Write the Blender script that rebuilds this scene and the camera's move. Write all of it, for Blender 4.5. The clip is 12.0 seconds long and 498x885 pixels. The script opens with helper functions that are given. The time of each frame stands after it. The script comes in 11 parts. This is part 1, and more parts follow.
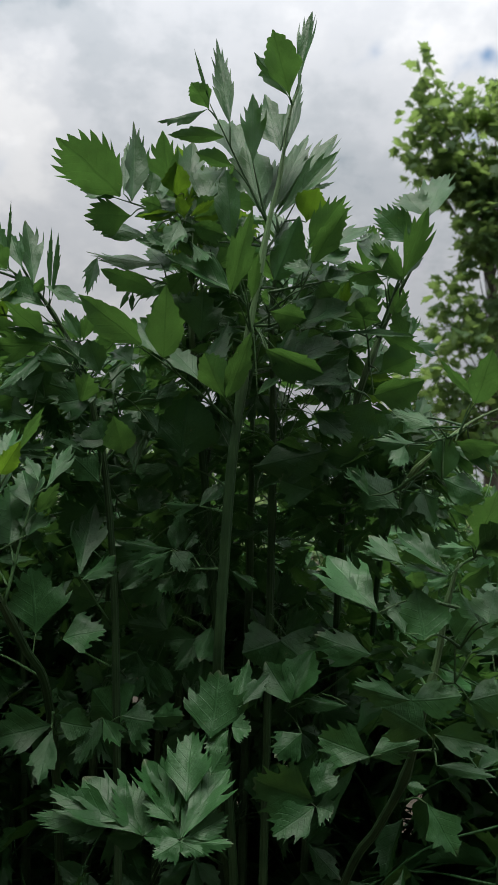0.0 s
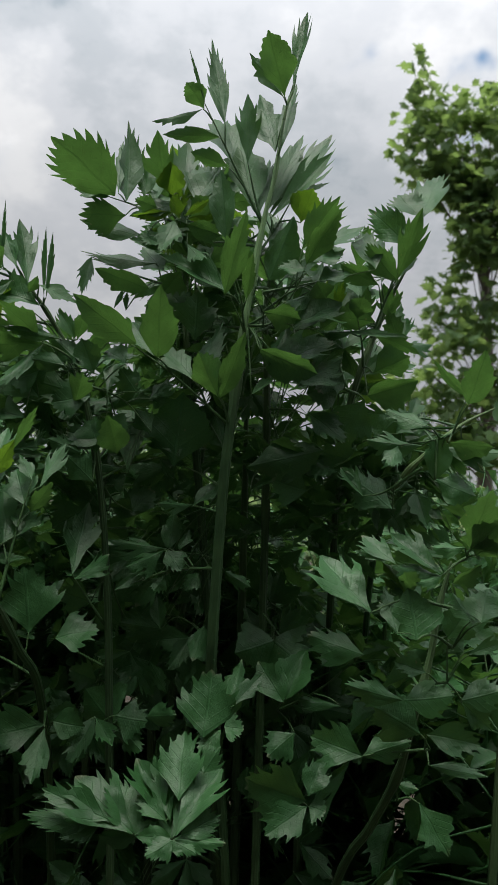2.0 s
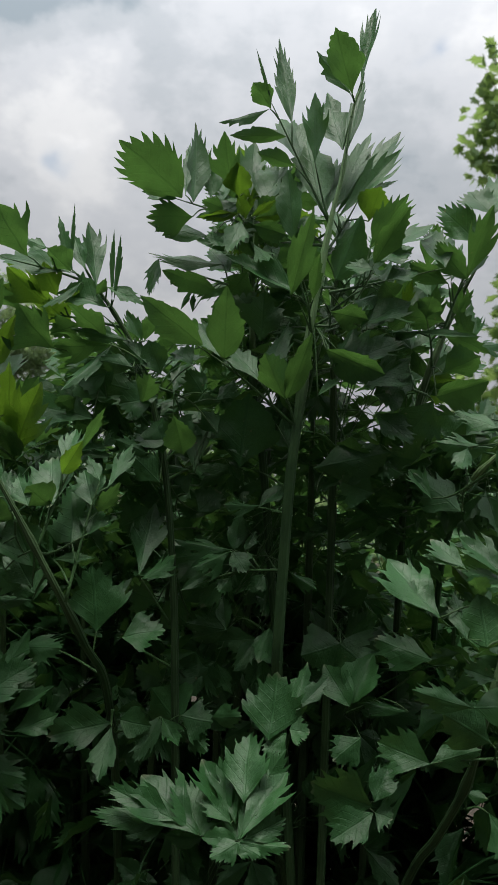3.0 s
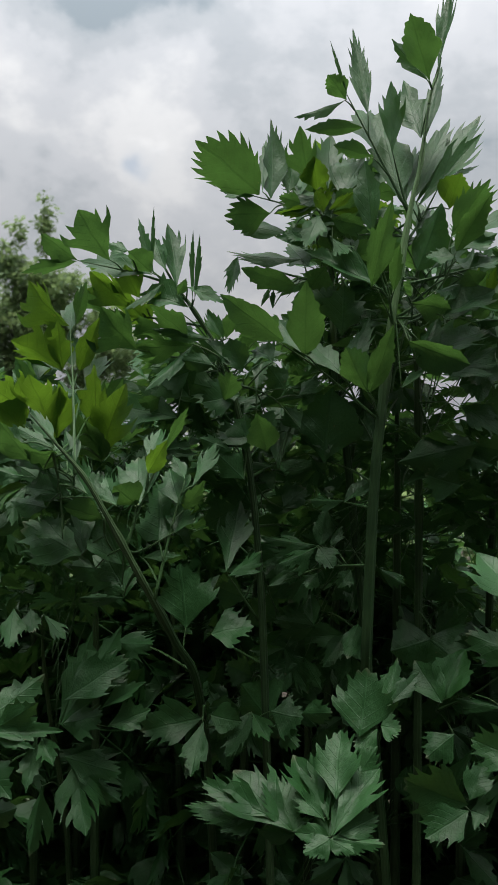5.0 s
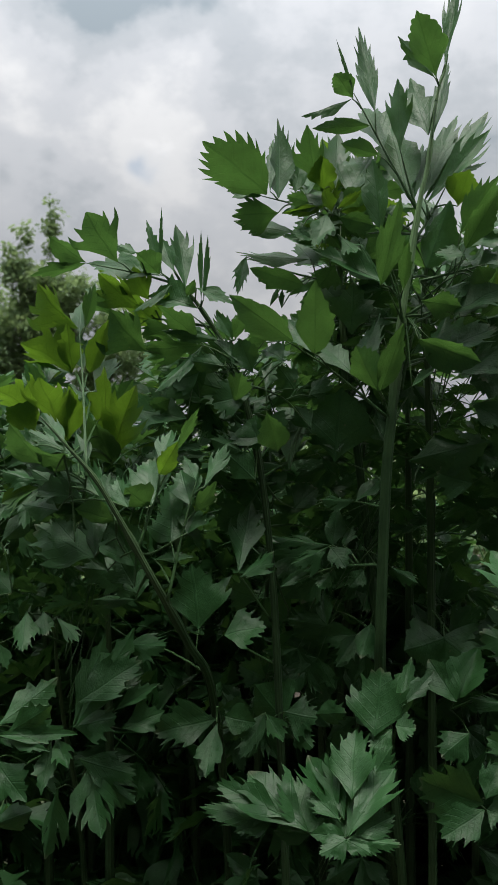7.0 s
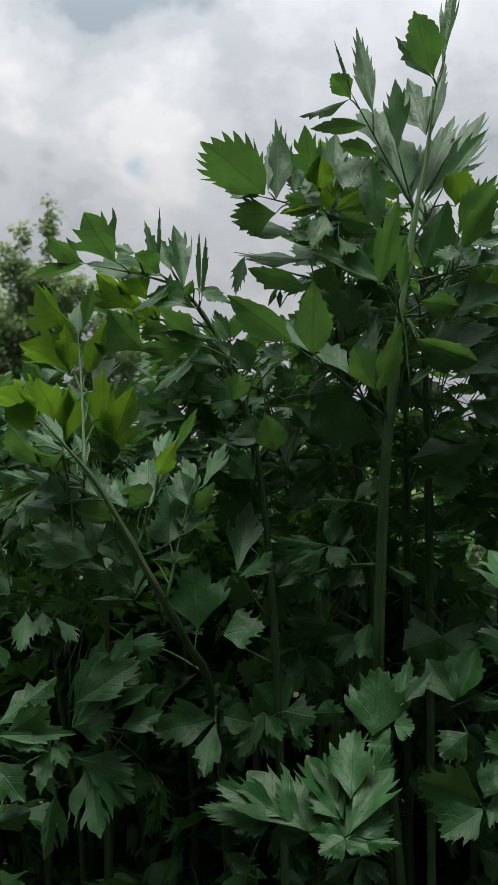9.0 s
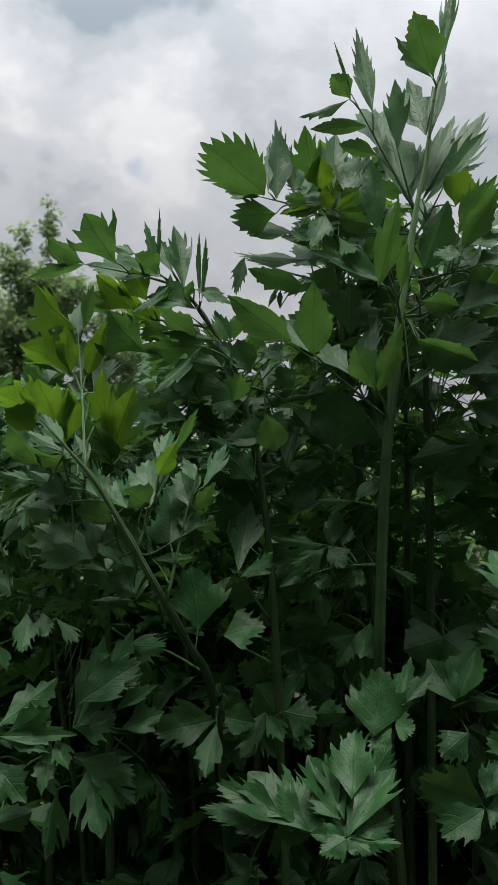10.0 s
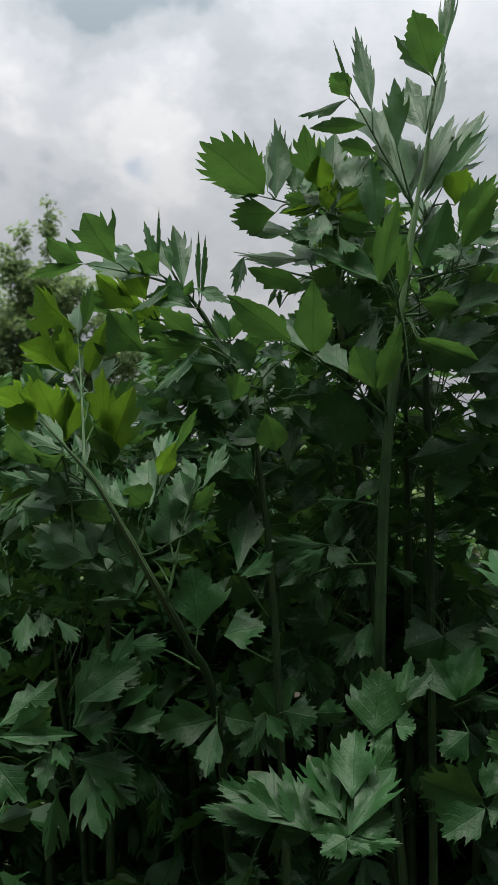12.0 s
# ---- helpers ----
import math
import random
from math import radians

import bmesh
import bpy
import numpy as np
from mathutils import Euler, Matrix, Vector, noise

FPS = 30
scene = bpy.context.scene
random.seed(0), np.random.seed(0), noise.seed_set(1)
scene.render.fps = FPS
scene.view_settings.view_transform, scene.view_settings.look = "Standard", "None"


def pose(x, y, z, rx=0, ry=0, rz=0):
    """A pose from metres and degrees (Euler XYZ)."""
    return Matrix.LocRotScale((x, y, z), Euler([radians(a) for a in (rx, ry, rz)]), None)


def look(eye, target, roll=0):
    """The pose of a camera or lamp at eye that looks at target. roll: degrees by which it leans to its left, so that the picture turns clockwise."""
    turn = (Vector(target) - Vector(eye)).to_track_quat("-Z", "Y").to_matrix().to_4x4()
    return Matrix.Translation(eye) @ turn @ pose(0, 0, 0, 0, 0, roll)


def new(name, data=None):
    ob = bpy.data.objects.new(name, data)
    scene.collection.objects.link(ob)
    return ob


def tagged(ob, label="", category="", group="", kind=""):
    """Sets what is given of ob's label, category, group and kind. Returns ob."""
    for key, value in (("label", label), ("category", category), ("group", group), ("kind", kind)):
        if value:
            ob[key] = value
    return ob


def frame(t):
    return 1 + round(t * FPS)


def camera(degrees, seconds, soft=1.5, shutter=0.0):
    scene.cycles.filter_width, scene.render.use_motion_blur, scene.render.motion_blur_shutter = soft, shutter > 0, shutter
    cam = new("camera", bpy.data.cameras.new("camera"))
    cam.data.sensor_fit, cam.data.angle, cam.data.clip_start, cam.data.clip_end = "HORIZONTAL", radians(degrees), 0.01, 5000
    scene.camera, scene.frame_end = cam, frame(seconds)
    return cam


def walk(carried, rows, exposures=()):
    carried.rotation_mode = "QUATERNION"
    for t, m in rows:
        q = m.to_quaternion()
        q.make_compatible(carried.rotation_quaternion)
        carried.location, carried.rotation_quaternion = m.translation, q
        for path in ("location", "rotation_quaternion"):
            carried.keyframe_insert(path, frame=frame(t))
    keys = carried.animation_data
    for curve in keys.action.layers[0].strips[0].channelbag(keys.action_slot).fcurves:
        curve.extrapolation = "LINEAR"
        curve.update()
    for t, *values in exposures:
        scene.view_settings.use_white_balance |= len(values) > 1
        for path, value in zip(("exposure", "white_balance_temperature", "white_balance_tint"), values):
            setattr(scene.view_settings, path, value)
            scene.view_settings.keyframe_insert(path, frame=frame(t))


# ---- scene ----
cam = camera(31.1, 12.0, 1.5)
PATH = [
    (0, (-0.002, 0.084, 0.982), (-0.072, 2.078, 1.109), 2.1),
    (0.5, (-0.002, 0.083, 0.981), (-0.056, 2.078, 1.11), 2.1),
    (1, (-0.002, 0.084, 0.982), (-0.055, 2.079, 1.111), 2.2),
    (1.5, (-0.002, 0.082, 0.981), (-0.053, 2.078, 1.111), 2.2),
    (2, (-0.002, 0.083, 0.981), (-0.058, 2.078, 1.11), 2.3),
    (2.5, (-0.001, 0.084, 0.982), (-0.126, 2.076, 1.108), 2.5),
    (3, (-0.002, 0.088, 0.983), (-0.206, 2.073, 1.105), 2.7),
    (3.5, (-0.002, 0.087, 0.983), (-0.256, 2.067, 1.101), 2.6),
    (3.7, (-0.002, 0.089, 0.983), (-0.281, 2.066, 1.099), 2.5),
    (5.3, (0.0, 0.089, 0.984), (-0.403, 2.046, 1.088), 1.5),
    (5.5, (-0.003, 0.089, 0.984), (-0.41, 2.045, 1.09), 1.5),
    (6, (-0.004, 0.092, 0.985), (-0.415, 2.046, 1.089), 1.3),
    (6.5, (-0.003, 0.089, 0.984), (-0.415, 2.043, 1.09), 1.1),
    (7, (-0.003, 0.09, 0.984), (-0.413, 2.045, 1.089), 0.9),
    (9, (-0.003, 0.089, 0.984), (-0.409, 2.045, 1.089), 0.8),
    (9.5, (-0.003, 0.09, 0.984), (-0.411, 2.046, 1.089), 0.8),
    (10, (-0.003, 0.089, 0.984), (-0.41, 2.045, 1.09), 0.7),
    (10.5, (-0.003, 0.09, 0.984), (-0.41, 2.045, 1.089), 0.6),
    (11, (-0.003, 0.09, 0.984), (-0.411, 2.046, 1.089), 0.6),
    (11.5, (-0.003, 0.09, 0.984), (-0.41, 2.045, 1.089), 0.7),
    (12, (-0.003, 0.09, 0.984), (-0.41, 2.046, 1.089), 0.6),
]
from mathutils.geometry import delaunay_2d_cdt

walk(cam, [(t, look(eye, target, roll)) for t, eye, target, roll in PATH])

# the lens is focused on the herbs, so that the trees behind are slightly soft
cam.data.dof.use_dof = True
cam.data.dof.focus_distance = 0.98
cam.data.dof.aperture_fstop = 21.0

# ---- world: bright broken overcast, the sun behind the cloud ----
world = bpy.data.worlds.new("overcast_sky")
scene.world = world
world.use_nodes = True
wt = world.node_tree
wt.nodes.clear()


def wmath(op, a, b=None):
    n = wt.nodes.new("ShaderNodeMath")
    n.operation = op
    for i, v in enumerate((a, b)):
        if v is None:
            continue
        if isinstance(v, (int, float)):
            n.inputs[i].default_value = v
        else:
            wt.links.new(v, n.inputs[i])
    return n.outputs[0]


SUN_ELEV, SUN_AZ = 80.0, 200.0   # azimuth from +y towards +x
w_out = wt.nodes.new("ShaderNodeOutputWorld")
w_bg = wt.nodes.new("ShaderNodeBackground")
sky = wt.nodes.new("ShaderNodeTexSky")
sky.sky_type = "NISHITA"
sky.sun_disc = False
sky.sun_elevation = radians(SUN_ELEV)
sky.sun_rotation = radians(SUN_AZ)
w_tc = wt.nodes.new("ShaderNodeTexCoord")
w_sep = wt.nodes.new("ShaderNodeSeparateXYZ")
wt.links.new(w_tc.outputs["Generated"], w_sep.inputs[0])
height = wmath("ADD", wmath("MAXIMUM", w_sep.outputs[2], 0.0), 0.42)
w_comb = wt.nodes.new("ShaderNodeCombineXYZ")
wt.links.new(wmath("DIVIDE", w_sep.outputs[0], height), w_comb.inputs[0])
wt.links.new(wmath("DIVIDE", w_sep.outputs[1], height), w_comb.inputs[1])


def wnoise(scale, detail, rough, seed, dist=0.0):
    n = wt.nodes.new("ShaderNodeTexNoise")
    n.noise_dimensions = "4D"
    n.inputs["W"].default_value = seed
    n.inputs["Scale"].default_value = scale
    n.inputs["Detail"].default_value = detail
    n.inputs["Roughness"].default_value = rough
    n.inputs["Distortion"].default_value = dist
    wt.links.new(w_comb.outputs[0], n.inputs["Vector"])
    return n.outputs["Fac"]


def wramp(fac, stops):
    n = wt.nodes.new("ShaderNodeValToRGB")
    n.color_ramp.interpolation = "EASE"
    while len(n.color_ramp.elements) < len(stops):
        n.color_ramp.elements.new(0.5)
    for e, (p, c) in zip(n.color_ramp.elements, stops):
        e.position, e.color = p, (*c, 1)
    wt.links.new(fac, n.inputs[0])
    return n.outputs[0]


def spot(direction, radius, amount):
    """A soft thick (-) or thin (+) place in the cloud cover about a direction."""
    n = wt.nodes.new("ShaderNodeVectorMath")
    n.operation = "DISTANCE"
    wt.links.new(w_warp, n.inputs[0])
    n.inputs[1].default_value = direction
    q = wmath("DIVIDE", n.outputs["Value"], radius)
    return wmath("MULTIPLY", wmath("EXPONENT", wmath("MULTIPLY", wmath("MULTIPLY", q, q), -1.0)), amount)


w_ncol = wt.nodes.new("ShaderNodeTexNoise")
w_ncol.inputs["Scale"].default_value, w_ncol.inputs["Detail"].default_value = 9.0, 4.0
wt.links.new(w_tc.outputs["Generated"], w_ncol.inputs["Vector"])
w_off = wt.nodes.new("ShaderNodeVectorMath")
w_off.operation = "MULTIPLY_ADD"
wt.links.new(w_ncol.outputs["Color"], w_off.inputs[0])
w_off.inputs[1].default_value = (0.14, 0.14, 0.14)
w_off.inputs[2].default_value = (-0.07, -0.07, -0.07)
w_sum = wt.nodes.new("ShaderNodeVectorMath")
wt.links.new(w_tc.outputs["Generated"], w_sum.inputs[0])
wt.links.new(w_off.outputs[0], w_sum.inputs[1])
w_warp = w_sum.outputs[0]

cloud = wmath("ADD", wmath("MULTIPLY", wnoise(2.6, 5.0, 0.55, 3.7, 0.3), 0.75), wmath("ADD", wmath("MULTIPLY", wnoise(9.0, 4.0, 0.55, 1.2), 0.30), wmath("MULTIPLY", wmath("SUBTRACT", wnoise(20.0, 4.0, 0.6, 5.1), 0.5), 0.30)))
for direction, radius, amount in (((-0.406, 0.809, 0.424), 0.06, 0.30), ((-0.273, 0.865, 0.422), 0.055, 0.22), ((-0.30, 0.90, 0.330), 0.06, 0.30),
                                  ((-0.336, 0.866, 0.370), 0.04, 0.10), ((-0.262, 0.836, 0.485), 0.075, -0.30), ((-0.36, 0.79, 0.49), 0.08, -0.30),
                                  ((-0.372, 0.845, 0.385), 0.05, -0.10), ((0.024, 0.902, 0.431), 0.08, 0.05), ((0.155, 0.864, 0.479), 0.07, 0.09), ((0.11, 0.929, 0.353), 0.1, -0.03), ((0.041, 0.927, 0.372), 0.055, -0.08), ((0.009, 0.901, 0.433), 0.055, -0.08)):
    cloud = wmath("ADD", cloud, spot(direction, radius, amount))
cloud_col = wramp(cloud, [(0.24, (0.35, 0.41, 0.46)), (0.40, (0.543, 0.578, 0.62)), (0.54, (0.672, 0.695, 0.735)), (0.74, (0.86, 0.868, 0.885)), (0.95, (1.06, 1.06, 1.07))])
gaps = wmath("ADD", spot((0.189, 0.878, 0.440), 0.014, 1.0), wmath("ADD", spot((0.069, 0.892, 0.443), 0.012, 0.6), spot((-0.307, 0.890, 0.338), 0.012, 0.4)))
hole_mask = wmath("MAXIMUM", wmath("MULTIPLY", wramp(wnoise(3.4, 3.0, 0.5, 11.3), [(0.26, (1, 1, 1)), (0.32, (0, 0, 0))]), 0.6), gaps)
w_mul = wt.nodes.new("ShaderNodeMix")
w_mul.data_type = "RGBA"
w_mul.blend_type = "MULTIPLY"
w_mul.inputs["Factor"].default_value = 1.0
wt.links.new(sky.outputs[0], w_mul.inputs["A"])
w_mul.inputs["B"].default_value = (0.13, 0.145, 0.14, 1)
w_mix = wt.nodes.new("ShaderNodeMix")
w_mix.data_type = "RGBA"
wt.links.new(hole_mask, w_mix.inputs["Factor"])
wt.links.new(cloud_col, w_mix.inputs["A"])
wt.links.new(w_mul.outputs["Result"], w_mix.inputs["B"])
wt.links.new(w_mix.outputs["Result"], w_bg.inputs["Color"])
# an overcast sky is brightest overhead
wt.links.new(wmath("ADD", 0.53, wmath("MULTIPLY", wmath("POWER", wmath("MAXIMUM", w_sep.outputs[2], 0.0), 1.9), 2.8)), w_bg.inputs["Strength"])
wt.links.new(w_bg.outputs[0], w_out.inputs[0])

sun_data = bpy.data.lights.new("sun", "SUN")
sun_data.energy, sun_data.angle, sun_data.color = 3.9, radians(30), (1.0, 0.96, 0.88)
sun = new("sun", sun_data)
sdir = Vector((math.sin(radians(SUN_AZ)) * math.cos(radians(SUN_ELEV)), math.cos(radians(SUN_AZ)) * math.cos(radians(SUN_ELEV)), math.sin(radians(SUN_ELEV))))
sun.matrix_world = look(sdir * 20, (0, 0, 0))
scene.view_settings.exposure = 0.0


# ---- materials ----
class Mat:
    """A small wrapper to write node materials briefly."""

    def __init__(self, name):
        self.m = bpy.data.materials.new(name)
        self.m.use_nodes = True
        self.t = self.m.node_tree
        self.p = self.t.nodes["Principled BSDF"]
        self.out = self.t.nodes["Material Output"]

    def put(self, val, sock):
        if isinstance(val, (int, float)):
            sock.default_value = val
        elif isinstance(val, tuple):
            sock.default_value = (*val, 1) if len(val) == 3 and sock.type == "RGBA" else val
        else:
            self.t.links.new(val, sock)

    def math(self, op, a, b=0.0, c=None, clamp=False):
        n = self.t.nodes.new("ShaderNodeMath")
        n.operation, n.use_clamp = op, clamp
        self.put(a, n.inputs[0])
        self.put(b, n.inputs[1])
        if c is not None:
            self.put(c, n.inputs[2])
        return n.outputs[0]

    def ramp(self, x, lo, hi, a=0.0, b=1.0):
        n = self.t.nodes.new("ShaderNodeMapRange")
        n.interpolation_type = "SMOOTHSTEP"
        for i, v in enumerate((x, lo, hi, a, b)):
            self.put(v, n.inputs[i])
        return n.outputs[0]

    def mix(self, f, a, b, blend="MIX"):
        n = self.t.nodes.new("ShaderNodeMix")
        n.data_type, n.blend_type = "RGBA", blend
        self.put(f, n.inputs["Factor"])
        self.put(a, n.inputs["A"])
        self.put(b, n.inputs["B"])
        return n.outputs["Result"]

    def noise(self, scale, detail=3.0, vec=None, rough=0.5, what="Fac"):
        n = self.t.nodes.new("ShaderNodeTexNoise")
        n.inputs["Scale"].default_value, n.inputs["Detail"].default_value, n.inputs["Roughness"].default_value = scale, detail, rough
        if vec is None:
            vec = self.coord("Object")
        self.t.links.new(vec, n.inputs["Vector"])
        return n.outputs[what]

    def coord(self, what):
        n = self.t.nodes.new("ShaderNodeTexCoord")
        return n.outputs[what]

    def where(self):
        return self.t.nodes.new("ShaderNodeNewGeometry").outputs["Position"]

    def uv(self):
        n = self.t.nodes.new("ShaderNodeSeparateXYZ")
        self.t.links.new(self.coord("UV"), n.inputs[0])
        return n.outputs[0], n.outputs[1]

    def rand(self):
        return self.t.nodes.new("ShaderNodeObjectInfo").outputs["Random"]

    def island(self):
        return self.t.nodes.new("ShaderNodeNewGeometry").outputs["Random Per Island"]

    def bump(self, h, strength, dist=0.001):
        n = self.t.nodes.new("ShaderNodeBump")
        n.inputs["Strength"].default_value, n.inputs["Distance"].default_value = strength, dist
        self.t.links.new(h, n.inputs["Height"])
        self.t.links.new(n.outputs[0], self.p.inputs["Normal"])
        return n.outputs[0]

    def translucent(self, color, share, normal=None):
        n = self.t.nodes.new("ShaderNodeBsdfTranslucent")
        self.put(color, n.inputs["Color"])
        if normal is not None:
            self.t.links.new(normal, n.inputs["Normal"])
        x = self.t.nodes.new("ShaderNodeMixShader")
        self.put(share, x.inputs[0])
        self.t.links.new(self.p.outputs[0], x.inputs[1])
        self.t.links.new(n.outputs[0], x.inputs[2])
        self.t.links.new(x.outputs[0], self.out.inputs["Surface"])


def leaf_material(name, dark, pale, glow, random_from, share=0.48, rough=0.40):
    """A veined leaf: UV x runs across (0.5 is the midrib), y from base to tip."""
    m = Mat(name)
    u, v = m.uv()
    side = m.math("ABSOLUTE", m.math("SUBTRACT", u, 0.5))
    along = m.math("SUBTRACT", v, m.math("MULTIPLY", side, 0.75))
    wave = m.math("ABSOLUTE", m.math("SUBTRACT", m.math("FRACT", m.math("MULTIPLY", along, 6.5)), 0.5))
    vein = m.math("SUBTRACT", 1.0, m.ramp(wave, 0.0, 0.085))
    rib = m.math("SUBTRACT", 1.0, m.ramp(side, 0.008, 0.028))
    fine_wave = m.math("ABSOLUTE", m.math("SUBTRACT", m.math("FRACT", m.math("MULTIPLY", m.math("ADD", v, m.math("MULTIPLY", side, 1.9)), 17.0)), 0.5))
    fine = m.math("SUBTRACT", 1.0, m.ramp(fine_wave, 0.0, 0.16))
    lines = m.math("MAXIMUM", rib, m.math("MULTIPLY", vein, 0.55))
    pos = m.where()
    blotch = m.noise(38.0, 4.0, pos)
    grain = m.noise(420.0, 3.0, pos)
    r = m.rand() if random_from == "object" else m.island()
    f = m.math("ADD", m.math("MULTIPLY", r, 0.6), m.math("MULTIPLY", m.ramp(blotch, 0.3, 0.7), 0.4))
    base = m.mix(f, dark, pale)
    base = m.mix(m.math("MULTIPLY", m.ramp(grain, 0.35, 0.7), 0.25), base, tuple(c * 0.6 for c in dark))
    base = m.mix(m.math("MULTIPLY", lines, 0.12), base, tuple(min(1, c * 1.7) for c in pale))
    spots = m.ramp(m.noise(150.0, 2.0, pos), 0.74, 0.78)
    base = m.mix(m.math("MULTIPLY", spots, 0.7), base, (0.22, 0.2, 0.1))
    if random_from == "object":
        worn = m.math("MULTIPLY", m.ramp(m.math("ADD", v, m.math("MULTIPLY", m.noise(70.0, 4.0, pos), 0.35)), 1.07, 1.16), m.ramp(m.math("FRACT", m.math("MULTIPLY", r, 7.31)), 0.72, 0.78))
        base = m.mix(m.math("MULTIPLY", worn, 0.4), base, (0.30, 0.29, 0.20))
    m.put(base, m.p.inputs["Base Color"])
    m.put(m.math("ADD", rough, m.math("MULTIPLY", blotch, 0.16)), m.p.inputs["Roughness"])
    m.p.inputs["Specular IOR Level"].default_value = 0.58
    h = m.math("ADD", m.math("MULTIPLY", m.math("ADD", lines, m.math("MULTIPLY", fine, 0.10)), -0.5), m.math("ADD", m.math("MULTIPLY", grain, 0.35), m.math("MULTIPLY", m.noise(130.0, 3.0, pos), 1.3)))
    nrm = m.bump(h, 0.5, 0.0014)
    g = m.mix(m.math("MAXIMUM", m.math("MULTIPLY", lines, 0.75), m.math("MULTIPLY", fine, 0.24)), glow, tuple(c * 0.45 for c in glow))
    g = m.mix(f, tuple(c * 0.7 for c in glow), g)
    m.translucent(g, share, nrm)
    return m.m


def stem_material(name, a, b, young=0.9, fresh=(0.13, 0.21, 0.085)):
    m = Mat(name)
    pos = m.where()
    u, v = m.uv()
    streak = m.math("FRACT", m.math("MULTIPLY", u, 9.0))
    ridge = m.ramp(m.math("ABSOLUTE", m.math("SUBTRACT", streak, 0.5)), 0.1, 0.5)
    n1 = m.noise(30.0, 4.0, pos)
    col = m.mix(m.ramp(n1, 0.3, 0.7), a, b)
    col = m.mix(m.math("MULTIPLY", ridge, 0.22), col, tuple(c * 1.4 for c in b))
    col = m.mix(m.ramp(v, 0.37, 0.58, 0.0, young), col, fresh)
    m.put(col, m.p.inputs["Base Color"])
    m.p.inputs["Roughness"].default_value = 0.5
    m.p.inputs["Specular IOR Level"].default_value = 0.25
    m.bump(m.math("ADD", ridge, m.math("MULTIPLY", n1, 0.4)), 0.5, 0.0012)
    return m.m


M_LEAF = leaf_material("lovage_leaf", (0.018, 0.084, 0.021), (0.050, 0.180, 0.050), (0.069, 0.156, 0.029), "object")
M_LEAF_FAR = leaf_material("lovage_leaf_inner", (0.018, 0.084, 0.021), (0.050, 0.180, 0.050), (0.069, 0.156, 0.029), "island")
M_YOUNG = leaf_material("lovage_young_leaf", (0.038, 0.12, 0.024), (0.08, 0.20, 0.040), (0.132, 0.258, 0.018), "object", 0.48)
M_STEM = stem_material("lovage_stem", (0.020, 0.052, 0.019), (0.037, 0.082, 0.030))
# light and shade put in colour: paler lit main stem, darker shaded stems
M_STEM_PALE = stem_material("lovage_pale_stem", (0.020, 0.052, 0.019), (0.037, 0.082, 0.030), 0.9, (0.22, 0.36, 0.17))
M_STEM_SHADED = stem_material("lovage_shaded_stem", (0.018, 0.044, 0.016), (0.033, 0.070, 0.026), 0.22)
M_STALK = stem_material("lovage_leaf_stalk", (0.030, 0.08, 0.024), (0.05, 0.115, 0.038), 0.25)
M_MAPLE = leaf_material("maple_leaf", (0.048, 0.115, 0.042), (0.11, 0.20, 0.075), (0.31, 0.46, 0.12), "island", 0.55, 0.5)
M_SHRUB = leaf_material("shrub_leaf", (0.085, 0.155, 0.06), (0.16, 0.25, 0.12), (0.32, 0.44, 0.18), "island", 0.5, 0.5)


def bark_material():
    m = Mat("bark")
    pos = m.where()
    n1, n2 = m.noise(9.0, 5.0, pos), m.noise(60.0, 4.0, pos)
    m.put(m.mix(n1, (0.05, 0.042, 0.034), (0.16, 0.14, 0.115)), m.p.inputs["Base Color"])
    m.p.inputs["Roughness"].default_value = 0.9
    m.bump(m.math("ADD", n1, m.math("MULTIPLY", n2, 0.5)), 0.8, 0.01)
    return m.m


def soil_material():
    m = Mat("soil")
    pos = m.where()
    n1, n2, n3 = m.noise(1.3, 5.0, pos), m.noise(22.0, 6.0, pos, 0.65), m.noise(140.0, 3.0, pos)
    col = m.mix(m.ramp(n2, 0.3, 0.7), (0.022, 0.017, 0.012), (0.075, 0.058, 0.04))
    col = m.mix(m.ramp(n1, 0.48, 0.62, 0.0, 0.8), col, (0.035, 0.06, 0.018))
    m.put(col, m.p.inputs["Base Color"])
    m.p.inputs["Roughness"].default_value = 0.95
    m.bump(m.math("ADD", n2, m.math("MULTIPLY", n3, 0.35)), 0.9, 0.03)
    return m.m


def straw_material():
    m = Mat("straw")
    r = m.island()
    m.put(m.mix(r, (0.14, 0.10, 0.055), (0.36, 0.28, 0.17)), m.p.inputs["Base Color"])
    m.p.inputs["Roughness"].default_value = 0.7
    return m.m


def wall_material():
    m = Mat("light_block_grey")
    pos = m.where()
    n1, n2 = m.noise(1.1, 5.0, pos), m.noise(40.0, 4.0, pos)
    m.put(m.mix(n1, (0.10, 0.10, 0.09), (0.19, 0.18, 0.16)), m.p.inputs["Base Color"])
    m.p.inputs["Roughness"].default_value = 0.92
    m.bump(n2, 0.5, 0.004)
    return m.m


M_BARK, M_SOIL, M_STRAW, M_WALL = bark_material(), soil_material(), straw_material(), wall_material()


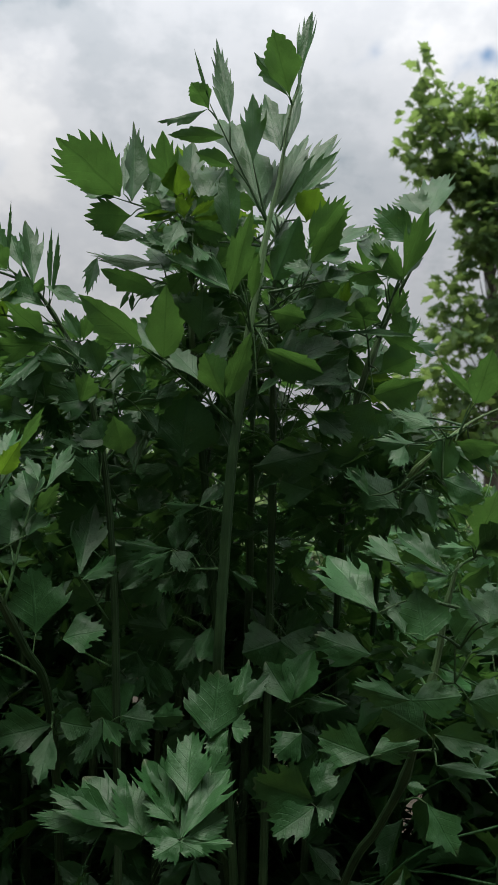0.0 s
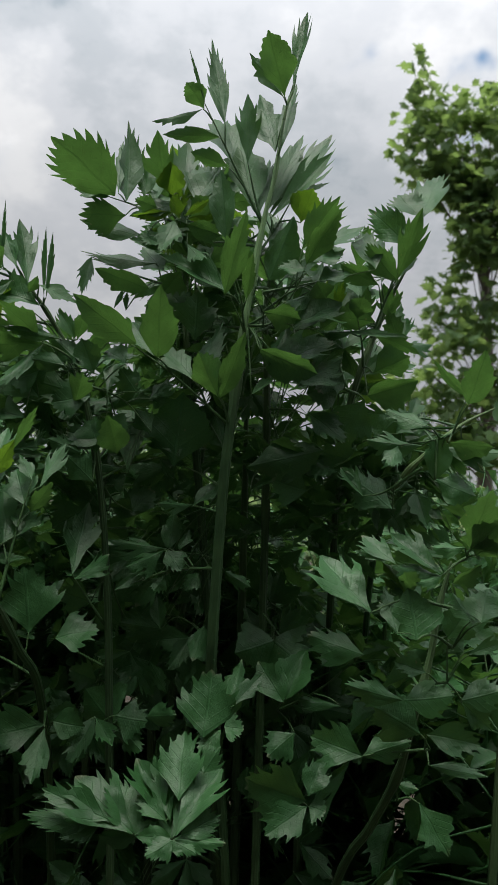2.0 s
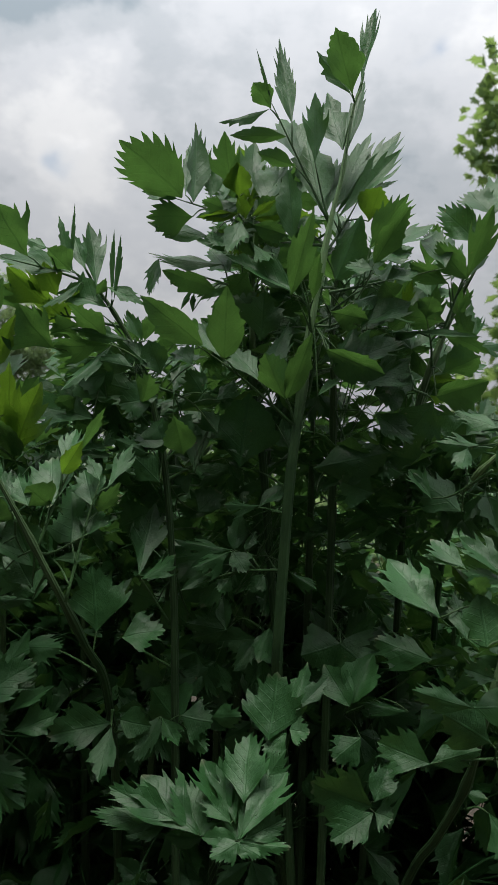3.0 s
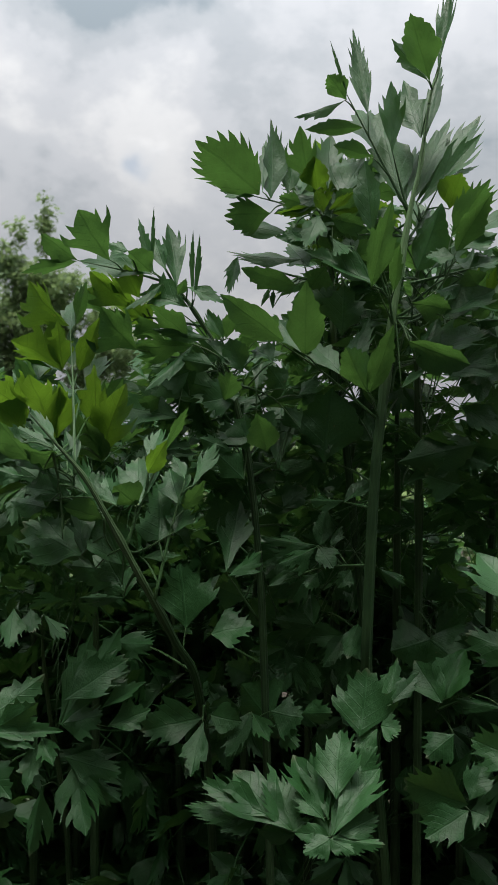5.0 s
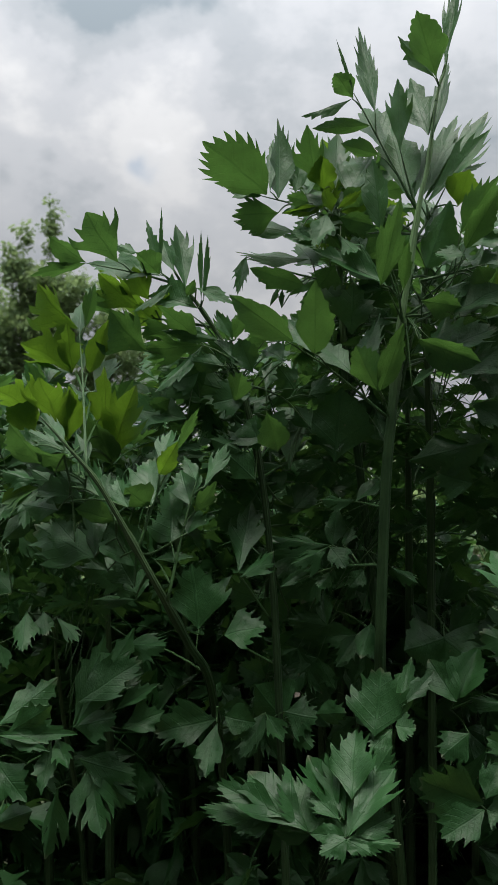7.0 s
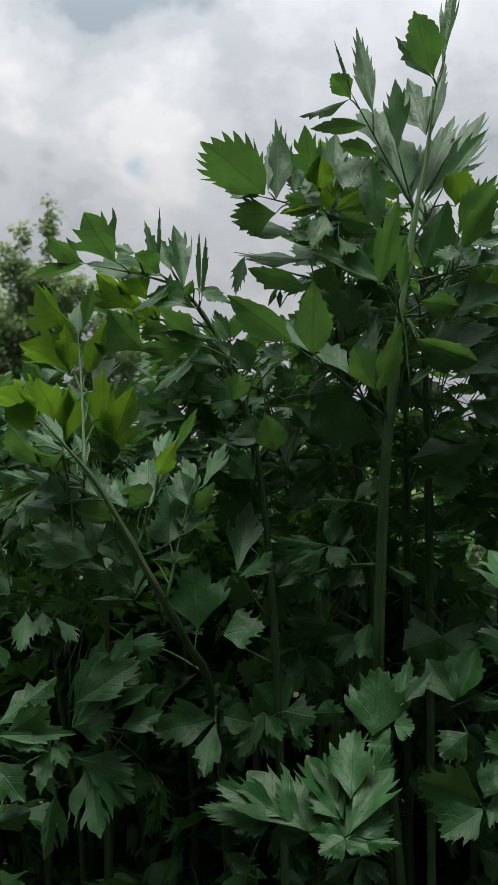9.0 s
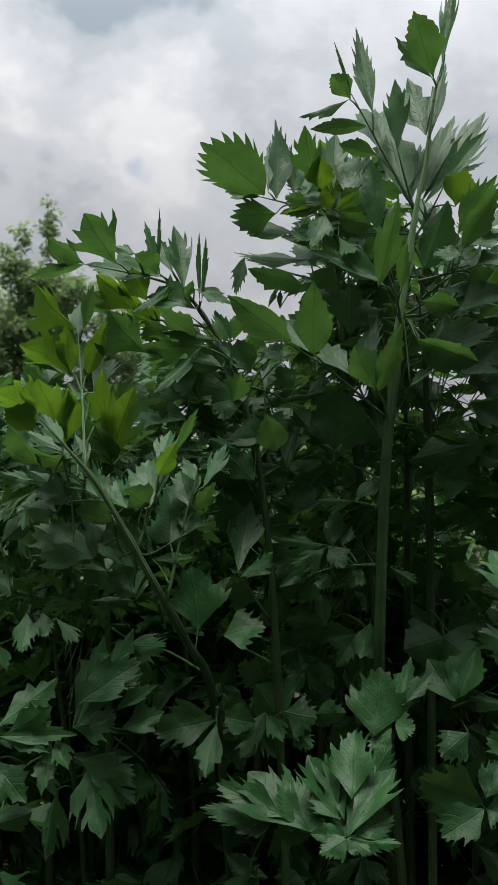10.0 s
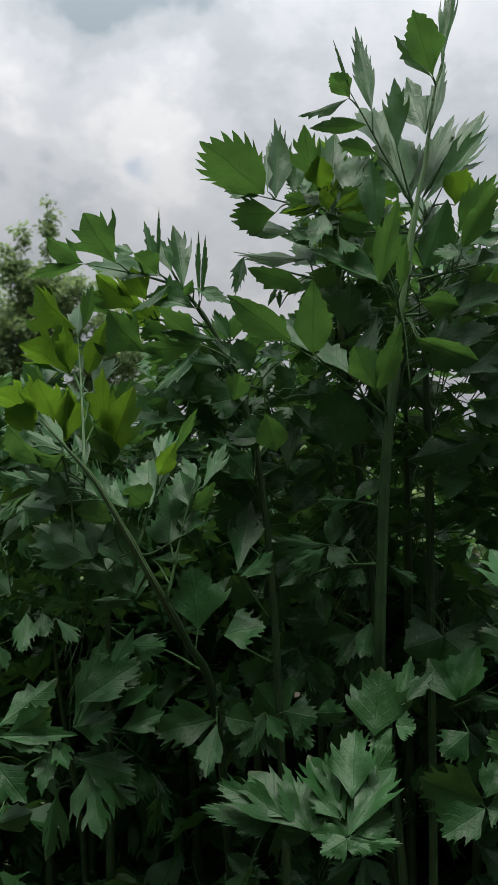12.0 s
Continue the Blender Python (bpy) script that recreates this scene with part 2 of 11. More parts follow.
# ---- geometry helpers ----
def mesh_object(name, verts, faces, mat, uvs=None, parent=None, label="", smooth=True):
    me = bpy.data.meshes.new(name)
    me.from_pydata([tuple(v) for v in verts], [], faces)
    if uvs is not None:
        layer = me.uv_layers.new(name="uv")
        idx = np.empty(len(me.loops), dtype=np.int32)
        me.loops.foreach_get("vertex_index", idx)
        layer.data.foreach_set("uv", np.asarray(uvs, dtype=np.float32)[idx].ravel())
    me.materials.append(mat)
    if smooth:
        me.polygons.foreach_set("use_smooth", [True] * len(me.polygons))
    me.update()
    ob = new(name, me)
    if parent is not None:
        ob.parent = parent
    if label:
        tagged(ob, label)
    return ob


def smooth_line(points, steps=5):
    """Catmull-Rom through points (x, y, z, r)."""
    p = [np.array(q, float) for q in points]
    p = [2 * p[0] - p[1]] + p + [2 * p[-1] - p[-2]]
    out = []
    for i in range(1, len(p) - 2):
        for k in range(steps):
            t = k / steps
            out.append(0.5 * (2 * p[i] + (p[i + 1] - p[i - 1]) * t + (2 * p[i - 1] - 5 * p[i] + 4 * p[i + 1] - p[i + 2]) * t * t
                              + (3 * p[i] - p[i - 1] - 3 * p[i + 1] + p[i + 2]) * t ** 3))
    out.append(p[-2])
    return np.array(out)


def tube(points, sides=8, steps=5, nodes=()):
    """Vertices, faces and uvs of a tapering round stalk; nodes: shares of its length at which it swells."""
    line = smooth_line(points, steps)
    verts, faces, uvs = [], [], []
    n = len(line)
    for i, q in enumerate(line):
        d = line[min(i + 1, n - 1)][:3] - line[max(i - 1, 0)][:3]
        d /= np.linalg.norm(d) + 1e-9
        a = np.cross(d, (0.0, 1.0, 0.2))
        a /= np.linalg.norm(a) + 1e-9
        b = np.cross(d, a)
        r = max(q[3], 0.0003)
        for s in nodes:
            r *= 1 + 0.35 * math.exp(-((i / (n - 1) - s) * 40) ** 2)
        for k in range(sides):
            w = 2 * math.pi * k / sides
            rr = r * (1 + (0.07 if k % 2 else -0.03))
            verts.append(q[:3] + rr * (math.cos(w) * a + math.sin(w) * b))
            uvs.append((k / sides, i / n))
    for i in range(n - 1):
        for k in range(sides):
            k2 = (k + 1) % sides
            faces.append((i * sides + k, i * sides + k2, (i + 1) * sides + k2, (i + 1) * sides + k))
    faces.append(tuple((n - 1) * sides + k for k in range(sides)))
    faces.append(tuple(reversed(range(sides))))
    return verts, faces, uvs


# half outlines of the kinds of leaflet, from base to tip: (half width, share of the length)
OUTLINES = {
    "e": [(.03, 0), (.2, .1), (.52, .22), (.82, .34), (.98, .44), (1, .52), (.92, .58), (.93, .64), (.74, .69), (.72, .755), (.49, .805), (.46, .86), (.22, .90), (.1, .955)],
    "l": [(.04, 0), (.28, .16), (.7, .34), (1, .48), (.86, .57), (.92, .65), (.54, .69), (.48, .77), (.50, .82), (.24, .87), (.1, .95)],
    "w": [(.03, 0), (.22, .16), (.5, .34), (.82, .50), (1, .64), (.98, .78), (.80, .69), (.58, .645), (.64, .77), (.63, .87), (.45, .81), (.35, .86), (.13, .95)],
    "b": [(.03, 0), (.26, .12), (.58, .24), (.86, .36), (1, .51), (.83, .465), (.83, .54), (.95, .69), (.69, .605), (.64, .69), (.73, .84), (.46, .735), (.38, .79), (.41, .92), (.21, .83), (.12, .91)],
    "k": [(.03, 0), (.25, .12), (.58, .26), (.88, .40), (1, .57), (.84, .52), (.8, .61), (.9, .75), (.66, .65), (.52, .67), (.54, .8), (.6, .92), (.4, .82), (.33, .87), (.27, .96), (.14, .92)],
    "d": [(.03, 0), (.24, .07), (.55, .17), (.84, .28), (1.0, .42), (.88, .37), (1.03, .55), (.84, .475), (.95, .68), (.73, .585), (.81, .8), (.59, .69), (.6, .89), (.4, .77), (.33, .94), (.17, .85), (.1, .93)],
    "f": [(.03, 0), (.28, .15), (.6, .31), (.88, .45), (1, .60), (.90, .56), (.98, .72), (.83, .66), (.84, .82), (.68, .74), (.64, .89), (.48, .80), (.42, .94), (.28, .86), (.20, .97), (.1, .92)],
    "n": [(.03, 0), (.25, .1), (.6, .25), (.9, .4), (1, .5), (.95, .58), (.98, .66), (.7, .66), (.62, .74), (.6, .82), (.36, .82), (.26, .9), (.1, .96)],
    "o": [(.03, 0), (.22, .05), (.55, .16), (.85, .3), (1, .44), (.97, .54), (.98, .6), (.8, .64), (.68, .72), (.66, .77), (.46, .81), (.34, .88), (.14, .95)],
    "m": [(.04, 0), (.34, .08), (.68, .18), (.96, .32), (1.04, .46), (.88, .44), (.88, .56), (.72, .52), (.66, .64), (.46, .56), (.5, .68), (.58, .80), (.45, .77), (.42, .88), (.27, .85), (.19, .95), (.09, .95)],
    "t": [(.03, 0), (.2, .15), (.45, .28), (.78, .42), (.95, .56), (1, .72), (.82, .64), (.75, .70), (.70, .79), (.55, .64), (.32, .51), (.37, .64), (.50, .74), (.52, .85), (.35, .79), (.28, .88), (.12, .95)],
}


def leaflet_geometry(kind, seed):
    """One leaflet of length 1 and half width 1 with folded midrib, wavy margin and drooping tip; z in shares of the length."""
    rnd = random.Random(seed * 31 + ord(kind))
    fold, curl, twist = rnd.uniform(0.08, 0.30), rnd.uniform(-0.08, 0.24), rnd.uniform(-0.16, 0.16)
    phase, wave = rnd.uniform(0, 6.28), rnd.uniform(0.03, 0.085)
    skew, puff = rnd.uniform(-0.07, 0.07), rnd.uniform(0.02, 0.06)
    half = list(OUTLINES[kind])
    sharp = 0.0 if kind in "bdf" else 0.1 if kind in "ke" else 0.3
    for i in range(4, len(half) - 1):
        (ax, ay), (bx, by), (cx, cy) = OUTLINES[kind][i - 1:i + 2]
        half[i] = (bx + sharp * (bx - (ax + cx) / 2), by + sharp * (by - (ay + cy) / 2))
    ring = [(0.0, 0.0)]
    sides = []
    for sgn in (1, -1):
        row = []
        broad = rnd.uniform(0.82, 1.16)
        for i, (hw, y) in enumerate(half):
            jx = broad * (1 + rnd.uniform(-0.10, 0.10)) if i > 0 else 1
            jy = rnd.uniform(-0.016, 0.016) if i > 1 else 0
            row.append((sgn * hw * jx, y + jy + (0.004 if i == 0 else 0)))
        full = []
        for i in range(len(row)):
            p1 = row[i]
            p2 = row[i + 1] if i + 1 < len(row) else (0.0, 1.0)
            p0 = row[i - 1] if i else (0.0, -0.1)
            p3 = row[i + 2] if i + 2 < len(row) else p2
            full.append(p1)
            if i < 4:
                full.append(tuple((-p0[k] + 9 * p1[k] + 9 * p2[k] - p3[k]) / 16 for k in (0, 1)))
            else:
                out = 0.014 if p2[1] > p1[1] else 0.0
                full.append(((p1[0] + p2[0]) / 2 + sgn * out, (p1[1] + p2[1]) / 2 + out * 0.3))
        sides.append(full)
    ring += sides[0] + [(0.0, 1.0)] + sides[1][::-1]
    n = len(ring)
    rib = [(0.0, k / 10) for k in range(1, 10)]
    inner = []
    for i in range(4, len(sides[0]), 2):
        for row in sides:
            x, y = row[i]
            inner.append((x * 0.45, y - 0.07 * abs(x)))
            if abs(x) > 0.6:
                inner.append((x * 0.72, y - 0.05))
    pts = [Vector(q) for q in ring + rib + inner]
    mid = [0] + [n + k for k in range(9)] + [len(sides[0]) + 1]
    edges = list(zip(mid[:-1], mid[1:]))
    v2, _, faces, *_rest = delaunay_2d_cdt(pts, edges, [list(range(n))], 1, 1e-5)
    verts, uvs = [], []
    for q in v2:
        x, y = q.x, q.y
        ax = abs(x)
        z = fold * ax - curl * y * y + twist * x * y - puff * ax * ax
        z += wave * ax * math.sin(phase + 10 * y + (2 if x > 0 else 0)) + 0.02 * math.sin(5 * x + phase) * math.sin(13 * y)
        verts.append((x + skew * math.sin(3 * y), y, z))
        uvs.append((0.5 + x * 0.5, y))
    return verts, [tuple(f) for f in faces], uvs


VARIANTS = 7
LEAFLET_MESH = {}
for kind in OUTLINES:
    for s in range(VARIANTS):
        tmp = mesh_object("leaflet_form", *leaflet_geometry(kind, s)[:2], M_LEAF, leaflet_geometry(kind, s)[2])
        LEAFLET_MESH[kind, s, False] = tmp.data
        LEAFLET_MESH[kind, s, True] = tmp.data.copy()
        LEAFLET_MESH[kind, s, True].materials[0] = M_YOUNG
        bpy.data.objects.remove(tmp)

pick = random.Random(7)


def plant(label):
    """A lovage stalk from the ground with all that grows on it: an Empty that parents stem and leaves."""
    ob = new("lovage_plant")
    return tagged(ob, label, "herb plant", "lovage plants in the clump")


def stem(owner, *pts, mat=M_STEM):
    v, f, uv = tube(pts, 12, 8, [0.45, 0.62, 0.8])
    return mesh_object("stem", v, f, mat, uv, owner, "ridged green hollow stem")


def leaf(owner, r, *pts):
    """The stalk of a compound leaf; its leaflets are children of it."""
    n = len(pts)
    v, f, uv = tube([(*p, r * (1.3 - 0.95 * i / max(1, n - 1))) for i, p in enumerate(pts)], 6, 5)
    return mesh_object("leaf", v, f, M_STALK, uv, owner)


def leaf_stalk(owner, a, b):
    """The thin stalk between a leaf's main stalk and one leaflet."""
    a, b = Vector(a), Vector(b)
    m = a.lerp(b, 0.55) + Vector((0, 0, 0.08 * (b - a).length))
    v, f, uv = tube([(*a, 0.0011), (*m, 0.0009), (*b, 0.0006)], 5, 4)
    return mesh_object("leaf_stalk", v, f, M_STALK, uv, owner)


def leaflet(owner, kind, base, tip, width, normal, young=False):
    b, t, z = Vector(base), Vector(tip), Vector(normal)
    y = t - b
    length = y.length
    y.normalize()
    x = y.cross(z).normalized()
    z = x.cross(y)
    ob = new("leaflet", LEAFLET_MESH[kind, pick.randrange(VARIANTS), young])
    ob.parent = owner
    flip = pick.choice((-1, 1))
    half = width * 0.5
    m = Matrix((x * half * flip, y * length, z * min(length, width * 1.4) * flip)).transposed().to_4x4()
    m.translation = b
    ob.matrix_basis = m
    return ob


TILT = {"T": (-0.79, 0.61), "t": (-0.92, 0.38), "u": (-0.70, -0.70), "f": (-1.0, 0.02)}


def thicket(owner, seed, count, size, quad, deep, roots, tilts):
    """Three-part leaves spread through a slab of the clump (quad: its four corners), on stalks from points of the stem."""
    rnd = random.Random(seed)
    a, b, c, d = (Vector(q) for q in quad)
    for _ in range(count):
        u, v = rnd.random(), rnd.random()
        q = a.lerp(b, u).lerp(d.lerp(c, u), v) + Vector((0, rnd.uniform(-deep, deep), 0))
        i = rnd.randrange(len(roots) - 1)
        r = Vector(roots[i]).lerp(Vector(roots[i + 1]), rnd.random())
        twig = leaf(owner, 0.0008, r, r.lerp(q, 0.35) + Vector((0, 0.05, 0.01)), r.lerp(q, 0.75) + Vector((0, 0.04, 0.015)), q)
        way = math.atan2(q.z - r.z + 0.02, (q.x - r.x) * 0.8) + rnd.uniform(-0.45, 0.45)
        for turn in (-0.9, 0, 0.9):
            w, length = way + turn + rnd.uniform(-0.28, 0.28), size * rnd.uniform(0.75, 1.2)
            kind = rnd.choice(tilts)
            n = Vector((rnd.uniform(-0.3, 0.3), TILT[kind][0] + rnd.uniform(-0.1, 0.1), TILT[kind][1] + rnd.uniform(-0.12, 0.12))).normalized()
            x, z = math.cos(w) * length, math.sin(w) * length
            y = max(-0.05, min(0.05, -(n.x * x + n.z * z) / n.y))
            leaflet(twig, rnd.choice("bkwlew"), q, q + Vector((x, y, z)), length * rnd.uniform(0.48, 0.68), n, kind == "u" and rnd.random() < 0.3)


# ---- ground and the added light-blocking wall behind ----
def ground():
    n = 120
    verts, faces = [], []
    xs = [math.copysign(abs(i) ** 2.2 * 0.0011 + abs(i) * 0.05, i) for i in range(-n // 2, n // 2 + 1)]
    xs[0], xs[-1] = -900, 900
    ys = [x + 2 for x in xs]
    for y in ys:
        for x in xs:
            near = max(0, 1 - math.hypot(x, y - 2) / 12)
            verts.append((x, y, near * 0.03 * noise.noise(Vector((x * 3, y * 3, 0))) + near * 0.015 * noise.noise(Vector((x * 11, y * 11, 4)))))
    w = len(xs)
    for j in range(w - 1):
        for i in range(w - 1):
            faces.append((j * w + i, j * w + i + 1, (j + 1) * w + i + 1, (j + 1) * w + i))
    ob = mesh_object("ground", verts, faces, M_SOIL)
    return tagged(ob, "dark garden soil with patches of low weeds", "ground", kind="structure")


ground()


def box(name, x0, x1, y0, y1, z0, z1, mat, label):
    bm = bmesh.new()
    bmesh.ops.create_cube(bm, size=1, matrix=Matrix.Translation(((x0 + x1) / 2, (y0 + y1) / 2, (z0 + z1) / 2)) @ Matrix.Diagonal((x1 - x0, y1 - y0, z1 - z0, 1)))
    bmesh.ops.bevel(bm, geom=bm.edges[:], offset=0.02, segments=2, affect="EDGES")
    me = bpy.data.meshes.new(name)
    bm.to_mesh(me)
    bm.free()
    me.materials.append(mat)
    return tagged(new(name, me), label, "wall", kind="structure")


# unseen wall behind the camera, added to cut low sky light on the leaves
box("light_block_wall", -6.0, 6.0, -1.8, -1.5, -0.1, 4.3, M_WALL, "plain grey wall added out of view to block light")


def straw():
    rnd = random.Random(5)
    verts, faces = [], []
    for _ in range(420):
        x, y = rnd.uniform(0.0, 2.2), rnd.uniform(0.6, 2.0)
        a, ln, r = rnd.uniform(0, 3.14), rnd.uniform(0.03, 0.16), rnd.uniform(0.0012, 0.003)
        d = Vector((math.cos(a), math.sin(a), rnd.uniform(-0.15, 0.15)))
        s = Vector((-d.y, d.x, 0)).normalized() * r
        c = Vector((x, y, rnd.uniform(0.008, 0.03)))
        k = len(verts)
        for e in (-1, 1):
            p = c + d * ln * 0.5 * e
            verts += [p + s, p + Vector((0, 0, r * 1.4)), p - s]
        faces += [(k, k + 1, k + 4, k + 3), (k + 1, k + 2, k + 5, k + 4), (k + 2, k, k + 3, k + 5), (k, k + 2, k + 1), (k + 3, k + 4, k + 5)]
    ob = mesh_object("straw_litter", verts, faces, M_STRAW, smooth=False)
    tagged(ob, "dry straw and stalk bits lying on the soil", "straw", kind="stuff")


straw()


# ---- trees and shrubs in the distance ----
def leaf_cloud(rnd, centres, per, size, shape, droop=0.3):
    """Many small single leaves about the centres (x, y, z, radius): vertices, faces, uvs."""
    pts = np.array(shape, float)
    verts, faces, uvs = [], [], []
    n = len(pts)
    half = max(abs(pts[:, 0])) * 2
    for cx, cy, cz, cr in centres:
        for _ in range(max(1, int(per * cr * cr))):
            d = Vector((rnd.gauss(0, 1), rnd.gauss(0, 1), rnd.gauss(0, 0.8)))
            p = Vector((cx, cy, cz)) + d.normalized() * cr * rnd.random() ** 0.5
            rot = Euler((rnd.gauss(-droop, 0.6), rnd.gauss(0, 0.6), rnd.uniform(0, 6.28))).to_matrix()
            s = size * rnd.uniform(0.55, 1.2)
            k = len(verts)
            for x, y in pts:
                q = rot @ Vector((x * s, y * s, -0.35 * s * (x * x + 0.4 * y * y)))
                verts.append(p + q)
                uvs.append((0.5 + x / half, y))
            for i in range(1, n - 1):
                faces.append((k, k + i, k + i + 1))
    return verts, faces, uvs


MAPLE_LEAF = [(0, 0), (.22, -.05), (.34, .1), (.22, .2), (.55, .42), (.3, .46), (.3, .62), (.12, .6), (0, 1), (-.12, .6), (-.3, .62), (-.3, .46), (-.55, .42), (-.22, .2), (-.34, .1), (-.22, -.05)]
OVAL_LEAF = [(0, 0), (.2, .2), (.28, .45), (.18, .8), (0, 1), (-.18, .8), (-.28, .45), (-.2, .2)]


def tree(name, label, category, base, top, r0, limbs, centres, per, size, shape, mat, seed):
    rnd = random.Random(seed)
    ob = tagged(new(name), label, category)
    ob.location = base
    b = Vector(base)
    mid = b.lerp(Vector(top), 0.5) + Vector((0.08, 0.05, 0))
    v, f, uv = tube([(0, 0, -0.1, r0 * 1.25), (*(b.lerp(mid, .25) - b), r0), (*(mid - b), r0 * .7), (*(Vector(top) - b), r0 * 0.18)], 10, 5)
    mesh_object("trunk", v, f, M_BARK, uv, ob)
    for cx, cy, cz, cr in limbs:
        c = Vector((cx, cy, cz))
        h = min(0.92, max(0.25, (cz - b.z) / (top[2] - b.z) * 0.8))
        s = (b.lerp(mid, h * 2) if h < 0.5 else mid.lerp(Vector(top), h * 2 - 1))
        k = s.lerp(c, 0.5) + Vector((0, 0, 0.03 * (c - s).length))
        v, f, uv = tube([(*(s - b), r0 * 0.13), (*(k - b), r0 * 0.08), (*(c - b), r0 * 0.03)], 6, 5)
        mesh_object("limb", v, f, M_BARK, uv, ob)
    v, f, uv = leaf_cloud(rnd, [(x - b.x, y - b.y, z - b.z, r) for x, y, z, r in centres], per, size, shape)
    mesh_object("crown", v, f, mat, uv, ob, smooth=False)
    return ob


def clumps(rnd, ellipsoids):
    """Clump centres scattered through ellipsoids (x, y, z, rx, ry, rz, count, clump radius)."""
    out = []
    for x, y, z, rx, ry, rz, count, cr in ellipsoids:
        for _ in range(count):
            d = Vector((rnd.gauss(0, 1), rnd.gauss(0, 1), rnd.gauss(0, 1))).normalized() * rnd.random() ** 0.4
            out.append((x + rx * d.x, y + ry * d.y, z + rz * d.z, cr * rnd.uniform(0.7, 1.3)))
    return out


rnd_m = random.Random(21)
maple_c = clumps(rnd_m, [
    (1.03, 7.09, 4.66, 0.02, 0.05, 0.05, 3, 0.050), (1.06, 7.10, 4.54, 0.06, 0.06, 0.06, 6, 0.065), (1.11, 7.11, 4.38, 0.14, 0.12, 0.07, 12, 0.080), (1.15, 7.12, 4.20, 0.24, 0.21, 0.09, 20, 0.095),
    (1.20, 7.14, 4.02, 0.35, 0.31, 0.10, 30, 0.105), (1.18, 7.15, 3.84, 0.38, 0.34, 0.09, 28, 0.105), (1.26, 7.16, 3.68, 0.34, 0.30, 0.12, 26, 0.120), (1.57, 7.14, 4.19, 0.27, 0.25, 0.18, 30, 0.120),
    (1.85, 7.16, 3.90, 0.36, 0.33, 0.27, 40, 0.140), (1.54, 7.18, 3.57, 0.25, 0.23, 0.24, 60, 0.160), (1.64, 7.20, 3.17, 0.27, 0.25, 0.24, 44, 0.160), (1.39, 7.22, 2.84, 0.17, 0.16, 0.14, 15, 0.100),
    (1.34, 7.23, 2.59, 0.28, 0.25, 0.14, 22, 0.100), (1.41, 7.25, 2.30, 0.38, 0.34, 0.16, 36, 0.105), (1.31, 7.28, 1.93, 0.55, 0.40, 0.21, 70, 0.110), (1.71, 7.25, 2.49, 0.25, 0.22, 0.38, 26, 0.120),
    (1.16, 7.29, 1.61, 0.50, 0.40, 0.18, 44, 0.120), (1.71, 7.31, 1.49, 0.41, 0.37, 0.23, 44, 0.130), (1.92, 7.29, 1.91, 0.27, 0.25, 0.27, 30, 0.140), (2.02, 7.22, 3.05, 0.27, 0.25, 0.68, 40, 0.200)])
tree("maple_tree", "young maple tree with fresh green lobed leaves", "tree", (1.79, 7.86, 0), (1.74, 7.86, 3.98), 0.08, maple_c[::11], maple_c, 400, 0.112, MAPLE_LEAF, M_MAPLE, 3)

rnd_l = random.Random(33)
hedge_c = clumps(rnd_l, [(-5.1, 9.4, 2.7, 0.9, 0.7, 0.7, 44, 0.24), (-4.13, 9.1, 3.72, 0.05, 0.05, 0.42, 15, 0.085), (-4.46, 9.1, 3.5, 0.07, 0.1, 0.42, 15, 0.10), (-4.62, 9.1, 3.3, 0.1, 0.1, 0.35, 10, 0.12), (-4.25, 9.2, 3.1, 0.28, 0.3, 0.35, 14, 0.16),
                         (-3.9, 9.2, 3.05, 0.22, 0.3, 0.3, 14, 0.13), (-3.5, 9.2, 2.85, 0.3, 0.3, 0.35, 20, 0.11), (-3.3, 9.2, 2.4, 0.35, 0.3, 0.4, 22, 0.12), (-4.3, 9.3, 2.75, 0.5, 0.4, 0.45, 34, 0.18), (-3.85, 9.3, 2.5, 0.35, 0.4, 0.5, 16, 0.14), (-3.5, 9.3, 2.3, 0.4, 0.4, 0.4, 12, 0.16)])
tree("hawthorn_tree", "small-leaved hawthorn tree with upright shoots", "tree", (-4.8, 9.5, 0), (-4.6, 9.4, 3.4), 0.11, hedge_c[::14], hedge_c, 4600, 0.062, OVAL_LEAF, M_SHRUB, 9)


def shrub(x, y, w, d, h, seed, size=0.06, per=1300):
    rnd = random.Random(seed)
    c = clumps(rnd, [(x, y, h * 0.55, w, d, h * 0.42, 42, 0.24)])
    return tree("shrub", "dense green hedge shrub", "shrub", (x, y, 0), (x, y, h * 0.7), 0.04, c[::8], c, per, size, OVAL_LEAF, M_SHRUB, seed + 50)


for i in range(9):
    sx = -6.6 + i * 1.25
    tagged(shrub(sx, 9.0 + 0.5 * math.sin(i * 2.3), 0.85, 0.6, 1.45 + 0.2 * math.sin(i * 1.7) + (0.8 if sx < -3 else 0), 70 + i, 0.085, 2600), group="hedge of shrubs")


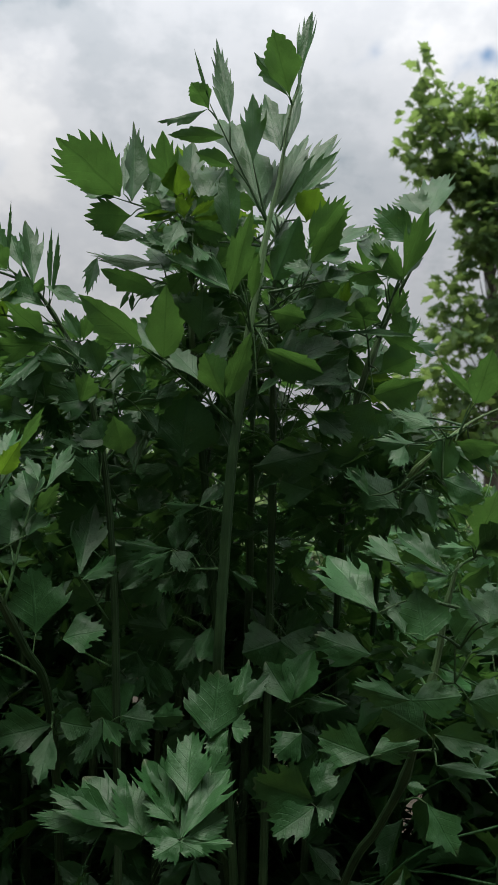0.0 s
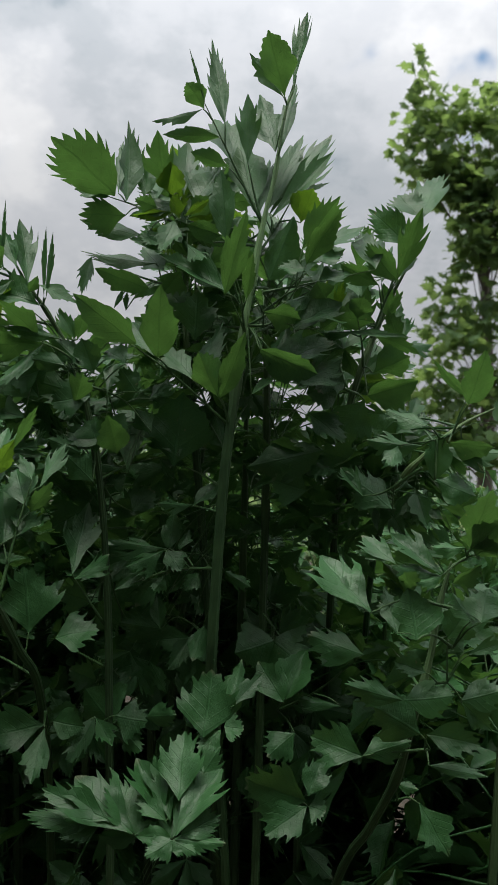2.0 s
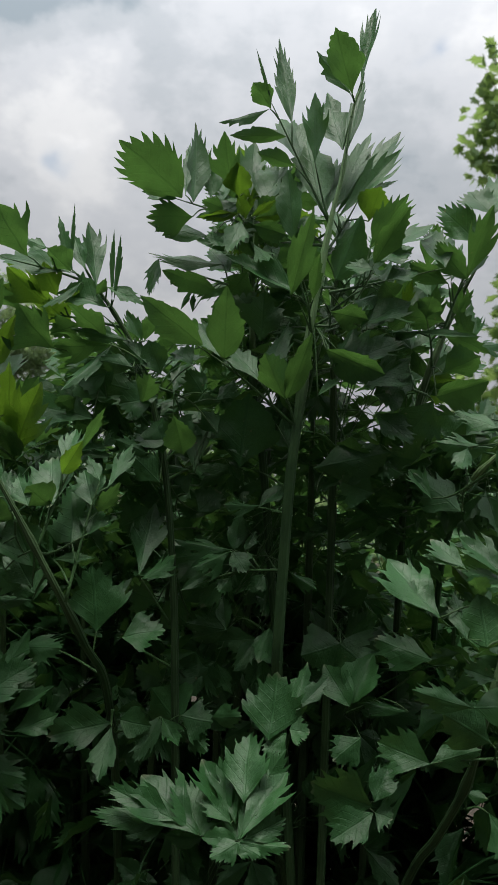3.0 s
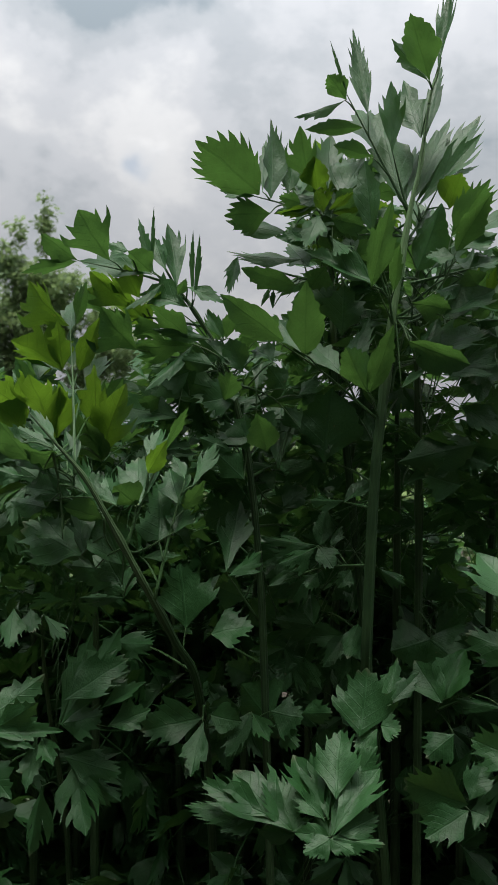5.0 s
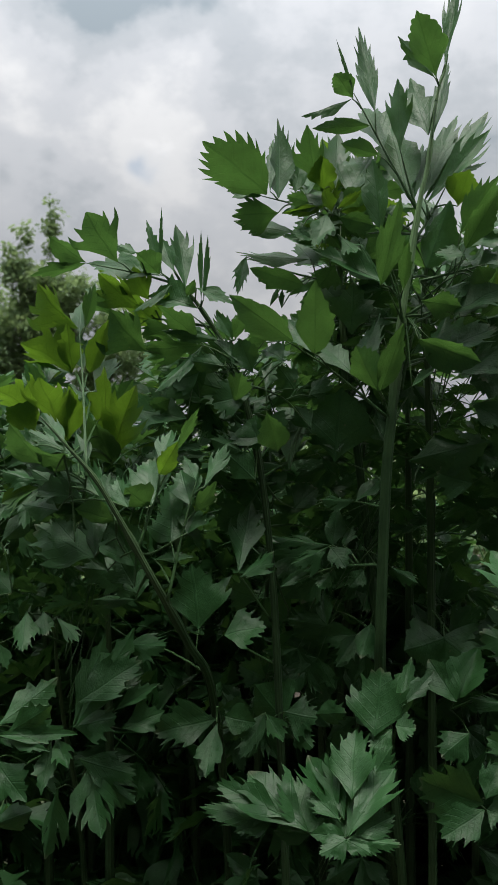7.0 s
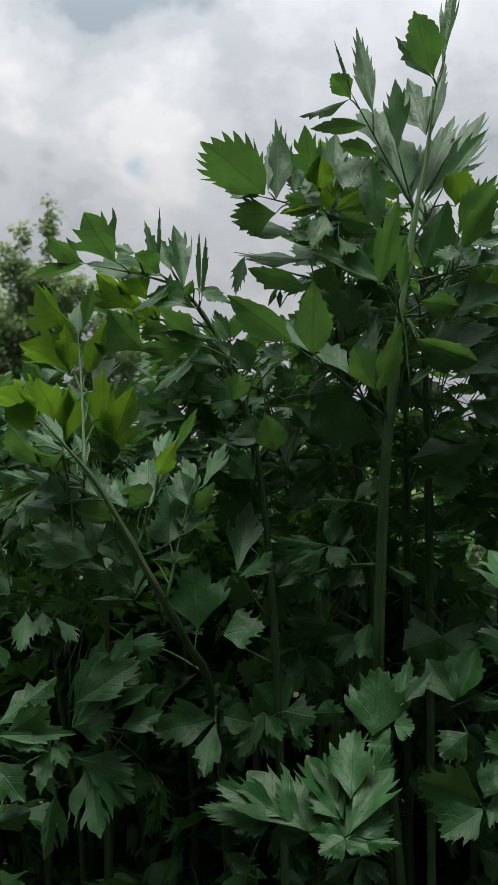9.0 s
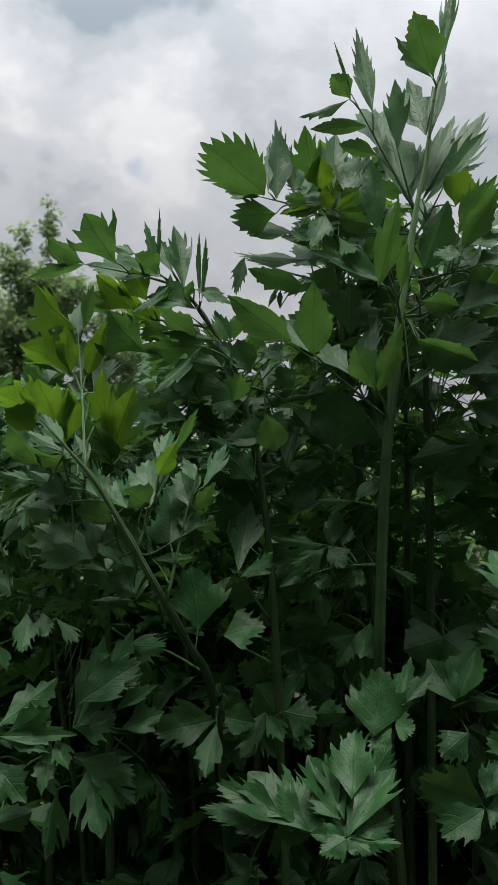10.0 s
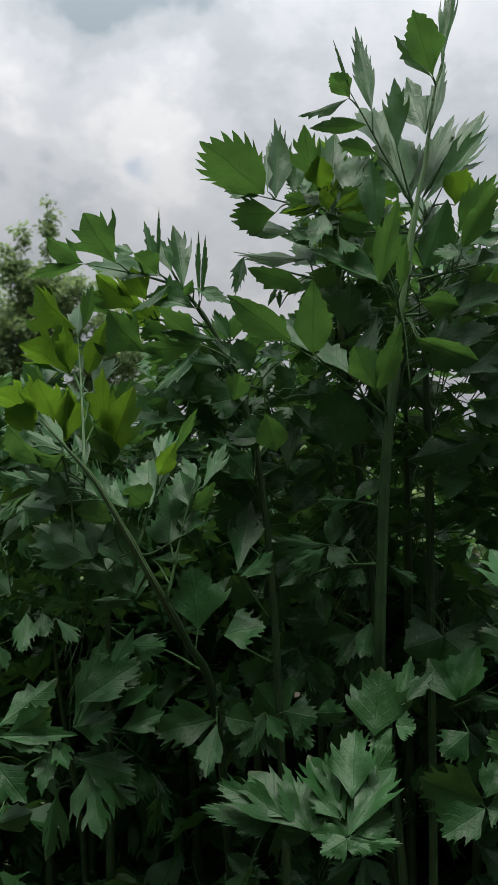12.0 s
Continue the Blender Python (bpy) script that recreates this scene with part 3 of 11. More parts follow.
# ---- lovage further back in the clump ----
def compound_geometry(seed):
    """A whole compound leaf, its stalk along +y, as one mesh."""
    rnd = random.Random(seed)
    verts, faces, uvs = [], [], []

    def add(v, f, uv, m):
        k = len(verts)
        verts.extend(m @ Vector(p) for p in v)
        faces.extend(tuple(i + k for i in q) for q in f)
        uvs.extend(uv)

    sag = rnd.uniform(0.02, 0.12)
    rachis = [(0, 0, 0, 0.0022), (0, 0.12, 0.03, 0.0018), (0, 0.24, 0.03 - sag * .3, 0.0014), (0, 0.34, 0.0 - sag, 0.0009)]
    add(*tube(rachis, 5, 4), Matrix())
    for y, z, side in ((0.15, 0.03, 1), (0.15, 0.03, -1), (0.24, 0.02 - sag * .3, 1), (0.24, 0.02 - sag * .3, -1), (0.33, -sag, 0), (0.32, -sag, 1), (0.32, -sag, -1)):
        L, W = rnd.uniform(0.085, 0.125), rnd.uniform(0.045, 0.075)
        turn = -side * rnd.uniform(38, 70) + rnd.uniform(-8, 8)
        m = pose(0, y, z, rnd.uniform(-40, 10), rnd.uniform(-25, 25), turn) @ Matrix.Translation((0, 0.012, 0)) @ Matrix.Diagonal((W / 2, L, L, 1))
        g = leaflet_geometry(rnd.choice("bkkttw"), rnd.randrange(50))
        add(*g, m)
    return verts, faces, uvs


COMPOUND = []
for s in range(9):
    g = compound_geometry(s + 100)
    tmp = mesh_object("leaf_form", g[0], g[1], M_LEAF_FAR, g[2])
    COMPOUND.append(tmp.data)
    bpy.data.objects.remove(tmp)


def back_lovage(x, y, h, leaves, seed, low=0.12, size=1.0):
    rnd = random.Random(seed)
    ob = tagged(new("lovage_plant"), "shaded leafy lovage stalk deep in the clump", "herb plant", "lovage plants in the clump")
    lx, ly = rnd.uniform(-0.08, 0.08), rnd.uniform(-0.05, 0.1)
    pts = [(x, y, -0.03, 0.008), (x + lx * .3, y + ly * .3, h * .4, 0.007), (x + lx * .6, y + ly * .6, h * .7, 0.005), (x + lx, y + ly, h * 0.92, 0.0007)]
    v, f, uv = tube(pts, 8, 6)
    mesh_object("stem", v, f, M_STEM_SHADED, uv, ob)
    line = smooth_line(pts, 10)
    for i in range(leaves):
        u = low + (1 - low) * ((i + rnd.random()) / leaves) ** 0.8
        p = line[min(len(line) - 1, int(u * len(line)))]
        s = (1.15 - 0.5 * u) * size
        way = i * 137.5 + rnd.uniform(-20, 20)
        if y < 1.6 and math.cos(radians(way)) < 0.1:   # none reach out to the path
            way += 180
        lf = new("leaf", COMPOUND[rnd.randrange(len(COMPOUND))])
        lf.parent = ob
        lf.matrix_basis = pose(p[0], p[1], p[2], rnd.uniform(-65, 25), rnd.uniform(-40, 40), way) @ Matrix.Scale(s * rnd.uniform(0.85, 1.1), 4)
    return ob


def bunch(owner, k, place, turn, size):
    """A whole compound leaf deeper in the clump."""
    lf = new("leaf", COMPOUND[k])
    lf.parent = owner
    lf.matrix_basis = pose(*place, *turn) @ Matrix.Scale(size, 4)


rnd_b = random.Random(77)
for j, (yy, n, top, leaves) in enumerate(((1.30, 11, 1.0, 30), (1.46, 10, 1.05, 24), (1.70, 10, 1.09, 18), (2.0, 10, 1.10, 16))):
    for i in range(n):
        x = -0.95 * (yy / 1.3) + (i + rnd_b.uniform(0.25, 0.75)) / n * 1.75 * (yy / 1.3)
        if yy < 1.4 and x < -0.22:   # bare soil in the shade there
            continue
        back_lovage(x, yy + rnd_b.uniform(-0.1, 0.1), (top - (0.12 if x > 0.12 and yy < 1.4 else 0.05 if x > 0.0 else 0)) * rnd_b.uniform(0.88, 1.02), leaves, 300 + j * 40 + i)

# denser stalks behind the leaning ones
for i, (x, yy, h) in enumerate(((0.28, 1.75, 0.99), (0.42, 1.8, 1.0), (0.36, 2.1, 1.02), (0.52, 2.15, 1.03), (0.58, 1.85, 0.98), (0.40, 1.45, 1.04), (0.47, 1.55, 1.05), (-0.38, 1.6, 1.22), (-0.30, 1.72, 1.23), (-0.48, 1.7, 1.2), (-0.33, 1.42, 1.17), (0.40, 1.6, 1.15), (0.24, 1.62, 1.0), (0.11, 1.85, 1.02))):
    back_lovage(x, yy, h, 26, 560 + i)

# the clump goes on past the plume: unseen stalks added to block light
for i, (x, yy, h) in enumerate(((-0.84, 1.15, 1.0), (-0.95, 1.35, 1.1), (-1.08, 1.12, 1.05), (-1.2, 1.4, 1.1), (-1.0, 1.65, 1.15), (-1.3, 1.75, 1.1))):
    back_lovage(x, yy, h, 30, 680 + i, 0.2)

# low shoots that cover the soil at the shaded end
for i, (x, yy, h) in enumerate(((-0.86, 1.75, 0.5), (-0.72, 1.62, 0.46), (-0.58, 1.7, 0.5), (-0.46, 1.6, 0.44), (-0.80, 2.0, 0.55), (-0.62, 2.05, 0.55))):
    back_lovage(x, yy, h, 22, 640 + i, 0.05)

# taller stalks inside the crown of the clump
for i, (x, yy, h) in enumerate(((-0.16, 1.34, 1.26), (-0.10, 1.45, 1.36), (-0.03, 1.33, 1.36), (-0.44, 1.32, 1.12), (-0.36, 1.42, 1.13), (-0.52, 1.45, 1.12), (-0.27, 1.4, 1.05))):
    back_lovage(x, yy, h, 24 if x > -0.2 else 36, 600 + i, 0.45, 0.72)

for i in range(7):
    gx = -2.6 + i * 0.8
    tagged(shrub(gx, 3.9 + 0.4 * math.sin(i * 2.1), 0.5, 0.4, 1.22 + 0.12 * math.sin(i * 1.3), 170 + i, 0.06, 700), "low light-green garden bush behind the herbs", "shrub", "low bushes behind the herbs")


# ---- the lovage stalks in front, leaf by leaf ----

p = main = plant("tall lovage stalk with ridged stem and toothed leaflets")
stem(p, (-0.039, 1.422, -0.141, 0.0068), (-0.053, 1.397, 0.252, 0.0068), (-0.064, 1.285, 0.599, 0.0066), (-0.064, 1.154, 0.735, 0.0066), (-0.063, 1.100, 0.795, 0.0064), (-0.060, 1.085, 0.910, 0.0062), (-0.056, 1.078, 1.009, 0.0060), (-0.051, 1.076, 1.065, 0.0056), (-0.047, 1.075, 1.108, 0.0052), (-0.043, 1.071, 1.157, 0.0047), (-0.038, 1.069, 1.194, 0.0042), (-0.034, 1.067, 1.224, 0.0040), (-0.027, 1.064, 1.268, 0.0038), (-0.021, 1.062, 1.303, 0.0027), (-0.013, 1.061, 1.340, 0.0024), (-0.009, 1.059, 1.373, 0.0019), (-0.003, 1.057, 1.418, 0.0016), (0.004, 1.056, 1.439, 0.0013), (0.007, 1.056, 1.457, 0.0009), mat=M_STEM_PALE)

p = rear_left = plant("lovage stalk crowned by broad toothed green leaves")
stem(p, (-0.009, 1.238, -0.030, 0.0056), (-0.039, 1.226, 0.487, 0.0056), (-0.095, 1.202, 1.005, 0.0051), (-0.111, 1.196, 1.096, 0.0043), (-0.116, 1.191, 1.166, 0.0041), (-0.121, 1.187, 1.237, 0.0036), (-0.124, 1.181, 1.321, 0.0025), (-0.129, 1.179, 1.356, 0.0020), (-0.139, 1.176, 1.391, 0.0013))

p = right_inner = plant("shaded lovage stalk with large dark leaflets")
stem(p, (-0.002, 1.223, -0.030, 0.0055), (-0.004, 1.213, 0.416, 0.0055), (-0.008, 1.194, 0.862, 0.0050), (-0.010, 1.185, 1.000, 0.0045), (-0.013, 1.178, 1.111, 0.0040), (-0.019, 1.172, 1.208, 0.0030), (-0.014, 1.169, 1.264, 0.0020), mat=M_STEM_SHADED)

p = left_lean = plant("leaning lovage stalk with narrow upright young leaflets")
stem(p, (-0.153, 1.140, -0.030, 0.0046), (-0.162, 1.131, 0.375, 0.0046), (-0.180, 1.113, 0.781, 0.0044), (-0.188, 1.105, 0.902, 0.0039), (-0.199, 1.099, 0.998, 0.0037), (-0.214, 1.094, 1.069, 0.0035), (-0.225, 1.091, 1.107, 0.0032), (-0.241, 1.088, 1.145, 0.0028), (-0.267, 1.084, 1.187, 0.0023), (-0.292, 1.081, 1.220, 0.0016), (-0.304, 1.080, 1.239, 0.0012), mat=M_STEM_SHADED)

p = left_near = plant("slanting lovage stalk with bright yellow-green tip leaves")
stem(p, (-0.297, 1.474, -0.031, 0.0056), (-0.284, 1.378, 0.290, 0.0055), (-0.261, 1.202, 0.608, 0.0052), (-0.249, 1.073, 0.765, 0.0046), (-0.251, 0.988, 0.824, 0.0038), (-0.262, 0.926, 0.881, 0.0034), (-0.282, 0.907, 0.925, 0.0030), (-0.301, 0.896, 0.962, 0.0025), (-0.321, 0.891, 0.994, 0.0020), (-0.347, 0.886, 1.023, 0.0014), (-0.374, 0.884, 1.051, 0.0008), mat=M_STEM_SHADED)

p = low_left = plant("low lovage leaves with nibbled, browned tips")
stem(p, (-0.487, 1.383, -0.208, 0.0050), (-0.489, 1.364, 0.131, 0.0050), (-0.500, 1.347, 0.413, 0.0045), (-0.503, 1.319, 0.535, 0.0040), (-0.508, 1.282, 0.640, 0.0030), (-0.500, 1.227, 0.744, 0.0022), (-0.483, 1.176, 0.812, 0.0012), mat=M_STEM_SHADED)

p = front_leaf = plant("low lovage stalk carrying a big grey-green divided leaf")
stem(p, (0.002, 1.401, -0.178, 0.0050), (-0.012, 1.381, 0.142, 0.0050), (-0.041, 1.341, 0.403, 0.0045), (-0.059, 1.279, 0.528, 0.0035), (-0.060, 1.223, 0.617, 0.0025), (-0.061, 1.168, 0.680, 0.0014), mat=M_STEM_SHADED)

p = right_tall = plant("slender lovage stalk with fan-shaped leaflets against the sky")
stem(p, (0.082, 1.507, -0.307, 0.0055), (0.087, 1.474, 0.318, 0.0055), (0.086, 1.405, 0.648, 0.0052), (0.082, 1.277, 0.931, 0.0048), (0.079, 1.178, 1.045, 0.0046), (0.092, 1.156, 1.119, 0.0042), (0.112, 1.157, 1.180, 0.0036), (0.131, 1.158, 1.229, 0.0026), (0.144, 1.150, 1.256, 0.0017), (0.155, 1.151, 1.277, 0.0010), mat=M_STEM_SHADED)

p = right_mid = plant("lovage stalk with arching leaf stalks and dark leaflets")
stem(p, (0.147, 1.621, -0.274, 0.0050), (0.148, 1.526, 0.537, 0.0050), (0.141, 1.375, 0.849, 0.0045), (0.137, 1.205, 0.964, 0.0038), (0.143, 1.101, 1.011, 0.0030), (0.170, 1.084, 1.043, 0.0025), (0.209, 1.091, 1.076, 0.0018), (0.244, 1.087, 1.095, 0.0010))

p = right_near = plant("thick lovage stalk with many pale divided leaves")
stem(p, (-0.001, 1.395, -0.030, 0.0052), (0.031, 1.321, 0.253, 0.0052), (0.093, 1.179, 0.536, 0.0052), (0.121, 1.114, 0.620, 0.0048), (0.140, 1.050, 0.695, 0.0044), (0.144, 0.985, 0.764, 0.0036), (0.160, 0.981, 0.836, 0.0032), (0.166, 0.979, 0.881, 0.0028), (0.173, 0.977, 0.912, 0.0020), (0.177, 0.976, 0.929, 0.0008), mat=M_STEM_SHADED)

p = left_edge = plant("leafy lovage stalk with pale drooping leaves")
stem(p, (-0.561, 1.093, -0.030, 0.0043), (-0.559, 1.087, 0.330, 0.0043), (-0.556, 1.075, 0.690, 0.0039), (-0.553, 1.065, 0.891, 0.0034), (-0.547, 1.059, 1.024, 0.0024), (-0.541, 1.056, 1.098, 0.0014), mat=M_STEM_SHADED)
l = leaf(p,0.0014, (-0.552,1.063,0.924), (-0.491,1.012,0.966), (-0.442,1.021,0.984))
leaflet(l, "t", (-0.444,1.028,0.984), (-0.478,1.005,0.963),0.034, (0.188,-0.799,0.571))
leaflet(l, "w", (-0.447,1.021,0.978), (-0.443,0.999,0.935),0.015, (0.312,-0.837,0.449))
leaflet(l, "b", (-0.466,1.016,0.972), (-0.474,0.992,0.942),0.026, (0.412,-0.765,0.495))
l = leaf(p,0.0014, (-0.554,1.067,0.841), (-0.491,1.018,0.859), (-0.466,1.023,0.865))
leaflet(l, "b", (-0.467,1.024,0.864), (-0.498,1.029,0.889),0.030, (0.209,-0.878,0.430))
leaflet(l, "e", (-0.481,1.021,0.921), (-0.450,1.039,0.956),0.027, (0.374,-0.915,0.153))
leaf_stalk(l, (-0.466,1.023,0.865), (-0.481,1.021,0.921))
l = leaf(p,0.0014, (-0.549,1.060,0.984), (-0.516,1.051,1.012), (-0.489,1.030,1.023))
leaflet(l, "b", (-0.494,1.040,1.024), (-0.511,1.017,1.061),0.035, (0.266,-0.865,-0.426))
leaflet(l, "t", (-0.484,1.035,1.004), (-0.457,1.050,1.024),0.027, (0.216,-0.900,0.378))
leaf_stalk(l, (-0.492,1.033,1.022), (-0.484,1.035,1.004))
leaflet(l, "w", (-0.494,1.024,1.049), (-0.463,1.047,1.044),0.028, (0.597,-0.747,0.294))
leaf_stalk(l, (-0.489,1.030,1.023), (-0.494,1.024,1.049))

p = main
l = leaf(p,0.0014, (-0.005,1.057,1.406), (-0.003,1.061,1.420), (0.004,1.054,1.446))
leaflet(l, "w", (0.004,1.050,1.444), (0.018,1.082,1.545),0.024, (-0.174,-0.930,0.324))
leaflet(l, "e", (-0.005,1.046,1.428), (-0.025,0.997,1.477),0.042, (-0.047,-0.705,-0.707))
leaf_stalk(l, (-0.002,1.054,1.422), (-0.005,1.046,1.428))
leaflet(l, "l", (-0.007,1.056,1.433), (-0.046,1.060,1.482),0.022, (-0.122,-0.992,-0.016))
leaf_stalk(l, (-0.002,1.054,1.422), (-0.007,1.056,1.433))
leaflet(l, "n", (-0.009,1.050,1.363), (0.008,1.119,1.482),0.017, (-0.160,-0.762,0.627))
leaf_stalk(l, (-0.005,1.057,1.406), (-0.009,1.050,1.363))
leaflet(l, "l", (-0.013,1.060,1.371), (-0.036,1.116,1.453),0.040, (0.142,-0.794,0.591))
leaf_stalk(l, (-0.005,1.057,1.406), (-0.013,1.060,1.371))
l = leaf(p,0.0014, (-0.024,1.064,1.286), (-0.035,1.063,1.324), (-0.043,1.052,1.354))
leaflet(l, "w", (-0.043,1.049,1.352), (-0.046,1.055,1.435),0.033, (0.057,-0.995,0.079))
leaflet(l, "n", (-0.030,1.064,1.297), (-0.020,1.133,1.390),0.021, (-0.178,-0.761,0.624))
l = leaf(p,0.0014, (-0.024,1.064,1.288), (-0.066,1.058,1.368), (-0.093,1.045,1.417))
leaflet(l, "b", (-0.070,1.051,1.397), (-0.091,1.094,1.512),0.028, (-0.144,-0.937,0.319))
leaf_stalk(l, (-0.069,1.052,1.372), (-0.070,1.051,1.397))
leaflet(l, "n", (-0.062,1.062,1.359), (-0.087,1.116,1.439),0.034, (0.163,-0.794,0.585))
leaflet(l, "e", (-0.094,1.052,1.414), (-0.113,1.031,1.434),0.028, (0.035,-0.712,-0.701))
leaflet(l, "n", (-0.095,1.045,1.411), (-0.148,1.029,1.387),0.018, (-0.039,-0.792,0.610))
leaf_stalk(l, (-0.084,1.048,1.400), (-0.095,1.045,1.411))
leaflet(l, "n", (-0.092,1.040,1.415), (-0.112,1.038,1.476),0.004, (-0.089,-0.995,-0.055))
leaflet(l, "o", (-0.075,1.044,1.379), (-0.137,1.039,1.379),0.019, (0.055,-0.722,-0.690))
leaflet(l, "o", (-0.066,1.054,1.350), (-0.106,1.044,1.363),0.022, (-0.070,-0.648,-0.758))
leaf_stalk(l, (-0.047,1.058,1.330), (-0.066,1.054,1.350))
leaflet(l, "l", (-0.033,1.063,1.302), (-0.062,1.122,1.425),0.047, (-0.135,-0.796,0.590))
l = leaf(p,0.0014, (-0.028,1.066,1.255), (-0.009,1.080,1.291), (0.009,1.082,1.327))
leaflet(l, "n", (-0.024,1.074,1.302), (0.020,1.147,1.433),0.027, (0.106,-0.790,0.603))
leaf_stalk(l, (-0.013,1.074,1.282), (-0.024,1.074,1.302))
leaflet(l, "w", (-0.017,1.084,1.307), (0.054,1.158,1.439),0.047, (-0.170,-0.818,0.550))
leaf_stalk(l, (-0.011,1.075,1.286), (-0.017,1.084,1.307))
leaflet(l, "n", (0.009,1.086,1.328), (0.052,1.110,1.358),0.009, (0.050,-0.814,0.578))
leaflet(l, "w", (-0.015,1.073,1.299), (0.054,1.111,1.391),0.033, (-0.017,-0.921,0.389))
leaf_stalk(l, (-0.013,1.074,1.282), (-0.015,1.073,1.299))
leaflet(l, "e", (0.019,1.092,1.301), (0.031,1.065,1.333),0.032, (0.213,-0.715,-0.666), True)
leaf_stalk(l, (-0.006,1.078,1.297), (0.019,1.092,1.301))
leaflet(l, "o", (-0.015,1.074,1.228), (0.011,1.076,1.301),0.046, (-0.098,-0.993,0.067))
leaf_stalk(l, (-0.028,1.066,1.255), (-0.015,1.074,1.228))
leaflet(l, "n", (-0.016,1.078,1.264), (-0.003,1.126,1.316),0.018, (0.188,-0.748,0.637))
leaf_stalk(l, (-0.028,1.066,1.255), (-0.016,1.078,1.264))
l = leaf(p,0.0014, (-0.037,1.070,1.175), (-0.053,1.060,1.220), (-0.062,1.040,1.263))
leaflet(l, "n", (-0.062,1.040,1.202), (-0.039,0.969,1.271),0.025, (-0.130,-0.676,-0.725))
leaf_stalk(l, (-0.046,1.060,1.196), (-0.062,1.040,1.202))
leaflet(l, "l", (-0.055,1.042,1.203), (-0.137,1.057,1.257),0.035, (0.205,-0.818,0.537))
leaf_stalk(l, (-0.046,1.060,1.196), (-0.055,1.042,1.203))
leaflet(l, "l", (-0.059,1.036,1.203), (-0.113,1.093,1.270),0.028, (-0.150,-0.780,0.607))
leaf_stalk(l, (-0.046,1.060,1.196), (-0.059,1.036,1.203))
leaflet(l, "n", (-0.038,1.045,1.199), (-0.031,1.000,1.238),0.017, (-0.182,-0.659,-0.730))
leaf_stalk(l, (-0.043,1.064,1.188), (-0.038,1.045,1.199))
leaflet(l, "o", (-0.062,1.035,1.262), (-0.073,1.035,1.341),0.033, (-0.181,-0.983,-0.031))
l = leaf(p,0.0014, (-0.053,1.076,1.063), (-0.116,1.046,1.115), (-0.178,1.006,1.153))
leaflet(l, "o", (-0.061,1.037,1.090), (-0.036,0.978,1.148),0.028, (-0.148,-0.725,-0.673))
leaf_stalk(l, (-0.053,1.076,1.063), (-0.061,1.037,1.090))
leaflet(l, "e", (-0.063,1.029,1.089), (-0.082,0.987,1.129),0.031, (0.210,-0.715,-0.667))
leaf_stalk(l, (-0.053,1.076,1.063), (-0.063,1.029,1.089))
leaflet(l, "b", (-0.091,1.031,1.106), (-0.065,1.094,1.184),0.035, (-0.042,-0.769,0.638))
leaf_stalk(l, (-0.078,1.059,1.085), (-0.091,1.031,1.106))
leaflet(l, "l", (-0.089,1.023,1.106), (-0.131,1.056,1.150),0.032, (-0.038,-0.816,0.577))
leaf_stalk(l, (-0.078,1.059,1.085), (-0.089,1.023,1.106))
leaflet(l, "o", (-0.128,1.014,1.127), (-0.119,0.953,1.186),0.041, (0.175,-0.675,-0.716))
leaf_stalk(l, (-0.115,1.035,1.114), (-0.128,1.014,1.127))
leaflet(l, "n", (-0.131,1.009,1.128), (-0.163,1.045,1.174),0.020, (-0.108,-0.820,0.562))
leaf_stalk(l, (-0.115,1.035,1.114), (-0.131,1.009,1.128))
leaflet(l, "o", (-0.150,1.008,1.140), (-0.208,0.957,1.177),0.038, (0.150,-0.686,-0.712))
leaflet(l, "n", (-0.179,1.013,1.154), (-0.195,1.021,1.165),0.014, (0.030,-0.776,0.631))
l = leaf(p,0.0014, (-0.037,1.070,1.175), (-0.006,1.067,1.182), (0.026,1.049,1.234))
leaflet(l, "k", (-0.013,1.054,1.123), (0.063,1.105,1.174),0.050, (0.068,-0.757,0.650))
leaf_stalk(l, (-0.031,1.067,1.172), (-0.013,1.054,1.123))
leaflet(l, "l", (-0.013,1.047,1.127), (0.012,1.083,1.178),0.031, (-0.166,-0.765,0.622))
leaf_stalk(l, (-0.031,1.067,1.172), (-0.013,1.047,1.127))
leaflet(l, "n", (-0.029,1.052,1.096), (-0.003,1.078,1.121),0.013, (0.179,-0.774,0.607))
leaf_stalk(l, (-0.037,1.070,1.175), (-0.029,1.052,1.096))
leaflet(l, "e", (-0.019,1.047,1.187), (0.023,1.058,1.180),0.036, (0.065,-0.688,-0.723))
leaf_stalk(l, (-0.019,1.062,1.172), (-0.019,1.047,1.187))
leaflet(l, "k", (0.026,1.052,1.235), (-0.005,1.054,1.242),0.028, (0.077,-0.768,0.636))
leaflet(l, "w", (0.014,1.057,1.174), (0.068,1.075,1.208),0.046, (-0.184,-0.719,0.670))
leaf_stalk(l, (-0.010,1.058,1.178), (0.014,1.057,1.174))
leaflet(l, "o", (-0.022,1.047,1.146), (0.043,1.055,1.122),0.042, (-0.196,-0.639,-0.744))
leaf_stalk(l, (-0.034,1.069,1.173), (-0.022,1.047,1.146))

p = rear_left
l = leaf(p,0.0014, (-0.123,1.172,1.316), (-0.168,1.123,1.322), (-0.197,1.065,1.315))
leaflet(l, "d", (-0.193,1.073,1.319), (-0.252,1.015,1.371),0.072, (0.069,-0.705,-0.706))
leaflet(l, "n", (-0.197,1.067,1.316), (-0.245,1.080,1.333),0.019, (0.030,-0.746,0.665))
leaflet(l, "b", (-0.178,1.064,1.311), (-0.183,1.101,1.412),0.043, (-0.231,-0.919,0.319))
leaflet(l, "l", (-0.189,1.072,1.322), (-0.195,1.112,1.402),0.018, (-0.170,-0.888,0.428))
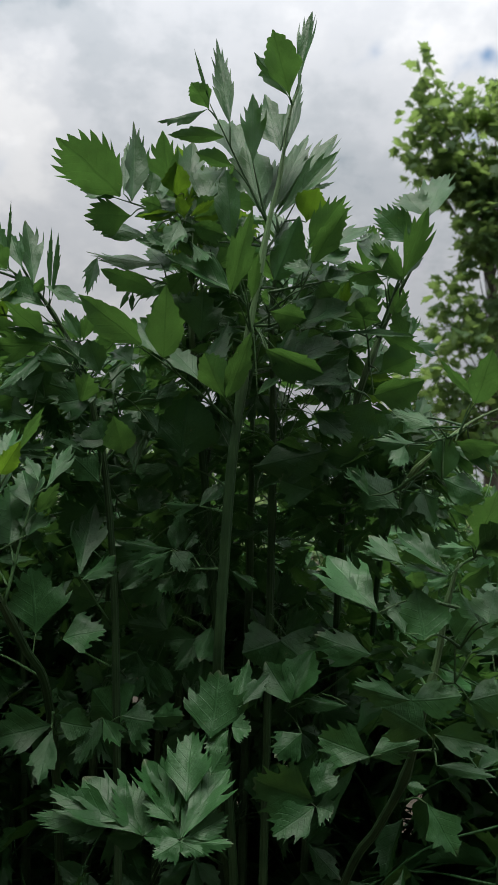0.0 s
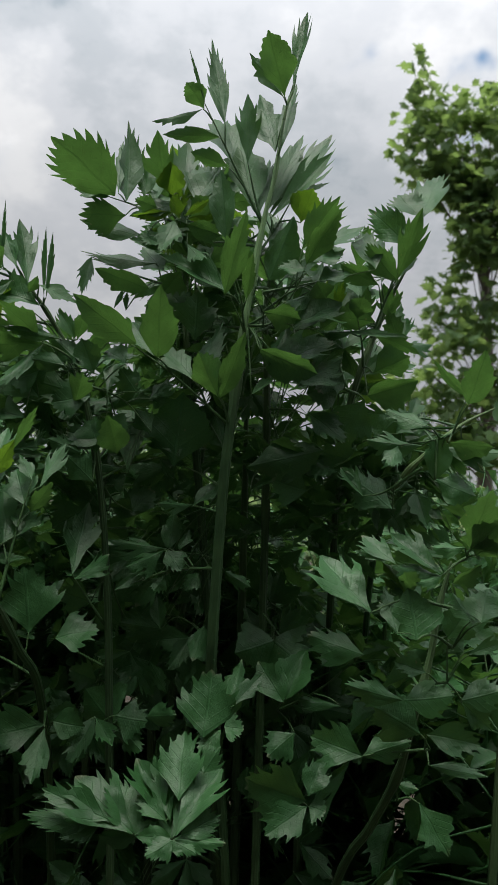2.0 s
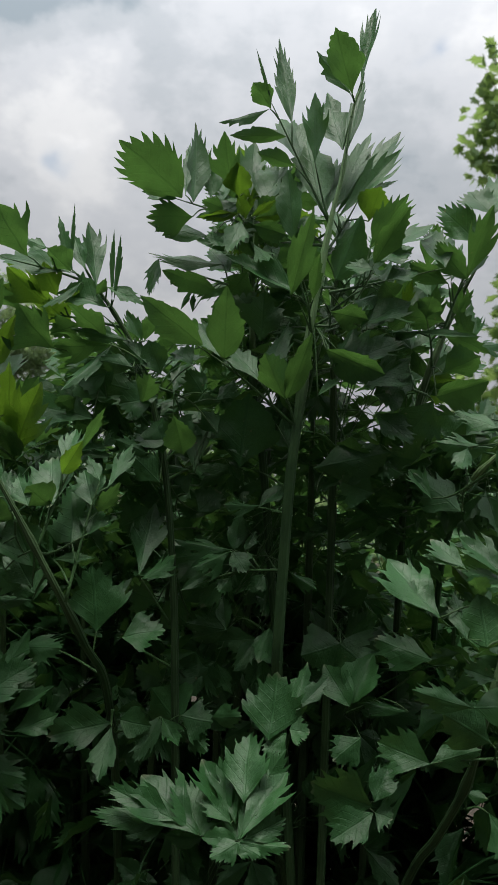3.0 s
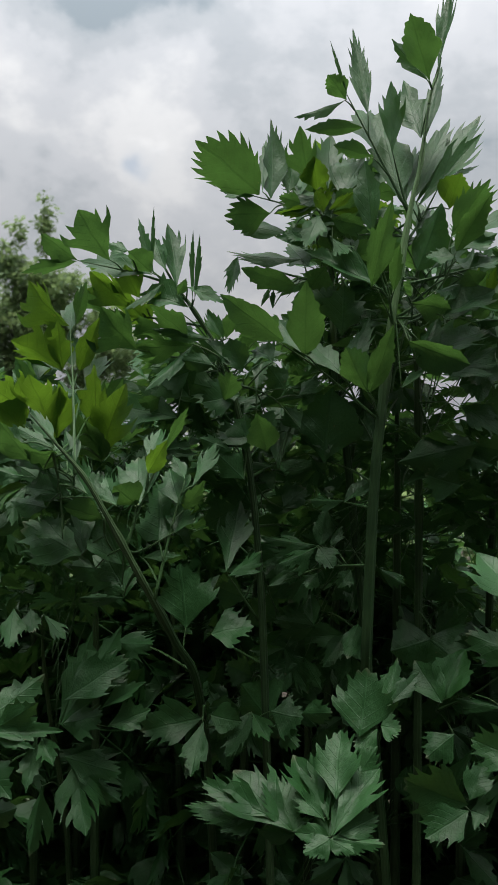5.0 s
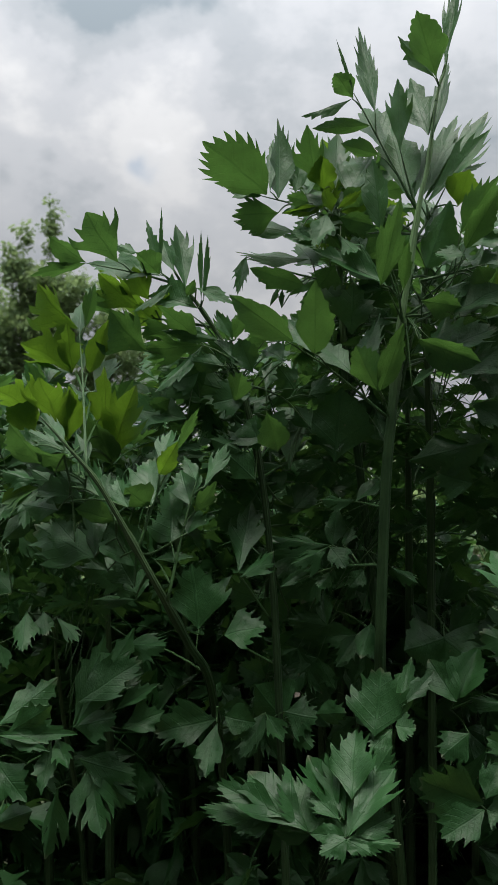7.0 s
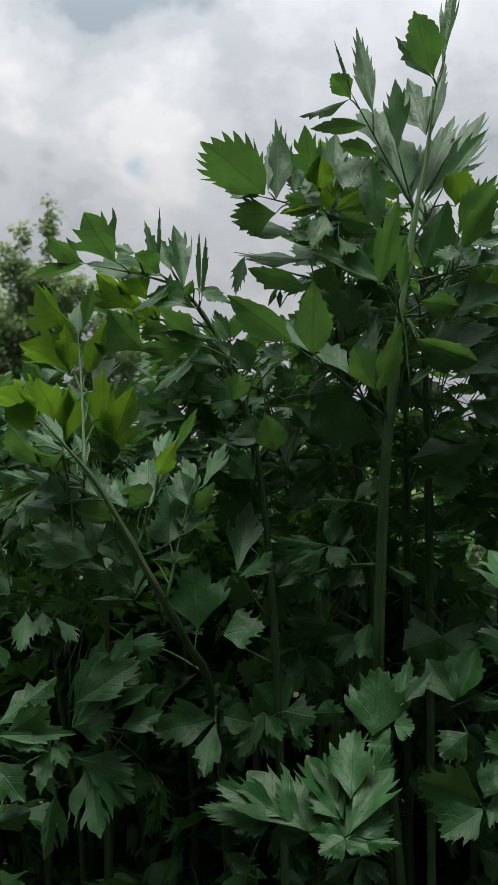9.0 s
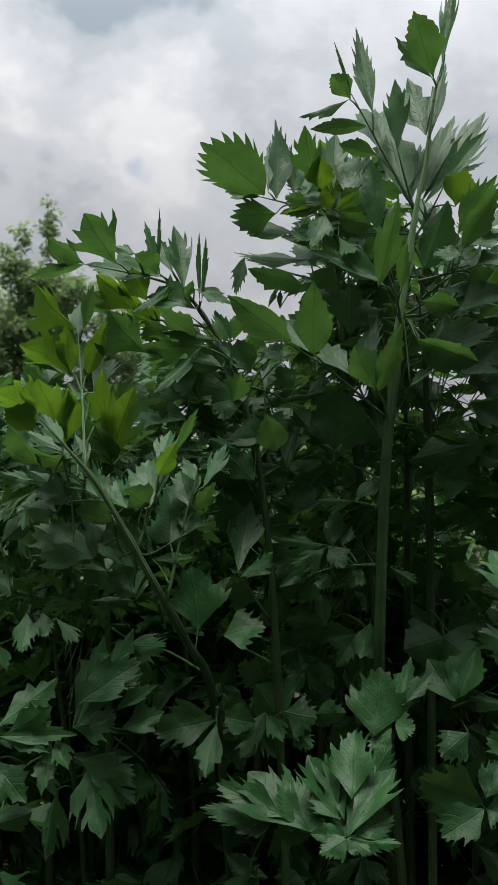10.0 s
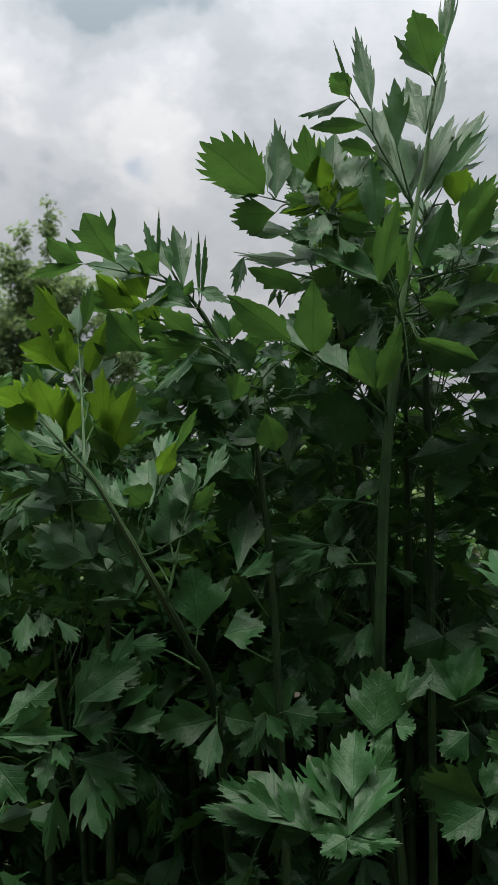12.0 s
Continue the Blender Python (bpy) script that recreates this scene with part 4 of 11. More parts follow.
leaf_stalk(l, (-0.180,1.071,1.312), (-0.189,1.072,1.322))
leaflet(l, "l", (-0.161,1.078,1.321), (-0.157,1.095,1.365),0.025, (0.024,-0.935,0.355))
leaf_stalk(l, (-0.158,1.117,1.316), (-0.161,1.078,1.321))
leaflet(l, "w", (-0.147,1.078,1.316), (-0.148,1.120,1.364),0.026, (-0.075,-0.749,0.659))
leaf_stalk(l, (-0.146,1.138,1.317), (-0.147,1.078,1.316))
leaflet(l, "b", (-0.179,1.069,1.296), (-0.233,1.070,1.295),0.045, (0.011,-0.699,-0.715))
leaf_stalk(l, (-0.168,1.097,1.315), (-0.179,1.069,1.296))
leaflet(l, "l", (-0.156,1.077,1.275), (-0.234,1.089,1.289),0.031, (-0.005,-0.765,0.643))
leaf_stalk(l, (-0.142,1.144,1.317), (-0.156,1.077,1.275))
leaflet(l, "n", (-0.121,1.075,1.311), (-0.177,1.073,1.303),0.030, (-0.062,-0.776,0.628))
leaf_stalk(l, (-0.123,1.172,1.316), (-0.121,1.075,1.311))
leaflet(l, "n", (-0.127,1.072,1.302), (-0.173,1.070,1.294),0.015, (0.145,-0.646,-0.749), True)
leaf_stalk(l, (-0.128,1.165,1.317), (-0.127,1.072,1.302))
l = leaf(p,0.0014, (-0.126,1.170,1.344), (-0.113,1.139,1.321), (-0.086,1.100,1.289))
leaflet(l, "w", (-0.136,1.088,1.331), (-0.144,1.037,1.378),0.033, (-0.053,-0.673,-0.738))
leaf_stalk(l, (-0.126,1.170,1.344), (-0.136,1.088,1.331))
leaflet(l, "e", (-0.129,1.084,1.326), (-0.129,1.052,1.353),0.030, (-0.006,-0.644,-0.765), True)
leaf_stalk(l, (-0.126,1.170,1.344), (-0.129,1.084,1.326))
leaflet(l, "w", (-0.116,1.085,1.327), (-0.118,1.119,1.405),0.031, (0.056,-0.915,0.400))
leaf_stalk(l, (-0.126,1.170,1.344), (-0.116,1.085,1.327))
leaflet(l, "b", (-0.104,1.093,1.327), (-0.090,1.138,1.386),0.034, (0.167,-0.802,0.573))
leaf_stalk(l, (-0.126,1.170,1.344), (-0.104,1.093,1.327))
leaflet(l, "k", (-0.092,1.103,1.314), (-0.072,1.075,1.342),0.027, (-0.137,-0.739,-0.660))
leaf_stalk(l, (-0.109,1.117,1.312), (-0.092,1.103,1.314))
leaflet(l, "k", (-0.121,1.089,1.321), (-0.162,1.080,1.316),0.035, (0.122,-0.772,0.623))
leaf_stalk(l, (-0.126,1.170,1.344), (-0.121,1.089,1.321))
leaflet(l, "e", (-0.111,1.089,1.300), (-0.078,1.077,1.304),0.026, (-0.151,-0.687,-0.711), True)
leaf_stalk(l, (-0.117,1.136,1.324), (-0.111,1.089,1.300))
leaflet(l, "e", (-0.127,1.092,1.286), (-0.152,1.103,1.270),0.031, (0.170,-0.645,-0.745), True)
leaf_stalk(l, (-0.117,1.136,1.324), (-0.127,1.092,1.286))
leaflet(l, "b", (-0.104,1.093,1.290), (-0.125,1.124,1.329),0.028, (0.019,-0.775,0.631))
leaf_stalk(l, (-0.107,1.112,1.309), (-0.104,1.093,1.290))
leaflet(l, "k", (-0.086,1.099,1.289), (-0.107,1.114,1.278),0.034, (-0.188,-0.737,-0.650))
leaflet(l, "w", (-0.139,1.086,1.288), (-0.115,1.072,1.266),0.036, (0.121,-0.752,0.648))
leaf_stalk(l, (-0.123,1.155,1.336), (-0.139,1.086,1.288))
l = leaf(p,0.0014, (-0.121,1.187,1.242), (-0.166,1.143,1.243), (-0.218,1.084,1.251))
leaflet(l, "b", (-0.147,1.102,1.251), (-0.235,1.101,1.256),0.031, (0.046,-0.768,0.639))
leaf_stalk(l, (-0.145,1.150,1.239), (-0.147,1.102,1.251))
leaflet(l, "o", (-0.153,1.099,1.220), (-0.211,1.070,1.236),0.031, (0.184,-0.736,-0.652))
leaf_stalk(l, (-0.141,1.156,1.239), (-0.153,1.099,1.220))
leaflet(l, "k", (-0.219,1.089,1.253), (-0.222,1.056,1.205),0.019, (0.051,-0.821,0.569))
leaflet(l, "n", (-0.192,1.097,1.196), (-0.182,1.096,1.219),0.007, (-0.062,-0.997,-0.039))
leaf_stalk(l, (-0.168,1.119,1.239), (-0.192,1.097,1.196))
leaflet(l, "n", (-0.177,1.089,1.192), (-0.177,1.089,1.214),0.007, (-0.161,-0.987,-0.032))
leaf_stalk(l, (-0.154,1.138,1.238), (-0.177,1.089,1.192))
leaflet(l, "l", (-0.100,1.120,1.165), (-0.099,1.120,1.227),0.050, (-0.057,-0.998,-0.004))
leaf_stalk(l, (-0.121,1.187,1.242), (-0.100,1.120,1.165))
leaflet(l, "k", (-0.138,1.103,1.243), (-0.171,1.144,1.282),0.033, (-0.168,-0.752,0.638))
leaf_stalk(l, (-0.133,1.169,1.240), (-0.138,1.103,1.243))
leaflet(l, "k", (-0.118,1.100,1.242), (-0.140,1.120,1.221),0.037, (0.066,-0.700,-0.711))
leaf_stalk(l, (-0.121,1.187,1.242), (-0.118,1.100,1.242))
leaflet(l, "b", (-0.128,1.095,1.267), (-0.163,1.135,1.300),0.030, (-0.208,-0.727,0.654))
leaf_stalk(l, (-0.129,1.175,1.241), (-0.128,1.095,1.267))
l = leaf(p,0.0014, (-0.112,1.196,1.103), (-0.172,1.161,1.070), (-0.236,1.110,1.080))
leaflet(l, "e", (-0.120,1.143,1.018), (-0.112,1.141,1.107),0.081, (0.141,-0.989,-0.036))
leaf_stalk(l, (-0.129,1.182,1.087), (-0.120,1.143,1.018))
leaflet(l, "k", (-0.114,1.140,1.030), (-0.145,1.168,1.086),0.056, (-0.002,-0.897,0.443))
leaf_stalk(l, (-0.123,1.187,1.092), (-0.114,1.140,1.030))
leaflet(l, "l", (-0.172,1.132,1.008), (-0.180,1.196,1.110),0.042, (0.193,-0.782,0.593))
leaf_stalk(l, (-0.158,1.156,1.072), (-0.172,1.132,1.008))
leaflet(l, "w", (-0.176,1.129,1.012), (-0.239,1.128,1.020),0.025, (0.105,-0.756,0.646))
leaf_stalk(l, (-0.158,1.156,1.072), (-0.176,1.129,1.012))
leaflet(l, "k", (-0.235,1.107,1.080), (-0.195,1.127,1.093),0.029, (0.182,-0.775,0.605))
leaflet(l, "k", (-0.226,1.119,1.075), (-0.246,1.113,1.064),0.021, (0.089,-0.938,0.335))
leaflet(l, "l", (-0.199,1.114,1.100), (-0.197,1.175,1.166),0.028, (0.056,-0.734,0.677))
leaf_stalk(l, (-0.188,1.130,1.067), (-0.199,1.114,1.100))
leaflet(l, "l", (-0.061,1.147,1.041), (-0.075,1.177,1.078),0.027, (-0.046,-0.793,0.607))
leaf_stalk(l, (-0.112,1.196,1.103), (-0.061,1.147,1.041))

p = right_inner
l = leaf(p,0.0014, (-0.010,1.180,1.032), (-0.025,1.164,1.010), (-0.028,1.138,0.993))
leaflet(l, "e", (-0.033,1.134,1.020), (0.056,1.116,1.042),0.053, (-0.202,-0.979,0.025))
leaf_stalk(l, (-0.018,1.169,1.022), (-0.033,1.134,1.020))
leaflet(l, "w", (-0.028,1.141,0.993), (0.016,1.156,1.020),0.021, (0.049,-0.899,0.434))

p = left_lean
l = leaf(p,0.0014, (-0.287,1.082,1.217), (-0.338,1.067,1.231), (-0.395,1.038,1.239))
leaflet(l, "l", (-0.310,1.058,1.226), (-0.336,1.069,1.297),0.016, (-0.142,-0.986,0.090))
leaflet(l, "n", (-0.315,1.063,1.232), (-0.314,1.062,1.308),0.005, (0.184,-0.983,-0.010))
leaf_stalk(l, (-0.305,1.073,1.222), (-0.315,1.063,1.232))
leaflet(l, "w", (-0.282,1.056,1.211), (-0.304,1.096,1.290),0.029, (-0.101,-0.900,0.424))
leaflet(l, "l", (-0.298,1.065,1.232), (-0.319,1.079,1.279),0.022, (0.119,-0.937,0.329))
leaf_stalk(l, (-0.291,1.080,1.218), (-0.298,1.065,1.232))
leaflet(l, "e", (-0.282,1.060,1.202), (-0.269,1.048,1.219),0.011, (0.196,-0.735,-0.649))
leaf_stalk(l, (-0.287,1.082,1.217), (-0.282,1.060,1.202))
leaflet(l, "n", (-0.313,1.059,1.226), (-0.413,1.081,1.258),0.037, (0.022,-0.789,0.614))
leaflet(l, "e", (-0.312,1.056,1.227), (-0.336,1.039,1.249),0.041, (-0.139,-0.688,-0.712))
leaf_stalk(l, (-0.300,1.075,1.221), (-0.312,1.056,1.227))
leaflet(l, "e", (-0.394,1.035,1.239), (-0.433,1.020,1.267),0.039, (-0.168,-0.760,-0.627))
leaflet(l, "w", (-0.358,1.042,1.240), (-0.379,0.995,1.283),0.052, (0.178,-0.702,-0.689))
leaf_stalk(l, (-0.346,1.053,1.231), (-0.358,1.042,1.240))
leaflet(l, "n", (-0.396,1.040,1.239), (-0.461,1.033,1.227),0.017, (0.209,-0.686,-0.697))
leaflet(l, "n", (-0.339,1.050,1.252), (-0.367,1.054,1.261),0.016, (0.086,-0.774,0.627))
leaf_stalk(l, (-0.330,1.061,1.228), (-0.339,1.050,1.252))
l = leaf(p,0.0014, (-0.269,1.087,1.190), (-0.283,1.080,1.205), (-0.300,1.059,1.215))
leaflet(l, "n", (-0.266,1.067,1.199), (-0.268,1.069,1.280),0.007, (-0.157,-0.987,0.018))
leaf_stalk(l, (-0.271,1.084,1.193), (-0.266,1.067,1.199))
leaflet(l, "n", (-0.262,1.061,1.197), (-0.258,1.059,1.272),0.008, (-0.151,-0.988,-0.020))
leaf_stalk(l, (-0.271,1.084,1.193), (-0.262,1.061,1.197))
leaflet(l, "n", (-0.271,1.063,1.212), (-0.225,1.055,1.195),0.021, (0.084,-0.786,0.613))
leaf_stalk(l, (-0.276,1.076,1.199), (-0.271,1.063,1.212))
leaflet(l, "n", (-0.300,1.057,1.215), (-0.335,1.029,1.178),0.016, (-0.031,-0.784,0.620))
leaflet(l, "l", (-0.269,1.059,1.188), (-0.329,1.060,1.211),0.042, (0.198,-0.815,0.544))
leaf_stalk(l, (-0.270,1.086,1.191), (-0.269,1.059,1.188))
l = leaf(p,0.0014, (-0.258,1.091,1.172), (-0.328,1.087,1.183), (-0.374,1.076,1.185))
leaflet(l, "w", (-0.343,1.088,1.195), (-0.385,1.049,1.227),0.048, (0.140,-0.720,-0.680), True)
leaf_stalk(l, (-0.326,1.082,1.182), (-0.343,1.088,1.195))
leaflet(l, "w", (-0.334,1.083,1.205), (-0.346,1.056,1.234),0.038, (0.097,-0.748,-0.657), True)
leaf_stalk(l, (-0.320,1.083,1.181), (-0.334,1.083,1.205))
leaflet(l, "k", (-0.321,1.096,1.171), (-0.345,1.068,1.196),0.043, (0.100,-0.714,-0.693), True)
leaf_stalk(l, (-0.295,1.086,1.178), (-0.321,1.096,1.171))
leaflet(l, "b", (-0.344,1.081,1.175), (-0.376,1.063,1.185),0.038, (0.159,-0.684,-0.712))
leaf_stalk(l, (-0.326,1.082,1.182), (-0.344,1.081,1.175))
leaflet(l, "k", (-0.312,1.082,1.185), (-0.311,1.056,1.209),0.032, (0.054,-0.664,-0.746), True)
leaf_stalk(l, (-0.295,1.086,1.178), (-0.312,1.082,1.185))
leaflet(l, "w", (-0.375,1.078,1.186), (-0.400,1.054,1.201),0.034, (0.166,-0.655,-0.737))
l = leaf(p,0.0014, (-0.239,1.086,1.143), (-0.278,1.069,1.132), (-0.320,1.039,1.137))
leaflet(l, "n", (-0.265,1.051,1.151), (-0.298,1.018,1.188),0.032, (-0.113,-0.693,-0.711))
leaf_stalk(l, (-0.256,1.073,1.135), (-0.265,1.051,1.151))
leaflet(l, "w", (-0.258,1.048,1.144), (-0.326,1.040,1.135),0.048, (0.172,-0.676,-0.716))
leaf_stalk(l, (-0.249,1.078,1.137), (-0.258,1.048,1.144))
leaflet(l, "n", (-0.261,1.056,1.144), (-0.295,0.993,1.084),0.019, (0.170,-0.731,0.661))
leaf_stalk(l, (-0.253,1.075,1.136), (-0.261,1.056,1.144))
leaflet(l, "w", (-0.321,1.041,1.137), (-0.353,1.002,1.171),0.056, (0.089,-0.700,-0.708))
leaflet(l, "o", (-0.233,1.067,1.095), (-0.311,1.073,1.115),0.047, (-0.061,-0.997,0.051))
leaf_stalk(l, (-0.239,1.086,1.143), (-0.233,1.067,1.095))
leaflet(l, "k", (-0.276,1.052,1.062), (-0.352,1.063,1.080),0.045, (0.021,-0.807,0.591))
leaf_stalk(l, (-0.267,1.065,1.132), (-0.276,1.052,1.062))
leaflet(l, "o", (-0.262,1.047,1.113), (-0.296,1.053,1.102),0.040, (-0.191,-0.978,0.086))
leaf_stalk(l, (-0.256,1.073,1.135), (-0.262,1.047,1.113))

p = left_near
l = leaf(p,0.0014, (-0.330,0.896,0.994), (-0.368,0.973,1.092), (-0.402,1.040,1.165))
leaflet(l, "w", (-0.404,1.043,1.165), (-0.450,1.016,1.205),0.053, (-0.182,-0.693,-0.698), True)
leaflet(l, "n", (-0.401,1.041,1.158), (-0.424,1.093,1.212),0.023, (-0.219,-0.747,0.628))
leaflet(l, "n", (-0.397,1.044,1.165), (-0.364,0.990,1.203),0.018, (-0.202,-0.642,-0.740))
leaf_stalk(l, (-0.401,1.042,1.150), (-0.397,1.044,1.165))
leaflet(l, "w", (-0.410,1.041,1.113), (-0.456,1.017,1.151),0.063, (-0.161,-0.737,-0.656), True)
leaf_stalk(l, (-0.371,0.981,1.085), (-0.410,1.041,1.113))
leaflet(l, "l", (-0.411,1.045,1.115), (-0.402,1.002,1.160),0.033, (0.135,-0.704,-0.698), True)
leaf_stalk(l, (-0.371,0.981,1.085), (-0.411,1.045,1.115))
leaflet(l, "o", (-0.391,1.047,1.114), (-0.351,0.993,1.162),0.027, (-0.212,-0.734,-0.645), True)
leaf_stalk(l, (-0.371,0.981,1.085), (-0.391,1.047,1.114))
leaflet(l, "n", (-0.411,1.045,1.112), (-0.482,1.060,1.149),0.022, (0.152,-0.777,0.611))
leaf_stalk(l, (-0.371,0.981,1.085), (-0.411,1.045,1.112))
leaflet(l, "n", (-0.399,1.048,1.120), (-0.415,1.074,1.160),0.025, (0.092,-0.816,0.571))
leaflet(l, "w", (-0.382,1.041,1.086), (-0.376,1.088,1.144),0.028, (0.179,-0.777,0.604))
leaf_stalk(l, (-0.352,0.943,1.046), (-0.382,1.041,1.086))
leaflet(l, "w", (-0.373,1.056,1.060), (-0.325,1.012,1.104),0.031, (-0.043,-0.727,-0.685))
leaf_stalk(l, (-0.343,0.924,1.025), (-0.373,1.056,1.060))
l = leaf(p,0.0014, (-0.347,0.891,1.011), (-0.383,0.963,1.032), (-0.441,1.017,1.060))
leaflet(l, "w", (-0.407,1.023,1.035), (-0.408,0.957,1.103),0.067, (0.052,-0.721,-0.691), True)
leaflet(l, "w", (-0.438,1.011,1.059), (-0.469,0.981,1.097),0.069, (-0.107,-0.749,-0.654), True)
leaflet(l, "b", (-0.404,1.021,1.035), (-0.380,0.975,1.094),0.046, (0.116,-0.764,-0.634), True)
leaflet(l, "w", (-0.356,1.032,1.014), (-0.313,0.966,1.082),0.047, (-0.182,-0.746,-0.641), True)
leaf_stalk(l, (-0.347,0.891,1.011), (-0.356,1.032,1.014))
leaflet(l, "l", (-0.363,1.038,1.036), (-0.343,0.967,1.105),0.032, (0.164,-0.668,-0.726), True)
leaf_stalk(l, (-0.353,0.909,1.015), (-0.363,1.038,1.036))
leaflet(l, "e", (-0.355,1.036,1.010), (-0.362,0.975,1.062),0.042, (-0.020,-0.648,-0.761))
leaf_stalk(l, (-0.347,0.891,1.011), (-0.355,1.036,1.010))
leaflet(l, "e", (-0.440,1.014,1.042), (-0.461,0.986,1.071),0.043, (0.153,-0.758,-0.634), True)
leaf_stalk(l, (-0.421,1.019,1.047), (-0.440,1.014,1.042))
l = leaf(p,0.0014, (-0.331,0.896,0.991), (-0.355,0.907,1.000), (-0.379,0.906,1.004))
leaflet(l, "k", (-0.358,0.905,1.026), (-0.393,0.931,1.057),0.021, (0.029,-0.752,0.659))
leaf_stalk(l, (-0.356,0.905,1.001), (-0.358,0.905,1.026))
leaflet(l, "k", (-0.351,0.904,1.017), (-0.401,0.911,1.038),0.023, (0.144,-0.781,0.608))
leaf_stalk(l, (-0.349,0.902,0.999), (-0.351,0.904,1.017))
leaflet(l, "l", (-0.372,0.899,1.006), (-0.424,0.910,1.032),0.021, (0.116,-0.821,0.558))
leaflet(l, "e", (-0.375,0.899,1.004), (-0.397,0.867,1.043),0.041, (-0.081,-0.754,-0.652))
leaflet(l, "w", (-0.336,0.917,0.999), (-0.362,0.947,1.036),0.025, (-0.065,-0.794,0.605))
leaf_stalk(l, (-0.331,0.896,0.991), (-0.336,0.917,0.999))
leaflet(l, "e", (-0.344,0.908,1.007), (-0.379,0.886,1.017),0.031, (0.211,-0.678,-0.704))
leaf_stalk(l, (-0.339,0.899,0.995), (-0.344,0.908,1.007))
leaflet(l, "n", (-0.347,0.920,0.999), (-0.392,0.940,1.008),0.014, (-0.195,-0.741,0.642))
leaf_stalk(l, (-0.333,0.897,0.992), (-0.347,0.920,0.999))
leaflet(l, "k", (-0.340,0.918,0.968), (-0.402,0.928,0.999),0.031, (0.148,-0.821,0.551))
leaf_stalk(l, (-0.331,0.896,0.991), (-0.340,0.918,0.968))
l = leaf(p,0.0014, (-0.302,0.904,0.951), (-0.305,0.918,0.933), (-0.290,0.924,0.908))
leaflet(l, "k", (-0.310,0.911,0.963), (-0.333,0.936,0.994),0.035, (-0.009,-0.786,0.618))
leaf_stalk(l, (-0.302,0.904,0.951), (-0.310,0.911,0.963))
leaflet(l, "n", (-0.308,0.915,0.966), (-0.317,0.936,0.992),0.017, (0.107,-0.750,0.652))
leaf_stalk(l, (-0.302,0.904,0.951), (-0.308,0.915,0.966))
leaflet(l, "o", (-0.307,0.911,0.952), (-0.344,0.906,0.965),0.037, (-0.145,-0.696,-0.704))
leaflet(l, "w", (-0.328,0.917,0.916), (-0.348,0.955,0.962),0.027, (-0.137,-0.791,0.597))
leaf_stalk(l, (-0.304,0.913,0.936), (-0.328,0.917,0.916))
leaflet(l, "k", (-0.328,0.914,0.916), (-0.399,0.929,0.948),0.054, (0.098,-0.792,0.603))
leaf_stalk(l, (-0.304,0.913,0.936), (-0.328,0.914,0.916))
leaflet(l, "o", (-0.289,0.922,0.908), (-0.315,0.931,0.954),0.040, (0.207,-0.932,0.297))
l = leaf(p,0.0014, (-0.283,0.910,0.922), (-0.267,0.921,0.980), (-0.249,0.922,1.019))
leaflet(l, "k", (-0.271,0.915,0.967), (-0.288,0.956,1.016),0.045, (0.139,-0.739,0.659))
leaflet(l, "o", (-0.275,0.919,0.966), (-0.294,0.907,0.985),0.051, (-0.201,-0.721,-0.663))
leaf_stalk(l, (-0.276,0.912,0.947), (-0.275,0.919,0.966))
leaflet(l, "w", (-0.265,0.918,1.002), (-0.264,0.949,1.045),0.029, (-0.156,-0.790,0.593))
leaf_stalk(l, (-0.264,0.917,0.985), (-0.265,0.918,1.002))
leaflet(l, "o", (-0.264,0.917,0.997), (-0.238,0.887,1.025),0.020, (-0.022,-0.692,-0.721), True)
leaf_stalk(l, (-0.266,0.917,0.980), (-0.264,0.917,0.997))
leaflet(l, "n", (-0.251,0.926,1.019), (-0.217,0.886,1.061),0.011, (0.098,-0.679,-0.728))
l = leaf(p,0.0014, (-0.254,0.918,0.876), (-0.244,0.935,0.946), (-0.234,0.942,0.992))
leaflet(l, "k", (-0.238,0.939,0.967), (-0.259,0.970,1.006),0.033, (0.027,-0.774,0.633))
leaflet(l, "n", (-0.237,0.950,0.961), (-0.210,0.925,0.989),0.016, (0.012,-0.735,-0.678))
leaf_stalk(l, (-0.244,0.933,0.946), (-0.237,0.950,0.961))
leaflet(l, "w", (-0.227,0.945,0.986), (-0.211,0.976,1.029),0.023, (0.047,-0.819,0.572))
leaf_stalk(l, (-0.238,0.941,0.976), (-0.227,0.945,0.986))
leaflet(l, "l", (-0.234,0.941,0.992), (-0.251,0.954,1.017),0.016, (0.132,-0.833,0.537))
leaflet(l, "m", (-0.257,0.935,0.932), (-0.270,0.973,0.984),0.059, (-0.095,-0.805,0.586))
leaf_stalk(l, (-0.249,0.925,0.914), (-0.257,0.935,0.932))
leaflet(l, "n", (-0.275,0.939,0.914), (-0.234,0.936,0.920),0.012, (-0.140,-0.777,0.613))
leaf_stalk(l, (-0.252,0.921,0.892), (-0.275,0.939,0.914))
l = leaf(p,0.0014, (-0.272,0.913,0.903), (-0.289,0.939,0.885), (-0.298,0.955,0.872))
leaflet(l, "k", (-0.297,0.955,0.900), (-0.353,0.943,0.903),0.044, (0.212,-0.910,0.358))
leaf_stalk(l, (-0.272,0.913,0.903), (-0.297,0.955,0.900))
leaflet(l, "k", (-0.294,0.953,0.878), (-0.330,0.958,0.885),0.019, (0.017,-0.800,0.600))
leaflet(l, "t", (-0.299,0.961,0.871), (-0.348,0.966,0.867),0.017, (-0.137,-0.815,0.564))
leaflet(l, "n", (-0.300,0.961,0.871), (-0.299,0.973,0.904),0.017, (0.046,-0.935,0.351))
